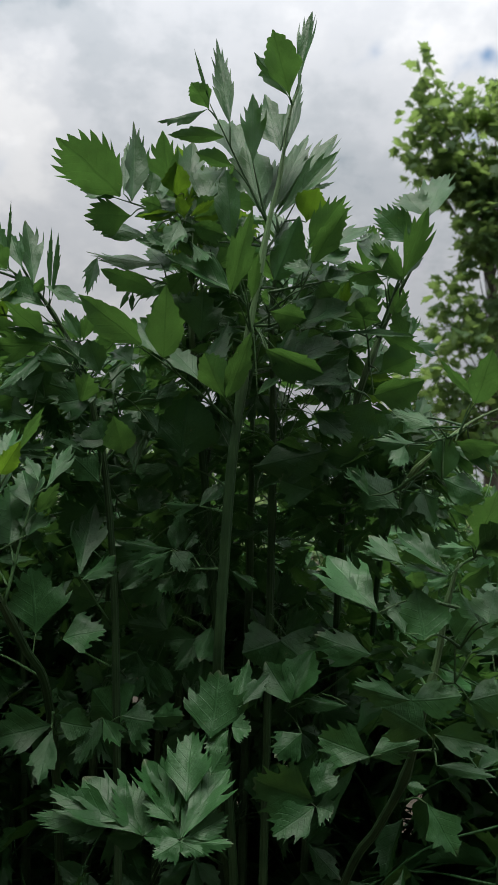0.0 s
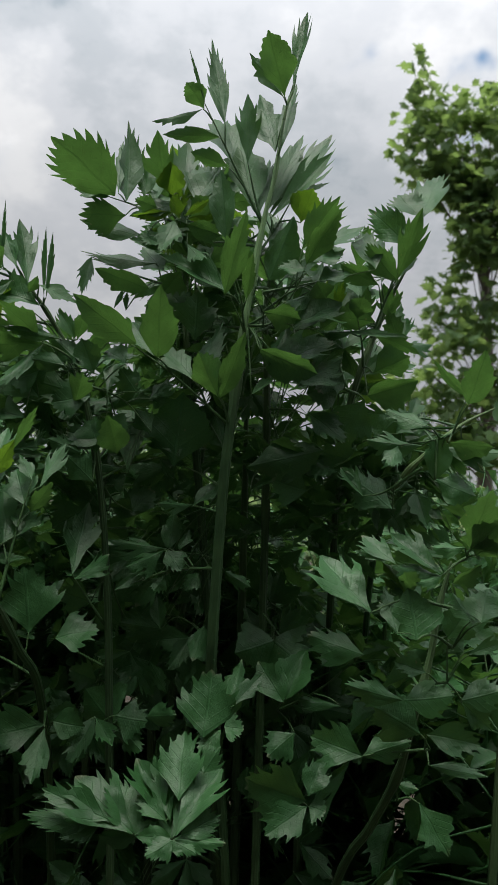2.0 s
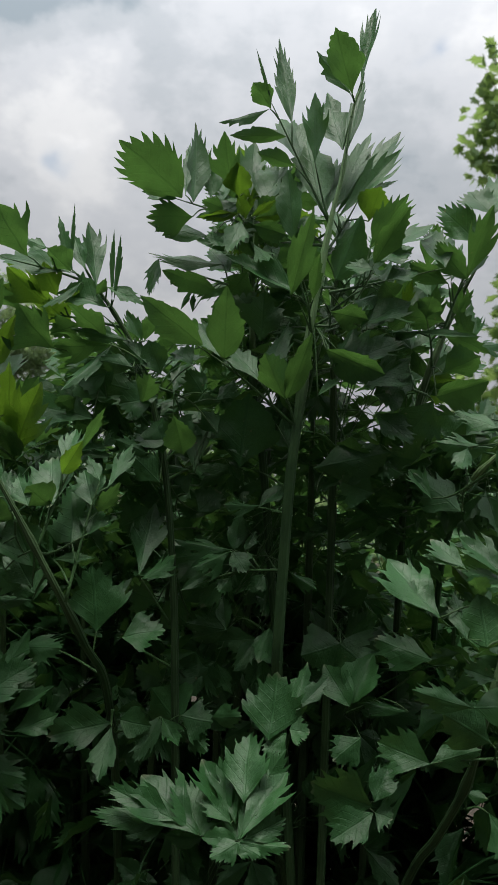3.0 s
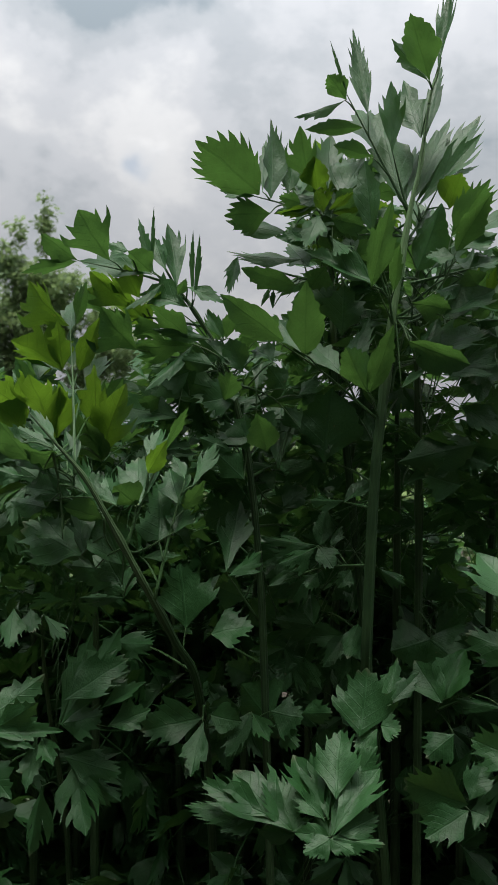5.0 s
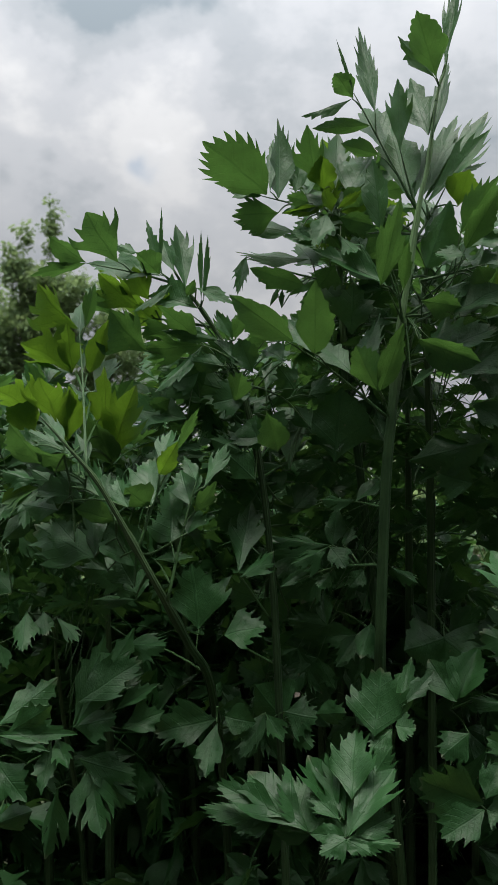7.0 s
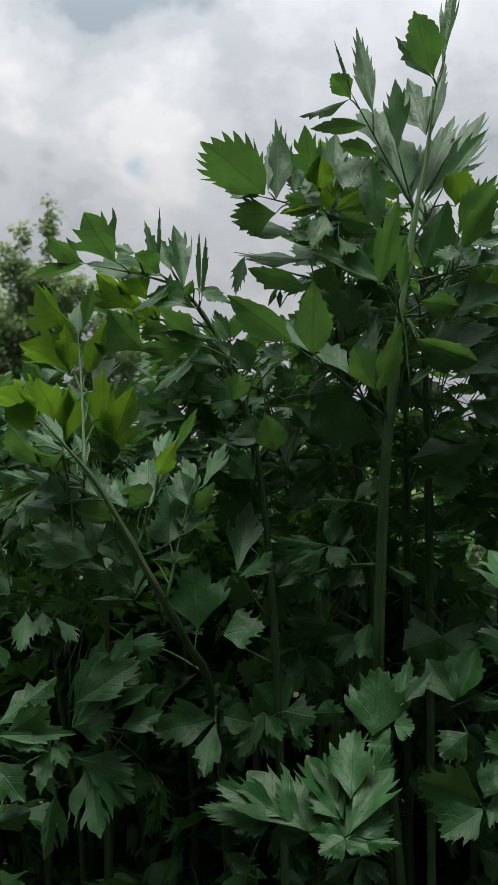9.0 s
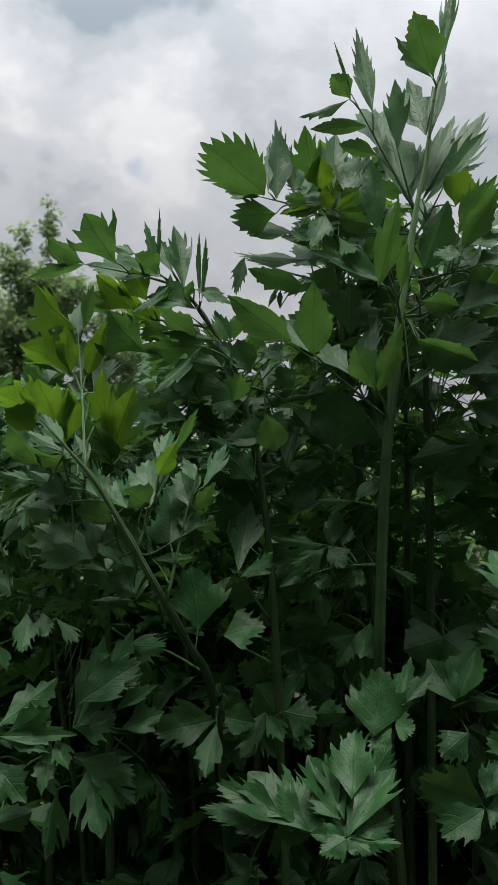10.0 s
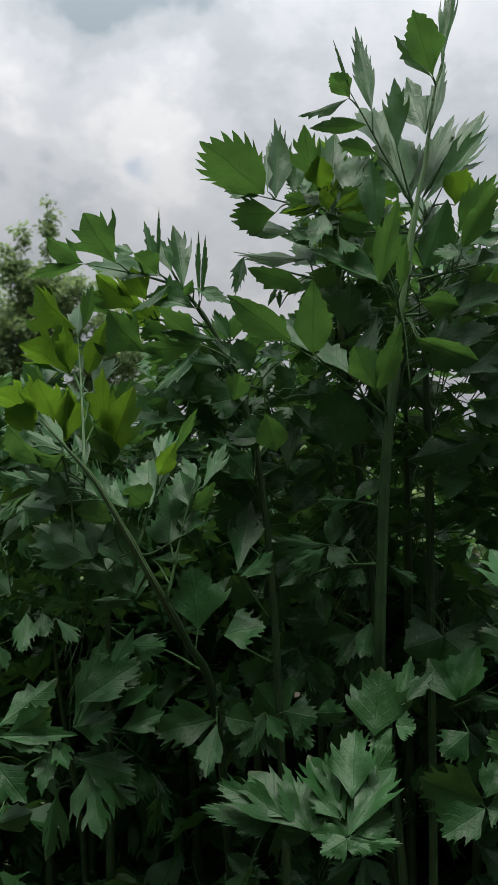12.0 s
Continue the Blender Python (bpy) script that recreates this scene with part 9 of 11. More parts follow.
leaflet(l, "w", (-0.197,1.278,1.021), (-0.192,1.303,0.991),0.026, (0.292,-0.756,-0.585))
leaflet(l, "b", (-0.195,1.265,1.020), (-0.197,1.255,0.985),0.026, (0.598,-0.781,0.183))
leaflet(l, "b", (-0.198,1.285,1.023), (-0.151,1.258,1.041),0.021, (-0.236,-0.801,-0.550))
leaflet(l, "e", (-0.198,1.264,1.024), (-0.171,1.265,1.003),0.025, (0.466,-0.700,0.541))
leaflet(l, "b", (-0.198,1.264,1.020), (-0.220,1.252,1.000),0.024, (0.415,-0.906,0.082))
l = leaf(p,0.0014, (-0.229,1.090,1.116), (-0.238,1.196,1.134), (-0.235,1.257,1.138))
leaflet(l, "w", (-0.234,1.247,1.134), (-0.195,1.257,1.133),0.029, (0.232,-0.741,0.630))
leaflet(l, "t", (-0.236,1.269,1.141), (-0.239,1.289,1.109),0.028, (0.408,-0.755,-0.513))
l = leaf(p,0.0014, (-0.198,1.099,0.990), (-0.183,1.227,0.995), (-0.152,1.308,0.992))
leaflet(l, "w", (-0.151,1.314,0.992), (-0.090,1.328,0.994),0.025, (0.233,-0.948,-0.219))
leaflet(l, "t", (-0.148,1.299,0.990), (-0.109,1.314,1.010),0.029, (-0.036,-0.752,0.658))
leaflet(l, "t", (-0.148,1.305,0.990), (-0.123,1.289,0.971),0.027, (0.142,-0.653,0.744))
l = leaf(p,0.0014, (-0.199,1.099,0.998), (-0.198,1.215,1.009), (-0.186,1.287,1.010))
leaflet(l, "b", (-0.188,1.291,1.013), (-0.146,1.318,1.001),0.023, (0.390,-0.802,-0.453))
leaflet(l, "b", (-0.185,1.284,1.010), (-0.162,1.283,0.998),0.019, (0.043,-0.994,0.102))
leaflet(l, "w", (-0.189,1.296,1.013), (-0.153,1.275,0.990),0.026, (-0.045,-0.780,0.624))
leaflet(l, "w", (-0.184,1.288,1.008), (-0.135,1.298,1.032),0.042, (0.431,-0.710,-0.557))
leaflet(l, "w", (-0.184,1.287,1.011), (-0.179,1.297,0.975),0.028, (0.453,-0.872,-0.185))
l = leaf(p,0.0014, (-0.208,1.096,1.039), (-0.249,1.225,1.051), (-0.281,1.308,1.052))
leaflet(l, "b", (-0.278,1.301,1.052), (-0.309,1.291,1.037),0.018, (0.200,-0.948,0.248))
leaflet(l, "l", (-0.283,1.308,1.051), (-0.307,1.278,1.074),0.025, (0.251,-0.706,-0.662))
leaflet(l, "b", (-0.282,1.312,1.052), (-0.313,1.358,1.104),0.028, (-0.180,-0.794,0.580))
l = leaf(p,0.0014, (-0.240,1.088,1.142), (-0.228,1.233,1.176), (-0.195,1.335,1.197))
leaflet(l, "e", (-0.199,1.345,1.196), (-0.169,1.360,1.187),0.023, (0.216,-0.825,-0.522))
leaflet(l, "t", (-0.192,1.333,1.198), (-0.160,1.325,1.188),0.017, (-0.153,-0.975,0.158))
l = leaf(p,0.0014, (-0.213,1.094,1.063), (-0.257,1.172,1.070), (-0.294,1.205,1.066))
leaflet(l, "b", (-0.297,1.215,1.064), (-0.348,1.186,1.073),0.044, (0.460,-0.614,0.641))
leaflet(l, "b", (-0.299,1.215,1.064), (-0.347,1.214,1.061),0.023, (0.042,-0.991,-0.125))
leaflet(l, "w", (-0.295,1.208,1.063), (-0.312,1.220,1.114),0.021, (-0.151,-0.973,0.172))
l = leaf(p,0.0014, (-0.224,1.091,1.104), (-0.252,1.180,1.128), (-0.269,1.224,1.141))
leaflet(l, "w", (-0.268,1.219,1.140), (-0.294,1.237,1.170),0.022, (0.313,-0.676,0.667))
leaflet(l, "t", (-0.272,1.223,1.142), (-0.309,1.194,1.175),0.029, (0.581,-0.813,-0.052))
l = leaf(p,0.0014, (-0.200,1.098,1.004), (-0.196,1.209,1.008), (-0.181,1.275,1.002))
leaflet(l, "l", (-0.179,1.272,1.000), (-0.138,1.302,1.038),0.033, (-0.059,-0.746,0.664))
leaflet(l, "l", (-0.183,1.283,1.003), (-0.155,1.308,0.997),0.018, (0.506,-0.720,-0.474))
leaflet(l, "w", (-0.179,1.280,1.001), (-0.148,1.287,1.011),0.020, (0.129,-0.967,0.220))
l = leaf(p,0.0014, (-0.216,1.093,1.075), (-0.253,1.225,1.103), (-0.280,1.313,1.120))
leaflet(l, "l", (-0.279,1.300,1.121), (-0.318,1.290,1.125),0.026, (0.279,-0.835,0.474))
leaflet(l, "t", (-0.277,1.301,1.118), (-0.302,1.322,1.152),0.019, (0.190,-0.777,0.601))
l = leaf(p,0.0014, (-0.203,1.097,1.016), (-0.220,1.232,1.023), (-0.227,1.323,1.018))
leaflet(l, "t", (-0.229,1.321,1.021), (-0.173,1.338,1.023),0.041, (0.212,-0.764,0.610))
leaflet(l, "t", (-0.228,1.317,1.020), (-0.187,1.337,1.038),0.029, (0.212,-0.852,0.479))
leaflet(l, "b", (-0.230,1.333,1.020), (-0.207,1.354,1.062),0.021, (0.059,-0.899,0.434))
l = leaf(p,0.0014, (-0.237,1.089,1.135), (-0.296,1.197,1.150), (-0.348,1.259,1.150))
leaflet(l, "t", (-0.351,1.269,1.154), (-0.344,1.234,1.113),0.025, (0.281,-0.721,0.633))
leaflet(l, "l", (-0.348,1.269,1.152), (-0.378,1.254,1.143),0.019, (0.232,-0.824,0.517), True)
l = leaf(p,0.0014, (-0.203,1.097,1.016), (-0.219,1.245,1.047), (-0.223,1.348,1.070))
leaflet(l, "e", (-0.225,1.344,1.073), (-0.182,1.359,1.072),0.019, (0.324,-0.938,0.126))
leaflet(l, "w", (-0.220,1.343,1.070), (-0.164,1.372,1.060),0.036, (0.274,-0.729,-0.627))
leaflet(l, "w", (-0.228,1.357,1.073), (-0.242,1.371,1.049),0.020, (0.006,-0.843,-0.537))
leaflet(l, "w", (-0.223,1.338,1.072), (-0.254,1.319,1.049),0.029, (0.045,-0.808,0.587))
l = leaf(p,0.0014, (-0.224,1.091,1.104), (-0.278,1.187,1.118), (-0.325,1.239,1.119))
leaflet(l, "t", (-0.326,1.250,1.121), (-0.374,1.232,1.120),0.030, (0.326,-0.834,-0.446), True)
leaflet(l, "e", (-0.321,1.233,1.117), (-0.364,1.207,1.125),0.030, (0.304,-0.707,-0.639))
leaflet(l, "l", (-0.324,1.243,1.122), (-0.351,1.274,1.157),0.019, (-0.039,-0.767,0.640))
l = leaf(p,0.0014, (-0.233,1.089,1.126), (-0.284,1.180,1.160), (-0.327,1.226,1.179))
leaflet(l, "b", (-0.328,1.224,1.177), (-0.286,1.221,1.152),0.037, (0.338,-0.683,0.648))
leaflet(l, "e", (-0.326,1.227,1.178), (-0.355,1.215,1.169),0.017, (0.481,-0.659,-0.579))
l = leaf(p,0.0014, (-0.216,1.093,1.075), (-0.251,1.229,1.103), (-0.276,1.320,1.120))
leaflet(l, "t", (-0.276,1.326,1.123), (-0.243,1.347,1.095),0.034, (0.475,-0.874,-0.103))
leaflet(l, "b", (-0.278,1.324,1.121), (-0.334,1.333,1.110),0.031, (-0.226,-0.796,0.561))
leaflet(l, "t", (-0.275,1.320,1.118), (-0.276,1.299,1.094),0.019, (0.140,-0.749,0.648))
l = leaf(p,0.0014, (-0.230,1.090,1.119), (-0.290,1.226,1.166), (-0.346,1.318,1.201))
leaflet(l, "w", (-0.348,1.327,1.203), (-0.399,1.336,1.202),0.029, (-0.119,-0.793,-0.598))
l = leaf(p,0.0014, (-0.217,1.093,1.078), (-0.260,1.234,1.096), (-0.296,1.331,1.100))
leaflet(l, "l", (-0.296,1.324,1.099), (-0.344,1.322,1.083),0.032, (0.155,-0.920,-0.360))
leaflet(l, "t", (-0.297,1.340,1.103), (-0.354,1.307,1.116),0.038, (0.297,-0.742,-0.601))
leaflet(l, "w", (-0.299,1.339,1.100), (-0.342,1.330,1.072),0.034, (-0.173,-0.838,0.518))
l = leaf(p,0.0014, (-0.219,1.092,1.088), (-0.263,1.185,1.116), (-0.300,1.232,1.131))
leaflet(l, "t", (-0.299,1.236,1.133), (-0.327,1.213,1.097),0.036, (-0.049,-0.834,0.550))
leaflet(l, "w", (-0.299,1.224,1.132), (-0.352,1.217,1.121),0.036, (0.163,-0.981,-0.109))
l = leaf(p,0.0014, (-0.237,1.089,1.135), (-0.285,1.208,1.157), (-0.326,1.282,1.165))
leaflet(l, "w", (-0.327,1.291,1.168), (-0.352,1.254,1.133),0.027, (0.422,-0.760,0.494))
l = leaf(p,0.0014, (-0.230,1.090,1.119), (-0.279,1.204,1.134), (-0.320,1.273,1.134))
leaflet(l, "t", (-0.319,1.275,1.134), (-0.321,1.271,1.111),0.017, (0.318,-0.939,0.131))
leaflet(l, "w", (-0.319,1.275,1.137), (-0.337,1.267,1.115),0.021, (0.316,-0.945,0.089))
l = leaf(p,0.0014, (-0.217,1.093,1.078), (-0.216,1.158,1.090), (-0.206,1.178,1.089))
leaflet(l, "l", (-0.204,1.168,1.085), (-0.212,1.177,1.066),0.017, (0.162,-0.891,-0.424))
leaflet(l, "b", (-0.205,1.186,1.092), (-0.231,1.183,1.056),0.032, (-0.174,-0.959,0.222))
leaflet(l, "t", (-0.202,1.165,1.085), (-0.149,1.158,1.101),0.033, (0.039,-0.837,-0.546))
l = leaf(p,0.0014, (-0.226,1.091,1.110), (-0.240,1.183,1.125), (-0.243,1.231,1.127))
leaflet(l, "l", (-0.242,1.226,1.125), (-0.246,1.246,1.096),0.026, (0.364,-0.746,-0.558))
leaflet(l, "t", (-0.244,1.228,1.126), (-0.196,1.245,1.148),0.021, (0.208,-0.942,0.263))
l = leaf(p,0.0014, (-0.217,1.093,1.078), (-0.222,1.210,1.093), (-0.217,1.282,1.095))
leaflet(l, "t", (-0.214,1.287,1.096), (-0.175,1.296,1.110),0.031, (0.392,-0.705,-0.592))
leaflet(l, "t", (-0.216,1.283,1.093), (-0.181,1.305,1.068),0.032, (0.207,-0.866,-0.455))
leaflet(l, "b", (-0.220,1.289,1.098), (-0.165,1.278,1.072),0.037, (0.111,-0.826,0.553))
l = leaf(p,0.0014, (-0.203,1.097,1.016), (-0.228,1.214,1.025), (-0.244,1.287,1.023))
leaflet(l, "w", (-0.243,1.293,1.025), (-0.212,1.311,1.018),0.024, (0.359,-0.792,-0.495))
leaflet(l, "t", (-0.243,1.288,1.021), (-0.264,1.292,0.993),0.025, (-0.093,-0.992,-0.085))
leaflet(l, "w", (-0.245,1.293,1.022), (-0.207,1.299,0.999),0.033, (-0.184,-0.817,-0.546))
l = leaf(p,0.0014, (-0.217,1.093,1.078), (-0.238,1.212,1.095), (-0.248,1.288,1.099))
leaflet(l, "w", (-0.252,1.294,1.098), (-0.281,1.300,1.085),0.022, (-0.232,-0.970,0.067))
leaflet(l, "l", (-0.248,1.279,1.099), (-0.275,1.283,1.079),0.020, (0.239,-0.836,-0.493))
leaflet(l, "t", (-0.250,1.282,1.102), (-0.277,1.300,1.070),0.023, (0.075,-0.848,-0.524))
l = leaf(p,0.0014, (-0.207,1.096,1.034), (-0.291,1.243,1.038), (-0.376,1.344,1.030))
leaflet(l, "b", (-0.379,1.353,1.028), (-0.413,1.408,1.092),0.026, (0.203,-0.694,0.691))
leaflet(l, "w", (-0.376,1.350,1.030), (-0.438,1.348,1.035),0.029, (0.022,-0.986,-0.164))
leaflet(l, "w", (-0.376,1.355,1.028), (-0.410,1.342,1.023),0.021, (0.395,-0.859,-0.326))
leaflet(l, "l", (-0.377,1.352,1.031), (-0.391,1.326,1.005),0.021, (0.281,-0.744,0.606))
leaflet(l, "w", (-0.379,1.348,1.033), (-0.391,1.333,0.999),0.022, (0.430,-0.865,0.257))
l = leaf(p,0.0014, (-0.192,1.103,0.942), (-0.222,1.221,0.959), (-0.243,1.293,0.969))
leaflet(l, "w", (-0.243,1.293,0.970), (-0.211,1.302,0.964),0.018, (0.186,-0.904,-0.385))
leaflet(l, "t", (-0.244,1.290,0.967), (-0.208,1.266,0.939),0.033, (0.164,-0.622,0.766))
leaflet(l, "w", (-0.244,1.284,0.968), (-0.258,1.283,0.950),0.017, (0.521,-0.794,-0.312))
l = leaf(p,0.0014, (-0.198,1.099,0.990), (-0.204,1.223,1.017), (-0.197,1.301,1.039))
leaflet(l, "b", (-0.194,1.294,1.039), (-0.213,1.324,1.073),0.021, (0.135,-0.705,0.696))
leaflet(l, "w", (-0.197,1.300,1.036), (-0.187,1.283,1.072),0.020, (0.204,-0.858,-0.472))
l = leaf(p,0.0014, (-0.198,1.099,0.990), (-0.205,1.221,1.003), (-0.199,1.298,1.008))
leaflet(l, "b", (-0.198,1.304,1.009), (-0.225,1.340,1.055),0.026, (-0.101,-0.810,0.577))
leaflet(l, "t", (-0.201,1.289,1.010), (-0.151,1.296,1.028),0.027, (-0.043,-0.862,0.505))
leaflet(l, "t", (-0.199,1.296,1.008), (-0.147,1.321,1.008),0.037, (0.321,-0.654,0.685))
leaflet(l, "l", (-0.197,1.293,1.007), (-0.164,1.285,1.039),0.019, (0.004,-0.972,-0.234))
leaflet(l, "w", (-0.203,1.307,1.010), (-0.180,1.331,1.041),0.020, (0.294,-0.856,0.425))
l = leaf(p,0.0014, (-0.194,1.101,0.958), (-0.253,1.208,0.959), (-0.306,1.270,0.952))
leaflet(l, "e", (-0.306,1.278,0.952), (-0.348,1.290,0.954),0.021, (-0.274,-0.939,-0.206), True)
leaflet(l, "b", (-0.307,1.264,0.953), (-0.331,1.260,0.990),0.022, (0.221,-0.974,0.055))
l = leaf(p,0.0014, (-0.218,1.093,1.081), (-0.251,1.235,1.104), (-0.275,1.333,1.115))
leaflet(l, "t", (-0.274,1.339,1.116), (-0.303,1.330,1.164),0.026, (0.300,-0.954,0.018))
leaflet(l, "l", (-0.275,1.328,1.116), (-0.237,1.330,1.155),0.027, (0.462,-0.793,-0.398))
leaflet(l, "t", (-0.275,1.337,1.116), (-0.316,1.337,1.163),0.030, (0.244,-0.945,0.220))
leaflet(l, "e", (-0.276,1.331,1.116), (-0.330,1.361,1.156),0.032, (0.200,-0.641,0.741))
l = leaf(p,0.0014, (-0.217,1.093,1.078), (-0.203,1.183,1.103), (-0.176,1.229,1.116))
leaflet(l, "l", (-0.175,1.236,1.118), (-0.127,1.233,1.104),0.037, (0.158,-0.677,0.719))
leaflet(l, "e", (-0.175,1.234,1.117), (-0.138,1.230,1.117),0.020, (-0.104,-0.994,-0.039))
leaflet(l, "w", (-0.178,1.221,1.115), (-0.153,1.229,1.103),0.014, (0.252,-0.959,-0.134))
leaflet(l, "t", (-0.180,1.239,1.120), (-0.195,1.237,1.094),0.023, (-0.103,-0.987,0.122))
l = leaf(p,0.0014, (-0.222,1.092,1.097), (-0.219,1.205,1.115), (-0.203,1.275,1.119))
leaflet(l, "b", (-0.201,1.268,1.119), (-0.158,1.271,1.123),0.024, (0.000,-0.763,0.647))
leaflet(l, "l", (-0.206,1.284,1.119), (-0.164,1.322,1.106),0.023, (0.573,-0.751,-0.329))
l = leaf(p,0.0014, (-0.218,1.093,1.081), (-0.258,1.210,1.118), (-0.290,1.282,1.144))
leaflet(l, "w", (-0.292,1.281,1.146), (-0.290,1.270,1.121),0.014, (0.331,-0.842,0.425))
leaflet(l, "b", (-0.286,1.273,1.144), (-0.339,1.262,1.150),0.041, (0.229,-0.693,0.684))
l = leaf(p,0.0014, (-0.216,1.093,1.075), (-0.208,1.162,1.082), (-0.189,1.187,1.078))
leaflet(l, "t", (-0.187,1.181,1.077), (-0.170,1.189,1.061),0.017, (0.408,-0.911,-0.058))
leaflet(l, "w", (-0.189,1.194,1.077), (-0.159,1.197,1.109),0.019, (0.282,-0.943,-0.177))
l = leaf(p,0.0014, (-0.192,1.103,0.942), (-0.212,1.186,0.948), (-0.223,1.225,0.947))
leaflet(l, "t", (-0.225,1.234,0.948), (-0.282,1.234,0.939),0.029, (0.077,-0.877,-0.473))
leaflet(l, "e", (-0.225,1.224,0.946), (-0.185,1.239,0.921),0.037, (0.065,-0.890,-0.452))
l = leaf(p,0.0014, (-0.192,1.103,0.942), (-0.182,1.226,0.940), (-0.157,1.303,0.932))
leaflet(l, "t", (-0.156,1.314,0.929), (-0.130,1.329,0.916),0.021, (0.502,-0.860,-0.093))
leaflet(l, "w", (-0.155,1.299,0.933), (-0.101,1.295,0.942),0.023, (-0.130,-0.928,0.349))
leaflet(l, "b", (-0.159,1.300,0.931), (-0.116,1.321,0.942),0.025, (0.197,-0.762,0.617))
leaflet(l, "b", (-0.153,1.294,0.931), (-0.120,1.272,0.980),0.030, (-0.036,-0.922,-0.387))
l = leaf(p,0.0014, (-0.203,1.097,1.016), (-0.209,1.159,1.028), (-0.207,1.176,1.031))
leaflet(l, "b", (-0.206,1.178,1.032), (-0.250,1.158,1.012),0.032, (0.509,-0.792,-0.338))
leaflet(l, "t", (-0.210,1.186,1.032), (-0.172,1.178,1.025),0.018, (-0.081,-0.805,0.588))
leaflet(l, "w", (-0.203,1.169,1.032), (-0.198,1.150,1.005),0.025, (0.020,-0.800,0.599))
leaflet(l, "w", (-0.207,1.168,1.030), (-0.192,1.175,0.999),0.026, (-0.153,-0.953,-0.262), True)
leaflet(l, "b", (-0.206,1.177,1.033), (-0.202,1.171,1.011),0.018, (0.303,-0.902,0.307))
l = leaf(p,0.0014, (-0.192,1.103,0.934), (-0.212,1.212,0.951), (-0.225,1.276,0.962))
leaflet(l, "t", (-0.225,1.274,0.964), (-0.207,1.315,0.999),0.023, (0.050,-0.666,0.744))
leaflet(l, "e", (-0.225,1.283,0.960), (-0.234,1.312,1.009),0.021, (0.249,-0.825,0.507))
leaflet(l, "t", (-0.227,1.288,0.960), (-0.265,1.266,0.968),0.027, (0.428,-0.865,-0.262))

p = left_near
l = leaf(p,0.0014, (-0.344,1.006,0.954), (-0.380,1.064,0.963), (-0.401,1.081,0.967))
leaflet(l, "w", (-0.403,1.093,0.966), (-0.440,1.071,0.960),0.025, (0.338,-0.733,0.590))
leaflet(l, "t", (-0.404,1.091,0.966), (-0.439,1.069,0.956),0.024, (0.541,-0.839,0.054))
l = leaf(p,0.0014, (-0.398,1.000,1.020), (-0.493,1.132,1.038), (-0.578,1.223,1.048))
leaflet(l, "b", (-0.579,1.222,1.051), (-0.590,1.206,1.021),0.026, (0.468,-0.842,0.269))
leaflet(l, "b", (-0.582,1.235,1.050), (-0.570,1.257,1.023),0.027, (0.715,-0.662,-0.225))
leaflet(l, "b", (-0.580,1.228,1.051), (-0.613,1.234,1.075),0.020, (0.372,-0.621,0.690))
l = leaf(p,0.0014, (-0.394,1.001,1.015), (-0.438,1.083,1.018), (-0.466,1.126,1.013))
leaflet(l, "w", (-0.460,1.116,1.013), (-0.452,1.106,0.989),0.019, (-0.065,-0.925,0.374))
leaflet(l, "t", (-0.460,1.114,1.014), (-0.454,1.101,0.994),0.016, (0.452,-0.667,0.592))
leaflet(l, "t", (-0.465,1.117,1.012), (-0.484,1.089,0.992),0.027, (0.379,-0.676,0.632))
leaflet(l, "b", (-0.462,1.116,1.013), (-0.446,1.104,0.990),0.023, (0.582,-0.478,0.657))
l = leaf(p,0.0014, (-0.400,1.000,1.022), (-0.440,1.112,1.028), (-0.460,1.183,1.024))
leaflet(l, "b", (-0.460,1.190,1.025), (-0.436,1.203,1.050),0.016, (0.311,-0.941,0.132))
leaflet(l, "w", (-0.462,1.187,1.022), (-0.467,1.174,1.051),0.016, (0.188,-0.895,-0.405))
leaflet(l, "w", (-0.463,1.186,1.023), (-0.475,1.191,1.069),0.025, (0.534,-0.813,0.232))
leaflet(l, "t", (-0.461,1.179,1.024), (-0.454,1.222,1.075),0.023, (0.343,-0.738,0.582))
l = leaf(p,0.0014, (-0.398,1.000,1.020), (-0.451,1.105,1.050), (-0.487,1.168,1.074))
leaflet(l, "l", (-0.490,1.173,1.075), (-0.442,1.190,1.096),0.038, (0.197,-0.924,0.327))
leaflet(l, "w", (-0.494,1.180,1.073), (-0.469,1.217,1.099),0.029, (0.498,-0.712,0.495))
leaflet(l, "w", (-0.490,1.171,1.073), (-0.460,1.224,1.104),0.027, (0.445,-0.629,0.638))
l = leaf(p,0.0014, (-0.408,0.999,1.031), (-0.492,1.130,1.052), (-0.562,1.220,1.064))
leaflet(l, "b", (-0.565,1.232,1.062), (-0.536,1.220,1.034),0.026, (0.067,-0.896,0.440))
leaflet(l, "b", (-0.555,1.209,1.061), (-0.607,1.207,1.092),0.025, (0.167,-0.962,0.215))
leaflet(l, "w", (-0.556,1.213,1.064), (-0.543,1.203,1.034),0.024, (0.387,-0.816,0.430))
leaflet(l, "t", (-0.569,1.229,1.067), (-0.597,1.197,1.071),0.031, (0.576,-0.569,-0.587))
l = leaf(p,0.0014, (-0.362,1.004,0.977), (-0.430,1.116,0.979), (-0.486,1.186,0.971))
leaflet(l, "l", (-0.489,1.189,0.974), (-0.493,1.191,1.003),0.018, (0.703,-0.690,0.171))
leaflet(l, "e", (-0.486,1.183,0.973), (-0.535,1.188,1.001),0.028, (0.162,-0.884,0.439))
leaflet(l, "e", (-0.487,1.186,0.971), (-0.519,1.178,0.978),0.025, (0.328,-0.775,0.540))
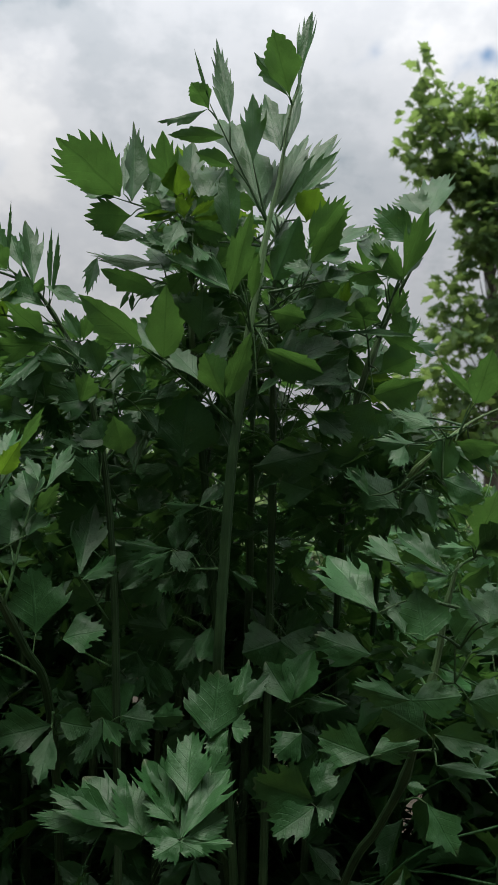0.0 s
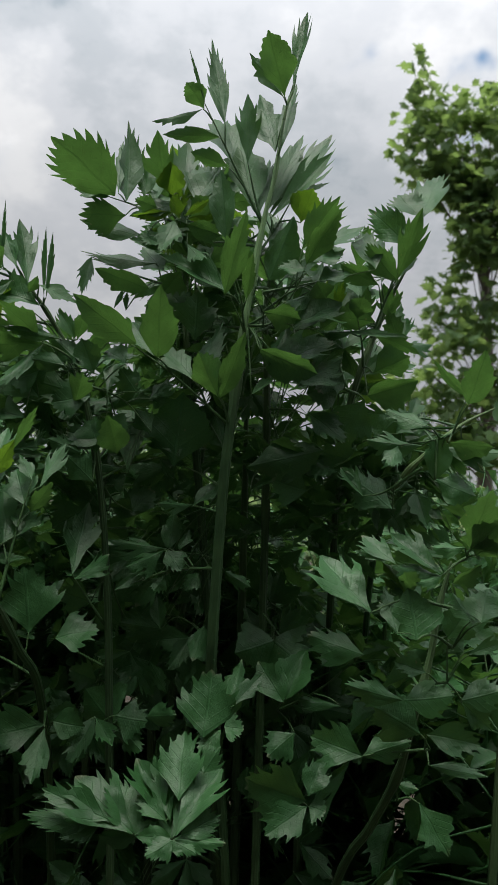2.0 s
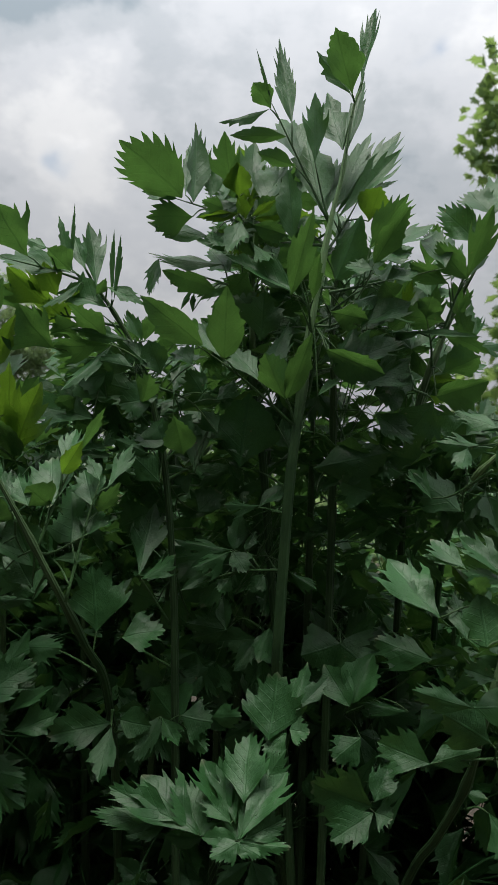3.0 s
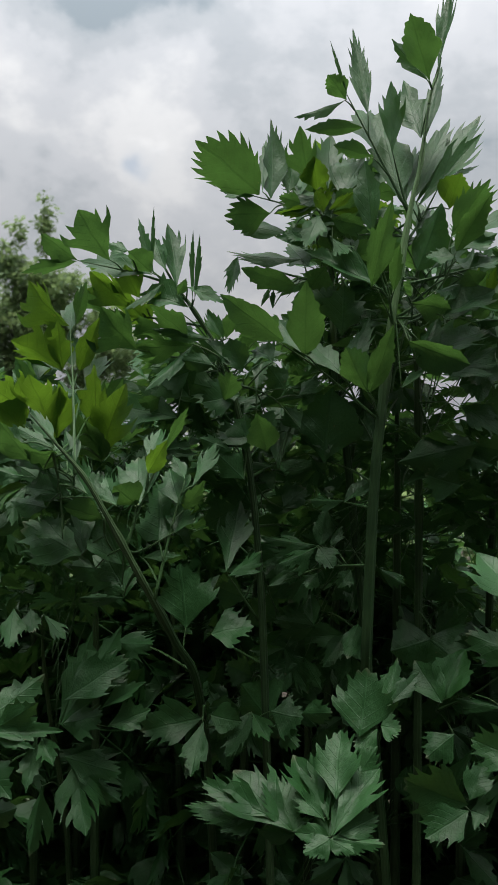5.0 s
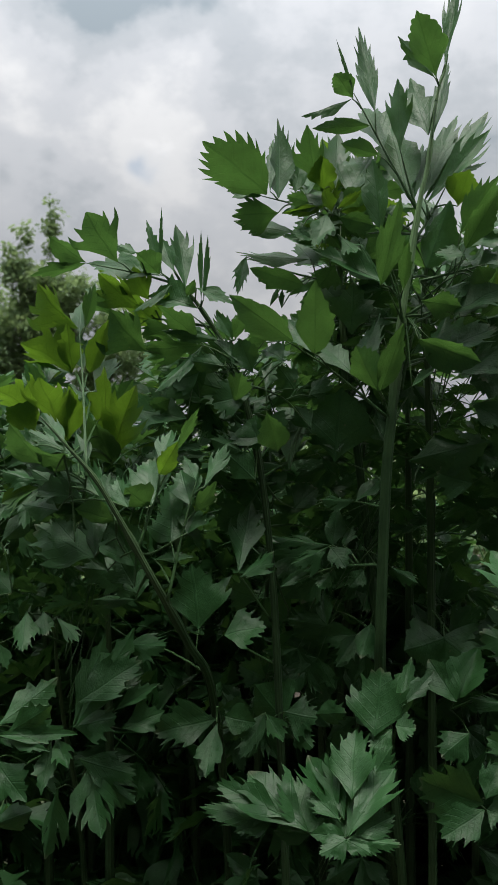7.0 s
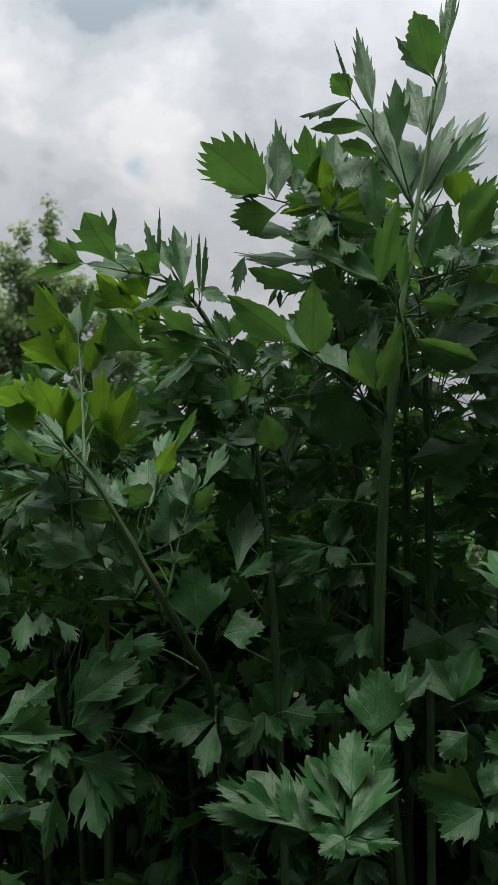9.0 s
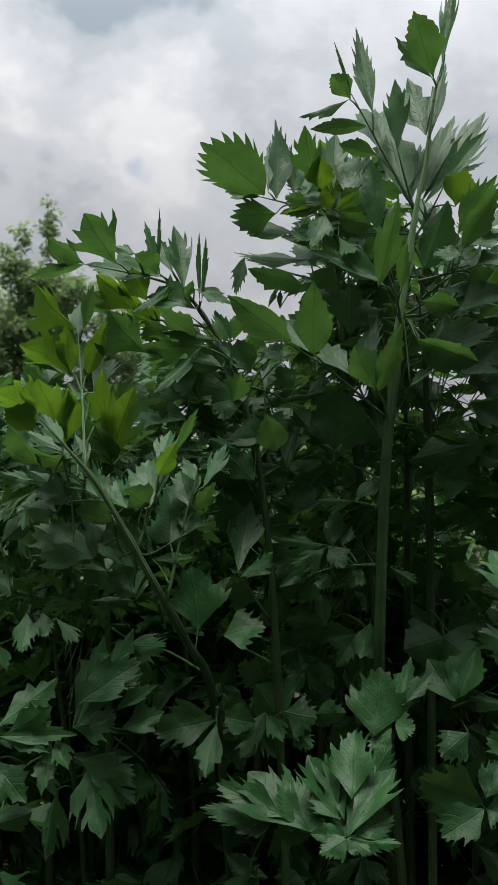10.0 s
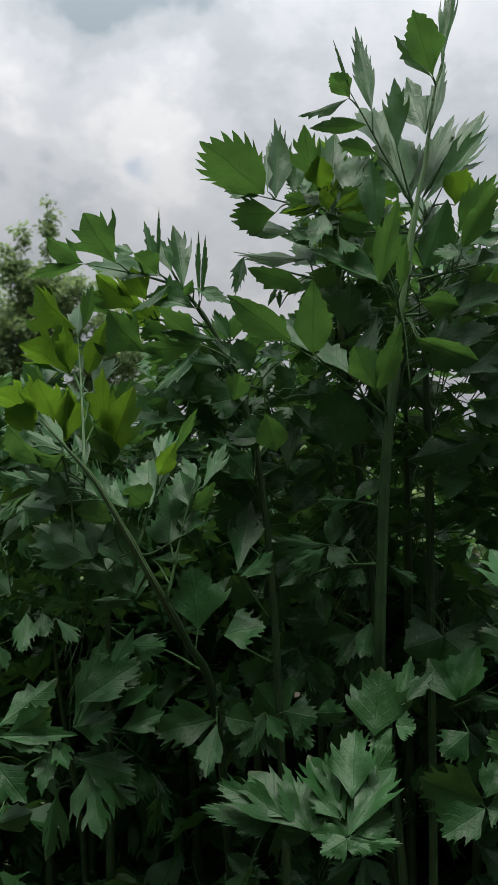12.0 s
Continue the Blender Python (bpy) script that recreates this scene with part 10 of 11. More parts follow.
l = leaf(p,0.0014, (-0.387,1.001,1.007), (-0.427,1.132,1.014), (-0.447,1.223,1.012))
leaflet(l, "w", (-0.447,1.227,1.011), (-0.414,1.235,1.035),0.030, (-0.110,-0.859,0.500))
leaflet(l, "b", (-0.451,1.226,1.014), (-0.423,1.276,1.044),0.028, (0.442,-0.622,0.646))
leaflet(l, "t", (-0.446,1.225,1.012), (-0.397,1.227,0.998),0.025, (0.192,-0.859,0.474))
leaflet(l, "t", (-0.442,1.212,1.012), (-0.422,1.231,0.999),0.016, (0.586,-0.783,-0.207))
leaflet(l, "w", (-0.453,1.234,1.012), (-0.447,1.235,1.052),0.024, (0.198,-0.980,-0.006))
l = leaf(p,0.0014, (-0.336,1.007,0.942), (-0.372,1.107,0.950), (-0.392,1.166,0.952))
leaflet(l, "b", (-0.394,1.171,0.954), (-0.361,1.187,0.935),0.026, (0.395,-0.912,-0.111))
l = leaf(p,0.0014, (-0.331,1.008,0.934), (-0.394,1.139,0.929), (-0.444,1.229,0.917))
leaflet(l, "l", (-0.447,1.242,0.918), (-0.474,1.231,0.899),0.022, (0.409,-0.909,-0.082))
l = leaf(p,0.0014, (-0.328,1.008,0.930), (-0.328,1.089,0.937), (-0.311,1.129,0.940))
leaflet(l, "t", (-0.315,1.140,0.941), (-0.324,1.143,0.920),0.017, (0.629,-0.684,-0.368))
l = leaf(p,0.0014, (-0.370,1.003,0.987), (-0.376,1.086,0.989), (-0.365,1.128,0.983))
leaflet(l, "t", (-0.362,1.125,0.985), (-0.368,1.167,1.034),0.030, (0.348,-0.689,0.636))
leaflet(l, "t", (-0.360,1.126,0.982), (-0.336,1.120,1.018),0.017, (0.002,-0.988,-0.156))
leaflet(l, "t", (-0.362,1.127,0.981), (-0.319,1.129,0.970),0.033, (0.198,-0.671,0.714))
l = leaf(p,0.0014, (-0.418,0.998,1.042), (-0.457,1.075,1.075), (-0.476,1.113,1.098))
leaflet(l, "e", (-0.478,1.114,1.097), (-0.492,1.089,1.137),0.019, (0.530,-0.791,-0.306))
leaflet(l, "w", (-0.482,1.122,1.098), (-0.480,1.154,1.133),0.016, (0.653,-0.595,0.469), True)
leaflet(l, "b", (-0.480,1.125,1.102), (-0.475,1.150,1.130),0.016, (0.482,-0.684,0.548))
leaflet(l, "t", (-0.480,1.122,1.098), (-0.517,1.129,1.108),0.017, (0.036,-0.800,0.598))
leaflet(l, "t", (-0.477,1.114,1.097), (-0.477,1.105,1.144),0.025, (0.644,-0.748,-0.158))
l = leaf(p,0.0014, (-0.331,1.008,0.934), (-0.348,1.081,0.955), (-0.350,1.111,0.971))
leaflet(l, "b", (-0.351,1.120,0.975), (-0.393,1.115,1.005),0.034, (0.504,-0.652,0.566))
leaflet(l, "w", (-0.350,1.112,0.973), (-0.348,1.105,1.012),0.021, (0.249,-0.953,-0.174))
leaflet(l, "t", (-0.346,1.101,0.974), (-0.374,1.089,0.991),0.015, (0.433,-0.897,0.086))
leaflet(l, "e", (-0.351,1.111,0.974), (-0.362,1.088,1.010),0.023, (0.079,-0.860,-0.504))
leaflet(l, "b", (-0.352,1.120,0.973), (-0.318,1.143,0.975),0.018, (0.540,-0.800,-0.261))
l = leaf(p,0.0014, (-0.374,1.003,0.992), (-0.416,1.118,1.013), (-0.439,1.194,1.028))
leaflet(l, "t", (-0.436,1.190,1.029), (-0.436,1.191,1.059),0.017, (0.405,-0.914,0.036))
leaflet(l, "t", (-0.442,1.203,1.025), (-0.462,1.210,1.060),0.020, (0.410,-0.818,0.402))
leaflet(l, "b", (-0.436,1.188,1.025), (-0.400,1.192,1.027),0.016, (0.134,-0.920,-0.367))
l = leaf(p,0.0014, (-0.362,1.004,0.977), (-0.392,1.093,0.981), (-0.404,1.142,0.977))
leaflet(l, "b", (-0.403,1.141,0.977), (-0.374,1.178,0.992),0.027, (0.333,-0.581,0.742))
leaflet(l, "w", (-0.405,1.140,0.976), (-0.432,1.157,0.948),0.022, (0.112,-0.792,-0.600))
leaflet(l, "w", (-0.403,1.148,0.978), (-0.387,1.152,0.963),0.014, (0.480,-0.814,0.328), True)
l = leaf(p,0.0014, (-0.346,1.006,0.958), (-0.390,1.105,0.964), (-0.419,1.163,0.965))
leaflet(l, "t", (-0.420,1.171,0.964), (-0.468,1.182,0.941),0.031, (0.014,-0.895,-0.446))
l = leaf(p,0.0014, (-0.346,1.006,0.958), (-0.394,1.107,0.959), (-0.427,1.167,0.954))
leaflet(l, "w", (-0.427,1.165,0.955), (-0.434,1.155,0.921),0.024, (0.571,-0.803,0.172))
leaflet(l, "l", (-0.428,1.168,0.954), (-0.441,1.168,0.930),0.020, (0.396,-0.899,-0.186))
leaflet(l, "t", (-0.423,1.160,0.953), (-0.466,1.135,0.951),0.025, (0.449,-0.809,0.379))
l = leaf(p,0.0014, (-0.381,1.002,1.000), (-0.460,1.090,1.010), (-0.525,1.138,1.013))
leaflet(l, "l", (-0.528,1.148,1.013), (-0.571,1.144,1.041),0.026, (0.301,-0.883,0.360))
leaflet(l, "b", (-0.523,1.135,1.015), (-0.546,1.118,1.054),0.025, (0.516,-0.855,-0.054))
leaflet(l, "b", (-0.530,1.143,1.015), (-0.557,1.134,1.029),0.019, (0.219,-0.944,-0.249))
leaflet(l, "t", (-0.528,1.148,1.012), (-0.553,1.124,1.007),0.020, (0.467,-0.592,0.657))
l = leaf(p,0.0014, (-0.396,1.000,1.017), (-0.387,1.078,1.030), (-0.356,1.115,1.033))
leaflet(l, "t", (-0.354,1.107,1.031), (-0.346,1.155,1.082),0.030, (0.313,-0.719,0.620))
leaflet(l, "b", (-0.353,1.110,1.032), (-0.323,1.141,1.056),0.027, (0.686,-0.723,0.082), True)
leaflet(l, "e", (-0.354,1.112,1.030), (-0.326,1.126,1.016),0.021, (0.543,-0.766,0.345))
leaflet(l, "l", (-0.358,1.125,1.031), (-0.331,1.143,1.074),0.025, (-0.030,-0.901,0.434))
l = leaf(p,0.0014, (-0.364,1.004,0.980), (-0.384,1.130,0.979), (-0.384,1.214,0.969))
leaflet(l, "w", (-0.385,1.219,0.967), (-0.350,1.207,1.015),0.028, (0.236,-0.894,-0.381))
leaflet(l, "w", (-0.382,1.214,0.968), (-0.335,1.194,1.005),0.033, (0.143,-0.773,-0.618))
l = leaf(p,0.0014, (-0.379,1.002,0.997), (-0.420,1.071,1.022), (-0.444,1.098,1.039))
leaflet(l, "w", (-0.441,1.090,1.037), (-0.416,1.125,1.057),0.021, (0.738,-0.645,0.196), True)
leaflet(l, "w", (-0.445,1.103,1.041), (-0.480,1.110,1.086),0.030, (0.521,-0.687,0.507))
leaflet(l, "b", (-0.442,1.095,1.039), (-0.428,1.122,1.071),0.022, (0.068,-0.762,0.644))
leaflet(l, "e", (-0.442,1.094,1.037), (-0.471,1.128,1.083),0.020, (0.057,-0.798,0.600))
l = leaf(p,0.0014, (-0.413,0.999,1.036), (-0.505,1.124,1.041), (-0.584,1.208,1.034))
leaflet(l, "b", (-0.589,1.215,1.035), (-0.581,1.187,1.001),0.025, (0.134,-0.742,0.657))
leaflet(l, "t", (-0.581,1.207,1.037), (-0.605,1.202,1.058),0.016, (0.318,-0.933,0.170))
leaflet(l, "b", (-0.582,1.199,1.033), (-0.614,1.191,1.029),0.023, (0.090,-0.796,0.598))
leaflet(l, "l", (-0.581,1.200,1.031), (-0.609,1.179,1.059),0.020, (0.191,-0.873,-0.449))
leaflet(l, "t", (-0.584,1.205,1.033), (-0.613,1.201,1.030),0.021, (0.150,-0.988,0.044))
l = leaf(p,0.0014, (-0.429,0.997,1.053), (-0.445,1.121,1.066), (-0.436,1.206,1.066))
leaflet(l, "w", (-0.439,1.214,1.066), (-0.424,1.208,1.047),0.019, (0.243,-0.867,0.435))
leaflet(l, "b", (-0.435,1.209,1.063), (-0.412,1.224,1.114),0.033, (0.659,-0.747,-0.092))
leaflet(l, "w", (-0.430,1.196,1.067), (-0.406,1.185,1.049),0.023, (0.306,-0.560,0.770))
l = leaf(p,0.0014, (-0.331,1.008,0.934), (-0.383,1.121,0.947), (-0.422,1.194,0.958))
leaflet(l, "t", (-0.421,1.191,0.956), (-0.451,1.178,0.961),0.019, (0.364,-0.891,-0.271))
leaflet(l, "e", (-0.418,1.185,0.957), (-0.401,1.232,0.995),0.020, (0.414,-0.666,0.621))
leaflet(l, "t", (-0.419,1.187,0.959), (-0.389,1.206,0.988),0.033, (0.068,-0.859,0.508))
l = leaf(p,0.0014, (-0.418,0.998,1.042), (-0.458,1.094,1.070), (-0.478,1.150,1.089))
leaflet(l, "w", (-0.474,1.141,1.086), (-0.507,1.144,1.110),0.025, (0.302,-0.793,0.530))
leaflet(l, "t", (-0.478,1.153,1.086), (-0.543,1.187,1.131),0.030, (0.161,-0.651,0.742))
leaflet(l, "t", (-0.476,1.143,1.085), (-0.444,1.194,1.106),0.041, (0.480,-0.572,0.665))
l = leaf(p,0.0014, (-0.328,1.008,0.930), (-0.372,1.101,0.922), (-0.402,1.153,0.908))
leaflet(l, "w", (-0.403,1.152,0.910), (-0.432,1.150,0.887),0.026, (-0.005,-0.993,0.115))
leaflet(l, "b", (-0.401,1.149,0.910), (-0.440,1.161,0.954),0.031, (-0.130,-0.979,0.160))
leaflet(l, "t", (-0.400,1.142,0.906), (-0.418,1.136,0.882),0.023, (0.296,-0.955,0.019))
l = leaf(p,0.0014, (-0.408,0.999,1.031), (-0.431,1.126,1.039), (-0.431,1.212,1.037))
leaflet(l, "b", (-0.429,1.210,1.036), (-0.390,1.250,1.052),0.031, (0.563,-0.728,0.392))
leaflet(l, "w", (-0.429,1.204,1.037), (-0.388,1.227,1.020),0.026, (0.227,-0.807,-0.545))
leaflet(l, "b", (-0.435,1.215,1.036), (-0.417,1.210,1.067),0.019, (0.167,-0.952,-0.257))
l = leaf(p,0.0014, (-0.423,0.997,1.048), (-0.466,1.080,1.058), (-0.489,1.120,1.058))
leaflet(l, "b", (-0.492,1.125,1.057), (-0.507,1.095,1.030),0.021, (0.553,-0.701,0.450))
leaflet(l, "b", (-0.487,1.117,1.056), (-0.500,1.131,1.035),0.021, (0.080,-0.801,-0.594))
leaflet(l, "w", (-0.485,1.110,1.058), (-0.515,1.097,1.062),0.016, (0.374,-0.927,-0.010))
l = leaf(p,0.0014, (-0.336,1.007,0.942), (-0.394,1.144,0.953), (-0.438,1.241,0.959))
leaflet(l, "e", (-0.434,1.234,0.958), (-0.445,1.226,0.939),0.017, (0.583,-0.811,0.054))

p = right_tall
l = leaf(p,0.0014, (0.116,1.158,1.192), (0.110,1.276,1.225), (0.096,1.346,1.240))
leaflet(l, "b", (0.095,1.353,1.240), (0.077,1.312,1.286),0.033, (0.356,-0.762,-0.542))
leaflet(l, "w", (0.094,1.353,1.242), (0.080,1.382,1.279),0.015, (-0.321,-0.805,0.499))
leaflet(l, "t", (0.095,1.337,1.238), (0.086,1.331,1.295),0.030, (-0.182,-0.978,-0.104))
leaflet(l, "b", (0.094,1.337,1.240), (0.060,1.330,1.230),0.027, (-0.064,-0.744,0.666))
l = leaf(p,0.0014, (0.141,1.155,1.250), (0.132,1.232,1.277), (0.115,1.262,1.283))
leaflet(l, "t", (0.113,1.256,1.284), (0.106,1.247,1.244),0.023, (-0.186,-0.945,0.268))
leaflet(l, "b", (0.116,1.254,1.283), (0.072,1.258,1.281),0.024, (-0.048,-0.799,-0.600))
l = leaf(p,0.0014, (0.120,1.157,1.200), (0.094,1.257,1.222), (0.060,1.311,1.224))
leaflet(l, "b", (0.061,1.307,1.222), (0.005,1.313,1.259),0.027, (-0.085,-0.996,0.000))
leaflet(l, "t", (0.060,1.307,1.226), (0.046,1.312,1.267),0.020, (0.207,-0.964,0.167))
l = leaf(p,0.0014, (0.118,1.157,1.196), (0.094,1.248,1.221), (0.062,1.291,1.229))
leaflet(l, "w", (0.059,1.285,1.224), (0.079,1.339,1.294),0.029, (0.176,-0.806,0.565))
leaflet(l, "w", (0.059,1.281,1.227), (0.035,1.277,1.259),0.022, (0.080,-0.994,-0.072))
l = leaf(p,0.0014, (0.075,1.170,0.971), (0.087,1.236,0.980), (0.094,1.254,0.980))
leaflet(l, "b", (0.093,1.256,0.980), (0.128,1.291,1.016),0.025, (-0.014,-0.720,0.693))
leaflet(l, "t", (0.095,1.257,0.982), (0.139,1.259,1.006),0.033, (-0.276,-0.778,0.564))
l = leaf(p,0.0014, (0.076,1.167,1.017), (0.039,1.273,1.020), (-0.006,1.330,1.011))
leaflet(l, "w", (-0.004,1.323,1.008), (-0.046,1.315,1.044),0.021, (-0.135,-0.919,-0.371))
leaflet(l, "t", (-0.005,1.331,1.011), (-0.034,1.315,1.079),0.033, (-0.132,-0.945,-0.298))
l = leaf(p,0.0014, (0.076,1.169,0.990), (0.094,1.237,0.997), (0.109,1.258,0.994))
leaflet(l, "w", (0.112,1.258,0.993), (0.138,1.323,1.064),0.036, (-0.097,-0.716,0.692))
l = leaf(p,0.0014, (0.080,1.165,1.057), (0.133,1.281,1.081), (0.188,1.350,1.096))
leaflet(l, "t", (0.186,1.339,1.097), (0.184,1.346,1.055),0.031, (0.362,-0.917,-0.169))
leaflet(l, "b", (0.187,1.359,1.094), (0.179,1.344,1.064),0.025, (0.062,-0.890,0.451))
leaflet(l, "t", (0.186,1.351,1.094), (0.182,1.367,1.064),0.025, (-0.257,-0.864,-0.433))
l = leaf(p,0.0014, (0.075,1.170,0.971), (0.084,1.278,0.978), (0.089,1.338,0.976))
leaflet(l, "b", (0.090,1.346,0.973), (0.080,1.355,1.015),0.020, (-0.496,-0.865,0.076))
leaflet(l, "l", (0.091,1.334,0.977), (0.049,1.325,0.987),0.032, (0.317,-0.642,0.698))
leaflet(l, "w", (0.092,1.333,0.976), (0.113,1.304,1.029),0.031, (-0.289,-0.894,-0.344))
l = leaf(p,0.0014, (0.132,1.156,1.231), (0.119,1.271,1.265), (0.097,1.339,1.279))
leaflet(l, "w", (0.100,1.331,1.276), (0.031,1.310,1.261),0.045, (0.086,-0.724,0.684))
leaflet(l, "e", (0.098,1.347,1.282), (0.052,1.344,1.285),0.022, (0.038,-0.979,-0.199))
l = leaf(p,0.0014, (0.142,1.155,1.253), (0.133,1.303,1.295), (0.112,1.405,1.316))
leaflet(l, "b", (0.112,1.396,1.312), (0.043,1.391,1.310),0.033, (0.075,-0.762,-0.643))
leaflet(l, "t", (0.113,1.409,1.319), (0.093,1.436,1.291),0.032, (0.136,-0.668,-0.732))
l = leaf(p,0.0014, (0.077,1.166,1.044), (0.120,1.232,1.058), (0.161,1.251,1.062))
leaflet(l, "w", (0.162,1.259,1.060), (0.208,1.243,1.058),0.032, (-0.276,-0.708,-0.650))
leaflet(l, "w", (0.162,1.261,1.062), (0.230,1.275,1.066),0.034, (0.204,-0.954,-0.219))
leaflet(l, "t", (0.163,1.257,1.061), (0.214,1.274,1.033),0.043, (0.315,-0.949,0.010))
l = leaf(p,0.0014, (0.075,1.171,0.953), (0.114,1.254,0.967), (0.153,1.290,0.975))
leaflet(l, "w", (0.154,1.301,0.973), (0.183,1.330,1.020),0.030, (-0.199,-0.773,0.603))
leaflet(l, "t", (0.149,1.282,0.975), (0.209,1.290,0.975),0.027, (0.109,-0.903,-0.415))
leaflet(l, "b", (0.150,1.279,0.974), (0.211,1.268,0.978),0.047, (-0.178,-0.657,0.733))
l = leaf(p,0.0014, (0.075,1.170,0.971), (0.093,1.299,0.980), (0.109,1.380,0.980))
leaflet(l, "e", (0.109,1.374,0.982), (0.085,1.406,0.937),0.032, (-0.463,-0.825,-0.323))
leaflet(l, "e", (0.111,1.392,0.982), (0.091,1.392,0.939),0.036, (0.043,-0.999,-0.016))
leaflet(l, "b", (0.109,1.392,0.978), (0.146,1.405,0.940),0.041, (-0.271,-0.797,-0.539))
l = leaf(p,0.0014, (0.087,1.163,1.088), (0.093,1.301,1.122), (0.094,1.390,1.145))
leaflet(l, "b", (0.093,1.400,1.147), (0.075,1.389,1.188),0.020, (-0.459,-0.775,-0.434))
leaflet(l, "e", (0.092,1.387,1.146), (0.073,1.397,1.195),0.022, (0.057,-0.975,0.217))
l = leaf(p,0.0014, (0.082,1.164,1.069), (0.080,1.271,1.084), (0.071,1.329,1.086))
leaflet(l, "w", (0.069,1.323,1.090), (0.114,1.387,1.152),0.041, (0.344,-0.770,0.538))
leaflet(l, "t", (0.073,1.328,1.086), (0.074,1.352,1.153),0.030, (0.150,-0.933,0.326))
l = leaf(p,0.0014, (0.075,1.171,0.953), (0.066,1.262,0.962), (0.053,1.305,0.963))
leaflet(l, "b", (0.057,1.317,0.964), (0.014,1.337,0.980),0.022, (-0.410,-0.912,0.027))
l = leaf(p,0.0014, (0.088,1.163,1.094), (0.068,1.253,1.103), (0.042,1.295,1.098))
leaflet(l, "w", (0.045,1.296,1.096), (0.012,1.320,1.084),0.017, (-0.366,-0.766,-0.529))
l = leaf(p,0.0014, (0.146,1.154,1.261), (0.143,1.305,1.296), (0.129,1.409,1.309))
leaflet(l, "e", (0.133,1.418,1.314), (0.068,1.423,1.336),0.027, (-0.028,-0.984,0.178))
leaflet(l, "t", (0.127,1.418,1.315), (0.074,1.441,1.291),0.028, (-0.152,-0.855,-0.496))
leaflet(l, "l", (0.132,1.408,1.311), (0.093,1.405,1.307),0.017, (0.113,-0.924,-0.367))
l = leaf(p,0.0014, (0.091,1.162,1.107), (0.093,1.227,1.125), (0.091,1.245,1.128))
leaflet(l, "w", (0.093,1.238,1.129), (0.067,1.230,1.163),0.023, (0.277,-0.961,-0.026))
leaflet(l, "t", (0.092,1.236,1.125), (0.136,1.211,1.141),0.029, (-0.420,-0.881,-0.220))
l = leaf(p,0.0014, (0.075,1.172,0.944), (0.068,1.248,0.953), (0.058,1.275,0.954))
leaflet(l, "w", (0.058,1.267,0.952), (0.059,1.285,0.927),0.019, (0.322,-0.764,-0.560))
leaflet(l, "t", (0.057,1.276,0.957), (-0.006,1.275,0.933),0.049, (-0.263,-0.655,0.708))
l = leaf(p,0.0014, (0.076,1.169,0.999), (0.101,1.268,1.007), (0.126,1.319,1.006))
leaflet(l, "w", (0.122,1.324,1.007), (0.121,1.267,1.077),0.041, (-0.416,-0.699,-0.582))
l = leaf(p,0.0014, (0.077,1.166,1.044), (0.089,1.242,1.068), (0.097,1.269,1.079))
leaflet(l, "b", (0.099,1.259,1.080), (0.103,1.242,1.049),0.024, (-0.374,-0.824,0.425))
leaflet(l, "t", (0.100,1.278,1.079), (0.118,1.266,1.050),0.027, (0.136,-0.867,0.479))
leaflet(l, "w", (0.095,1.273,1.079), (0.122,1.303,1.040),0.034, (-0.118,-0.738,-0.665))
leaflet(l, "b", (0.094,1.262,1.077), (0.114,1.253,1.047),0.027, (0.205,-0.883,0.422))
leaflet(l, "e", (0.097,1.270,1.082), (0.065,1.265,1.056),0.020, (-0.085,-0.955,0.285))

p = right_mid
l = leaf(p,0.0014, (0.131,1.091,0.984), (0.114,1.178,0.984), (0.089,1.220,0.977))
leaflet(l, "l", (0.091,1.217,0.976), (0.027,1.239,0.990),0.033, (-0.367,-0.924,-0.108))
leaflet(l, "l", (0.088,1.211,0.975), (0.034,1.159,1.004),0.026, (0.372,-0.715,-0.592))
l = leaf(p,0.0014, (0.139,1.090,1.005), (0.147,1.201,1.011), (0.149,1.267,1.008))
leaflet(l, "e", (0.146,1.257,1.010), (0.145,1.293,1.053),0.019, (-0.198,-0.766,0.612))
leaflet(l, "t", (0.151,1.277,1.008), (0.193,1.346,1.079),0.039, (0.007,-0.720,0.694))
l = leaf(p,0.0014, (0.168,1.089,1.040), (0.164,1.158,1.054), (0.152,1.183,1.058))
leaflet(l, "w", (0.153,1.182,1.058), (0.123,1.206,1.022),0.039, (-0.008,-0.844,-0.536))
leaflet(l, "w", (0.147,1.172,1.059), (0.104,1.171,1.030),0.028, (-0.067,-0.987,0.143))
leaflet(l, "b", (0.151,1.181,1.059), (0.156,1.196,1.032),0.021, (0.103,-0.878,-0.468))
l = leaf(p,0.0014, (0.149,1.090,1.019), (0.170,1.179,1.039), (0.187,1.223,1.051))
leaflet(l, "w", (0.190,1.231,1.049), (0.204,1.241,1.012),0.030, (0.340,-0.935,-0.100))
leaflet(l, "w", (0.187,1.223,1.048), (0.207,1.219,1.032),0.019, (-0.519,-0.729,-0.446))
leaflet(l, "b", (0.189,1.224,1.053), (0.200,1.237,1.029),0.018, (-0.205,-0.792,-0.574))
leaflet(l, "l", (0.187,1.226,1.049), (0.235,1.239,1.041),0.030, (0.160,-0.842,-0.515))
leaflet(l, "w", (0.184,1.219,1.050), (0.221,1.177,1.026),0.039, (-0.235,-0.634,0.737))
l = leaf(p,0.0014, (0.133,1.091,0.989), (0.124,1.198,1.000), (0.109,1.259,1.002))
leaflet(l, "t", (0.106,1.252,1.003), (0.063,1.270,0.998),0.030, (-0.398,-0.830,0.390))
leaflet(l, "b", (0.107,1.254,1.000), (0.073,1.255,1.018),0.018, (0.128,-0.947,0.296))
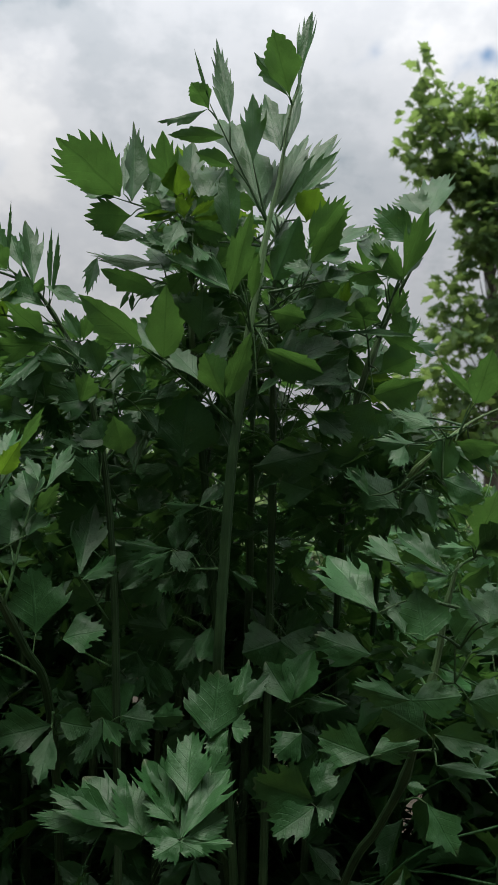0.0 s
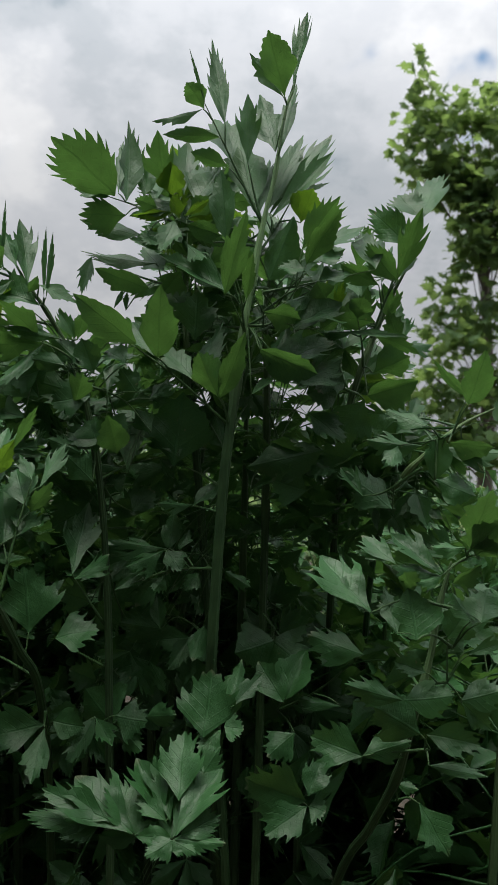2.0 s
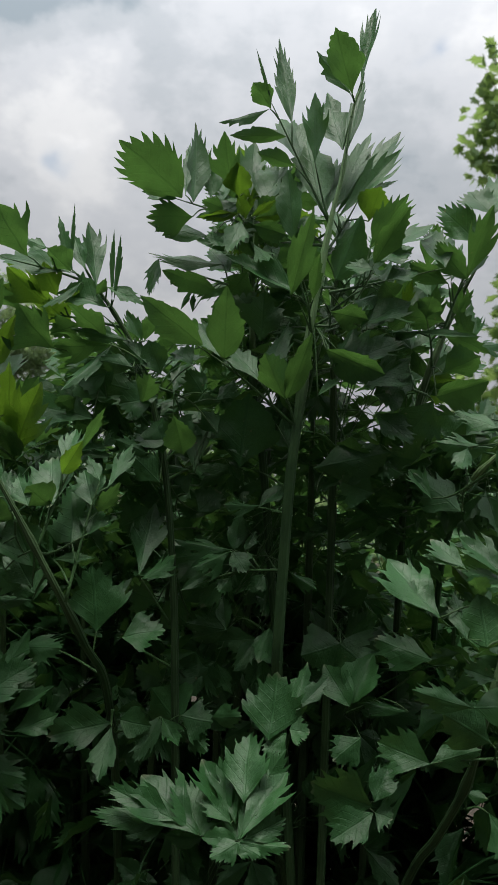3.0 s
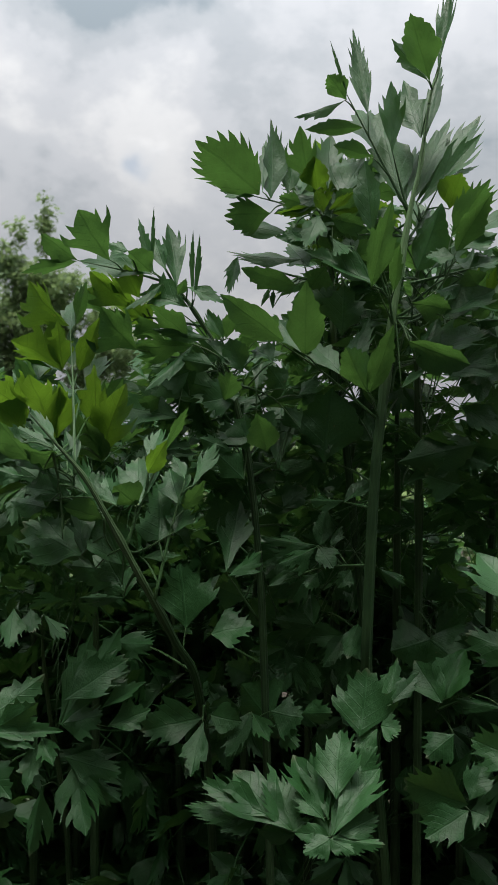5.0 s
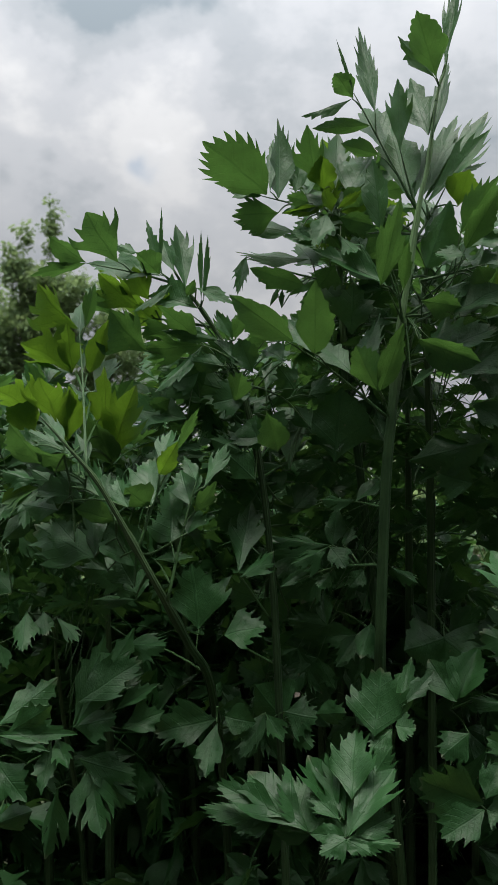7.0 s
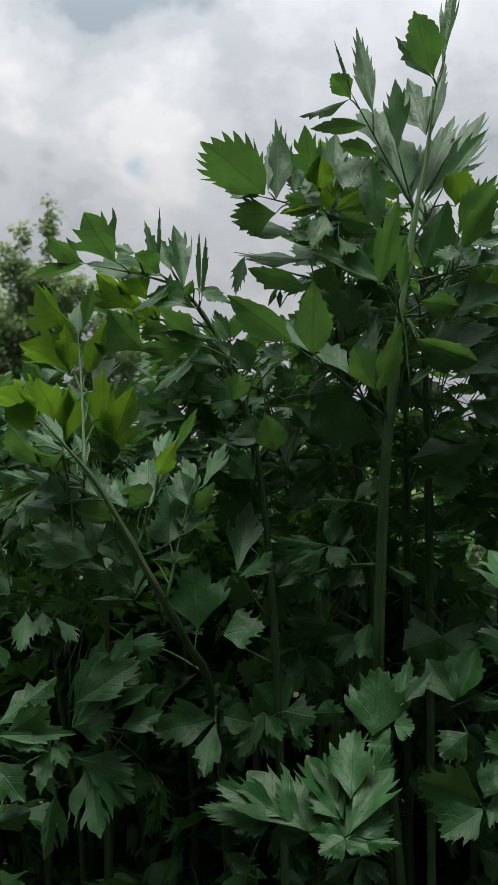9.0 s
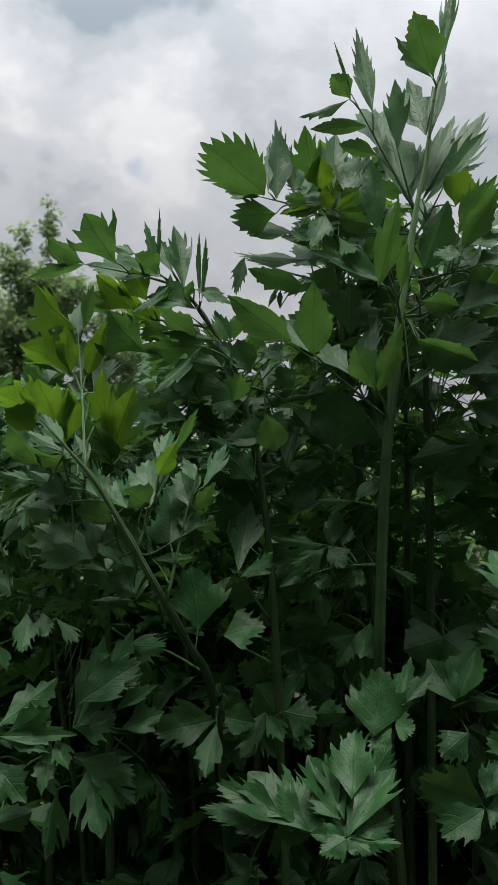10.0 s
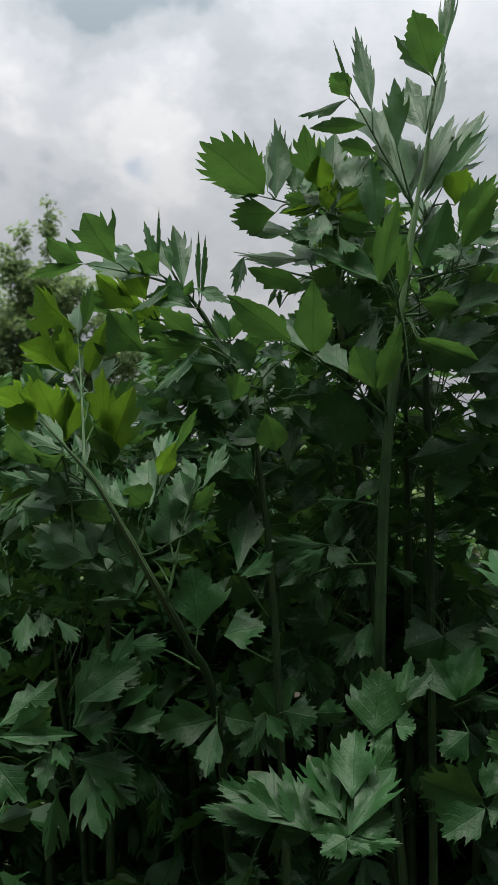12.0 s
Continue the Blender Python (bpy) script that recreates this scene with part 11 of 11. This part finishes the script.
l = leaf(p,0.0014, (0.206,1.088,1.072), (0.180,1.175,1.089), (0.141,1.218,1.093))
leaflet(l, "t", (0.138,1.208,1.090), (0.105,1.239,1.064),0.030, (-0.244,-0.749,-0.616))
leaflet(l, "t", (0.143,1.214,1.094), (0.100,1.206,1.098),0.021, (0.211,-0.909,0.361))
leaflet(l, "b", (0.140,1.205,1.091), (0.075,1.189,1.071),0.034, (0.171,-0.968,0.182))
leaflet(l, "t", (0.138,1.207,1.092), (0.096,1.229,1.083),0.029, (-0.276,-0.760,-0.588))
l = leaf(p,0.0014, (0.131,1.091,0.984), (0.141,1.171,0.990), (0.145,1.205,0.988))
leaflet(l, "e", (0.143,1.204,0.986), (0.140,1.225,1.057),0.032, (-0.548,-0.811,0.206))
leaflet(l, "t", (0.143,1.206,0.986), (0.129,1.251,1.040),0.025, (-0.170,-0.782,0.599))
l = leaf(p,0.0014, (0.142,1.090,1.010), (0.143,1.177,1.037), (0.138,1.219,1.056))
leaflet(l, "b", (0.136,1.225,1.054), (0.095,1.206,1.022),0.041, (-0.260,-0.654,0.710))
leaflet(l, "e", (0.139,1.215,1.054), (0.092,1.209,1.047),0.027, (0.161,-0.956,-0.246))
leaflet(l, "b", (0.141,1.229,1.055), (0.165,1.237,1.032),0.025, (-0.070,-0.913,-0.401))
leaflet(l, "e", (0.137,1.229,1.058), (0.108,1.199,1.032),0.029, (0.068,-0.694,0.717))
l = leaf(p,0.0014, (0.136,1.091,0.997), (0.161,1.171,1.011), (0.181,1.207,1.016))
leaflet(l, "w", (0.181,1.214,1.014), (0.165,1.231,1.063),0.031, (0.224,-0.907,0.358))
leaflet(l, "w", (0.179,1.200,1.016), (0.217,1.189,1.026),0.021, (-0.264,-0.959,0.106))
l = leaf(p,0.0014, (0.180,1.089,1.051), (0.179,1.183,1.078), (0.167,1.234,1.096))
leaflet(l, "l", (0.170,1.237,1.098), (0.183,1.222,1.074),0.023, (0.022,-0.817,0.575))
leaflet(l, "w", (0.167,1.229,1.095), (0.161,1.251,1.063),0.026, (0.159,-0.800,-0.578))
leaflet(l, "l", (0.165,1.241,1.096), (0.170,1.254,1.073),0.019, (0.156,-0.852,-0.500))
l = leaf(p,0.0014, (0.140,1.090,1.008), (0.150,1.203,1.035), (0.152,1.272,1.055))
leaflet(l, "w", (0.153,1.280,1.055), (0.190,1.257,1.078),0.024, (-0.291,-0.867,-0.405))
leaflet(l, "t", (0.153,1.279,1.059), (0.139,1.316,1.098),0.020, (-0.425,-0.730,0.535))
leaflet(l, "b", (0.150,1.275,1.057), (0.118,1.273,1.072),0.015, (0.113,-0.992,0.058))
l = leaf(p,0.0014, (0.135,1.091,0.994), (0.108,1.182,1.010), (0.071,1.230,1.017))
leaflet(l, "t", (0.073,1.225,1.018), (0.095,1.202,0.987),0.023, (-0.313,-0.860,0.403))

p = right_near
l = leaf(p,0.0014, (0.175,0.976,0.920), (0.198,1.066,0.921), (0.214,1.117,0.919))
leaflet(l, "t", (0.211,1.109,0.922), (0.168,1.139,0.946),0.041, (-0.102,-0.709,0.698))
l = leaf(p,0.0014, (0.160,0.981,0.840), (0.193,1.108,0.834), (0.221,1.196,0.826))
leaflet(l, "l", (0.217,1.191,0.825), (0.230,1.168,0.805),0.024, (0.101,-0.629,0.771))
leaflet(l, "t", (0.220,1.197,0.824), (0.204,1.198,0.800),0.021, (-0.362,-0.911,0.199))
leaflet(l, "w", (0.217,1.187,0.828), (0.271,1.151,0.830),0.042, (-0.434,-0.561,0.705))
l = leaf(p,0.0014, (0.162,0.980,0.851), (0.173,1.059,0.848), (0.175,1.097,0.845))
leaflet(l, "b", (0.173,1.092,0.846), (0.206,1.119,0.875),0.018, (-0.054,-0.706,0.706))
leaflet(l, "e", (0.176,1.093,0.844), (0.123,1.110,0.873),0.038, (-0.086,-0.927,0.366))
l = leaf(p,0.0014, (0.167,0.979,0.884), (0.177,1.106,0.877), (0.177,1.192,0.869))
leaflet(l, "t", (0.177,1.183,0.871), (0.142,1.236,0.907),0.031, (-0.144,-0.613,0.777), True)
leaflet(l, "l", (0.178,1.199,0.868), (0.113,1.186,0.852),0.026, (0.197,-0.980,0.025))
leaflet(l, "w", (0.176,1.184,0.867), (0.149,1.221,0.889),0.019, (-0.145,-0.594,0.791))
l = leaf(p,0.0014, (0.162,0.980,0.855), (0.191,1.107,0.857), (0.214,1.195,0.860))
leaflet(l, "w", (0.215,1.203,0.857), (0.188,1.188,0.831),0.030, (-0.015,-0.863,0.504))
leaflet(l, "b", (0.212,1.188,0.862), (0.251,1.180,0.858),0.023, (-0.218,-0.974,-0.062))
leaflet(l, "w", (0.217,1.204,0.859), (0.229,1.212,0.821),0.029, (-0.611,-0.721,-0.326))
l = leaf(p,0.0014, (0.164,0.980,0.866), (0.167,1.038,0.876), (0.164,1.056,0.885))
leaflet(l, "b", (0.161,1.056,0.883), (0.150,1.074,0.908),0.021, (0.061,-0.794,0.604))
l = leaf(p,0.0014, (0.152,0.983,0.800), (0.159,1.122,0.799), (0.156,1.221,0.803))
leaflet(l, "t", (0.153,1.211,0.806), (0.115,1.206,0.797),0.025, (0.190,-0.967,-0.170))
leaflet(l, "t", (0.157,1.233,0.799), (0.157,1.241,0.767),0.025, (0.181,-0.956,-0.232))

p = left_edge
l = leaf(p,0.0014, (-0.582,1.123,1.040), (-0.639,1.230,1.053), (-0.671,1.292,1.054))
leaflet(l, "e", (-0.673,1.293,1.052), (-0.634,1.285,1.084),0.029, (0.413,-0.646,-0.642))
leaflet(l, "t", (-0.679,1.303,1.054), (-0.635,1.338,1.055),0.041, (0.424,-0.565,0.707), True)
leaflet(l, "t", (-0.674,1.303,1.052), (-0.648,1.299,1.100),0.030, (0.332,-0.907,-0.258))
l = leaf(p,0.0014, (-0.583,1.124,1.027), (-0.594,1.227,1.038), (-0.575,1.284,1.038))
leaflet(l, "w", (-0.579,1.292,1.038), (-0.556,1.330,1.057),0.027, (0.573,-0.612,0.545))
leaflet(l, "b", (-0.581,1.293,1.037), (-0.533,1.319,1.029),0.041, (0.257,-0.708,-0.657))
leaflet(l, "w", (-0.575,1.278,1.040), (-0.539,1.304,1.020),0.032, (0.693,-0.557,0.458))
leaflet(l, "w", (-0.568,1.276,1.037), (-0.555,1.297,1.024),0.019, (0.637,-0.664,-0.392))
l = leaf(p,0.0014, (-0.589,1.129,0.932), (-0.604,1.198,0.929), (-0.591,1.221,0.919))
leaflet(l, "w", (-0.587,1.219,0.920), (-0.567,1.209,0.952),0.022, (0.583,-0.599,-0.549))
l = leaf(p,0.0014, (-0.587,1.127,0.968), (-0.629,1.255,0.983), (-0.640,1.338,0.991))
leaflet(l, "w", (-0.636,1.335,0.993), (-0.608,1.341,0.984),0.023, (0.225,-0.971,0.078))
leaflet(l, "b", (-0.648,1.347,0.992), (-0.625,1.385,1.008),0.029, (0.517,-0.585,0.625))
leaflet(l, "e", (-0.643,1.344,0.988), (-0.669,1.378,1.039),0.021, (0.465,-0.603,0.648))
l = leaf(p,0.0014, (-0.580,1.121,1.066), (-0.624,1.194,1.083), (-0.641,1.221,1.087))
leaflet(l, "t", (-0.643,1.228,1.087), (-0.646,1.230,1.064),0.017, (0.157,-0.978,-0.139))
leaflet(l, "w", (-0.638,1.217,1.090), (-0.663,1.222,1.067),0.022, (0.277,-0.827,-0.490))
leaflet(l, "w", (-0.632,1.209,1.087), (-0.601,1.237,1.073),0.032, (0.305,-0.670,-0.677))
l = leaf(p,0.0014, (-0.585,1.125,1.003), (-0.600,1.206,1.004), (-0.586,1.242,0.995))
leaflet(l, "w", (-0.591,1.253,0.994), (-0.557,1.266,0.990),0.022, (0.281,-0.883,-0.375))
leaflet(l, "t", (-0.588,1.250,0.994), (-0.592,1.260,0.966),0.022, (0.088,-0.931,-0.355))
leaflet(l, "t", (-0.583,1.230,0.994), (-0.557,1.247,0.985),0.018, (0.290,-0.784,-0.549))
l = leaf(p,0.0014, (-0.582,1.122,1.047), (-0.640,1.243,1.060), (-0.671,1.317,1.062))
leaflet(l, "t", (-0.673,1.314,1.061), (-0.657,1.333,1.037),0.025, (0.145,-0.803,-0.579))
leaflet(l, "t", (-0.663,1.305,1.063), (-0.653,1.325,1.037),0.023, (0.781,-0.603,-0.164))
leaflet(l, "b", (-0.670,1.315,1.062), (-0.662,1.313,1.033),0.022, (0.495,-0.846,0.197))
leaflet(l, "t", (-0.668,1.305,1.062), (-0.633,1.326,1.045),0.032, (0.198,-0.796,-0.573))
leaflet(l, "b", (-0.674,1.320,1.060), (-0.637,1.348,1.081),0.027, (0.685,-0.643,-0.341))
l = leaf(p,0.0014, (-0.582,1.122,1.047), (-0.648,1.253,1.075), (-0.685,1.338,1.093))
leaflet(l, "l", (-0.678,1.327,1.093), (-0.681,1.360,1.132),0.023, (0.167,-0.759,0.629))
leaflet(l, "e", (-0.687,1.345,1.095), (-0.660,1.382,1.121),0.034, (0.330,-0.703,0.629))
l = leaf(p,0.0014, (-0.589,1.129,0.932), (-0.605,1.202,0.945), (-0.594,1.229,0.953))
leaflet(l, "w", (-0.599,1.239,0.953), (-0.590,1.233,0.989),0.016, (0.313,-0.923,-0.224))
l = leaf(p,0.0014, (-0.587,1.127,0.968), (-0.607,1.224,0.977), (-0.597,1.274,0.978))
leaflet(l, "b", (-0.597,1.270,0.977), (-0.551,1.275,0.971),0.023, (0.153,-0.807,0.571))
leaflet(l, "w", (-0.591,1.266,0.977), (-0.579,1.289,0.963),0.015, (0.686,-0.612,-0.393))
leaflet(l, "b", (-0.599,1.276,0.977), (-0.606,1.288,0.956),0.018, (0.327,-0.790,-0.519), True)
leaflet(l, "w", (-0.599,1.281,0.978), (-0.584,1.326,1.014),0.030, (0.231,-0.656,0.718))
l = leaf(p,0.0014, (-0.588,1.129,0.944), (-0.627,1.205,0.946), (-0.638,1.235,0.941))
leaflet(l, "t", (-0.638,1.238,0.944), (-0.645,1.214,0.991),0.025, (0.534,-0.783,-0.319))
leaflet(l, "w", (-0.645,1.247,0.942), (-0.637,1.299,0.993),0.031, (0.237,-0.692,0.682))
leaflet(l, "t", (-0.632,1.226,0.944), (-0.624,1.237,0.978),0.025, (0.750,-0.661,0.030))
l = leaf(p,0.0014, (-0.583,1.123,1.034), (-0.605,1.217,1.048), (-0.598,1.265,1.052))
leaflet(l, "t", (-0.593,1.257,1.050), (-0.591,1.239,1.084),0.020, (0.480,-0.771,-0.418))
leaflet(l, "b", (-0.602,1.272,1.050), (-0.546,1.291,1.060),0.044, (0.106,-0.697,0.709))
leaflet(l, "b", (-0.598,1.265,1.050), (-0.571,1.278,1.047),0.022, (0.398,-0.594,0.699))
l = leaf(p,0.0014, (-0.579,1.121,1.073), (-0.605,1.230,1.095), (-0.602,1.293,1.104))
leaflet(l, "w", (-0.605,1.302,1.102), (-0.607,1.358,1.171),0.031, (0.117,-0.771,0.627))
leaflet(l, "w", (-0.601,1.295,1.103), (-0.566,1.291,1.089),0.022, (0.158,-0.762,0.628))
l = leaf(p,0.0014, (-0.579,1.121,1.073), (-0.637,1.246,1.087), (-0.668,1.325,1.090))
leaflet(l, "t", (-0.669,1.323,1.091), (-0.689,1.321,1.129),0.019, (0.435,-0.886,0.162))
leaflet(l, "l", (-0.671,1.334,1.093), (-0.634,1.345,1.078),0.024, (0.293,-0.956,-0.019))
l = leaf(p,0.0014, (-0.587,1.127,0.968), (-0.584,1.196,0.976), (-0.553,1.218,0.977))
leaflet(l, "b", (-0.557,1.221,0.975), (-0.504,1.225,0.977),0.023, (0.066,-0.995,0.081))
leaflet(l, "w", (-0.553,1.224,0.979), (-0.527,1.262,0.961),0.022, (0.700,-0.637,-0.322))
leaflet(l, "t", (-0.551,1.211,0.978), (-0.519,1.230,0.978),0.020, (0.486,-0.781,-0.393))
l = leaf(p,0.0014, (-0.576,1.119,1.099), (-0.632,1.237,1.116), (-0.661,1.310,1.120))
leaflet(l, "w", (-0.659,1.307,1.119), (-0.628,1.285,1.080),0.038, (0.462,-0.551,0.695))
leaflet(l, "t", (-0.660,1.303,1.116), (-0.636,1.349,1.163),0.038, (0.492,-0.740,0.459))
leaflet(l, "b", (-0.657,1.298,1.120), (-0.604,1.293,1.150),0.025, (0.236,-0.787,-0.570))
leaflet(l, "w", (-0.662,1.313,1.120), (-0.643,1.328,1.102),0.023, (0.382,-0.865,-0.324))

p = main
bunch(p,1, (-0.036,1.074,1.155), (16,-1,-11),0.42)
bunch(p,5, (-0.024,1.067,1.282), (-17,0,23),0.61)
bunch(p,5, (-0.051,1.080,1.060), (-17,9,-33),0.48)
bunch(p,7, (-0.043,1.077,1.113), (-12,-20,32),0.53)

p = rear_left
bunch(p,1, (-0.113,1.194,1.124), (15,-22,-16),0.47)
bunch(p,3, (-0.125,1.180,1.337), (-13,-25,-36),0.40)
bunch(p,2, (-0.118,1.189,1.195), (-16,4,54),0.59)
bunch(p,2, (-0.116,1.191,1.176), (11,-17,-33),0.55)
bunch(p,6, (-0.121,1.187,1.237), (19,-9,-12),0.54)
bunch(p,2, (-0.123,1.183,1.295), (-1,-1,-27),0.53)
bunch(p,8, (-0.122,1.184,1.270), (1,7,0),0.51)
bunch(p,3, (-0.122,1.185,1.265), (-20,-23,-50),0.38)
bunch(p,7, (-0.116,1.191,1.176), (-21,12,-12),0.43)
bunch(p,7, (-0.124,1.181,1.324), (-9,-11,-35),0.41)

p = right_inner
bunch(p,2, (-0.014,1.177,1.130), (24,-20,-11),0.58)
bunch(p,7, (-0.010,1.189,0.949), (11,19,53),0.41)

p = left_lean
bunch(p,5, (-0.219,1.092,1.086), (37,-10,-33),0.41)
bunch(p,2, (-0.194,1.101,0.960), (35,-8,53),0.44)
bunch(p,8, (-0.190,1.104,0.923), (-20,22,-19),0.57)
bunch(p,6, (-0.232,1.090,1.123), (-22,3,31),0.43)
bunch(p,7, (-0.228,1.090,1.115), (-25,18,27),0.39)
bunch(p,1, (-0.234,1.089,1.128), (6,6,42),0.56)
bunch(p,3, (-0.203,1.097,1.017), (20,-10,-31),0.50)
bunch(p,3, (-0.225,1.091,1.109), (27,-7,-61),0.53)
bunch(p,5, (-0.221,1.092,1.092), (-7,9,57),0.54)
bunch(p,8, (-0.194,1.102,0.954), (39,23,59),0.57)
bunch(p,6, (-0.227,1.090,1.113), (14,-16,50),0.47)
bunch(p,2, (-0.230,1.090,1.119), (7,-10,38),0.47)
bunch(p,7, (-0.209,1.095,1.047), (36,-23,61),0.42)

p = left_near
bunch(p,7, (-0.350,1.005,0.963), (42,-6,24),0.53)
bunch(p,5, (-0.364,1.004,0.979), (37,-21,-51),0.45)
bunch(p,5, (-0.330,1.008,0.933), (-23,16,34),0.38)
bunch(p,1, (-0.359,1.004,0.974), (-3,19,-33),0.40)
bunch(p,0, (-0.389,1.001,1.009), (38,-1,14),0.52)
bunch(p,8, (-0.354,1.005,0.968), (38,9,43),0.44)
bunch(p,0, (-0.356,1.005,0.970), (23,5,60),0.57)
bunch(p,6, (-0.394,1.001,1.016), (-12,15,-26),0.40)
bunch(p,6, (-0.352,1.005,0.966), (45,11,-31),0.38)
bunch(p,3, (-0.318,1.010,0.916), (41,-15,-12),0.45)
bunch(p,0, (-0.342,1.006,0.952), (23,19,-15),0.54)
bunch(p,0, (-0.321,1.009,0.919), (24,13,54),0.50)

p = right_tall
bunch(p,6, (0.076,1.168,1.007), (33,9,-8),0.60)
bunch(p,2, (0.084,1.164,1.074), (-5,21,28),0.59)
bunch(p,0, (0.075,1.170,0.970), (-18,-4,-58),0.58)
bunch(p,2, (0.075,1.172,0.944), (3,-15,53),0.39)
bunch(p,2, (0.076,1.168,1.005), (23,12,23),0.53)
bunch(p,7, (0.093,1.161,1.119), (-17,11,25),0.51)
bunch(p,7, (0.075,1.172,0.948), (-18,-3,-10),0.42)
bunch(p,8, (0.081,1.165,1.061), (-24,10,4),0.51)

p = right_mid
bunch(p,0, (0.132,1.091,0.986), (-17,4,39),0.45)
bunch(p,1, (0.150,1.090,1.020), (-21,-25,36),0.39)
bunch(p,4, (0.130,1.091,0.981), (16,-12,-15),0.49)
bunch(p,8, (0.205,1.088,1.072), (-15,-23,43),0.60)
bunch(p,3, (0.169,1.089,1.042), (-7,15,47),0.50)
bunch(p,7, (0.204,1.088,1.071), (-24,0,14),0.46)
bunch(p,4, (0.136,1.091,0.996), (16,24,-23),0.43)
bunch(p,4, (0.179,1.089,1.050), (-10,-8,16),0.49)
bunch(p,4, (0.137,1.090,0.999), (-23,9,-57),0.40)
bunch(p,1, (0.174,1.089,1.046), (-14,-7,-6),0.46)

p = left_edge
bunch(p,8, (-0.586,1.127,0.977), (36,-6,-50),0.44)
bunch(p,1, (-0.588,1.129,0.937), (44,-19,12),0.43)
bunch(p,7, (-0.588,1.129,0.946), (40,-15,-33),0.57)
bunch(p,0, (-0.587,1.128,0.960), (42,-1,-47),0.57)
bunch(p,3, (-0.584,1.124,1.014), (-23,-23,2),0.51)
bunch(p,3, (-0.588,1.128,0.949), (25,11,-20),0.56)
bunch(p,0, (-0.589,1.130,0.926), (-14,-16,-6),0.56)
bunch(p,7, (-0.588,1.128,0.952), (18,2,-33),0.54)
bunch(p,4, (-0.589,1.129,0.935), (26,-11,4),0.46)
bunch(p,8, (-0.585,1.125,1.000), (-18,-11,-22),0.58)
bunch(p,6, (-0.588,1.128,0.950), (-23,3,-27),0.59)
bunch(p,1, (-0.585,1.126,0.994), (1,11,24),0.44)
bunch(p,6, (-0.585,1.126,0.995), (35,21,37),0.51)
bunch(p,7, (-0.591,1.132,0.886), (23,20,-48),0.48)
bunch(p,4, (-0.588,1.129,0.941), (-21,21,-12),0.49)
bunch(p,4, (-0.586,1.127,0.974), (-20,-11,22),0.55)
bunch(p,8, (-0.590,1.131,0.902), (-0,0,-50),0.47)
bunch(p,3, (-0.584,1.124,1.021), (25,7,-58),0.59)
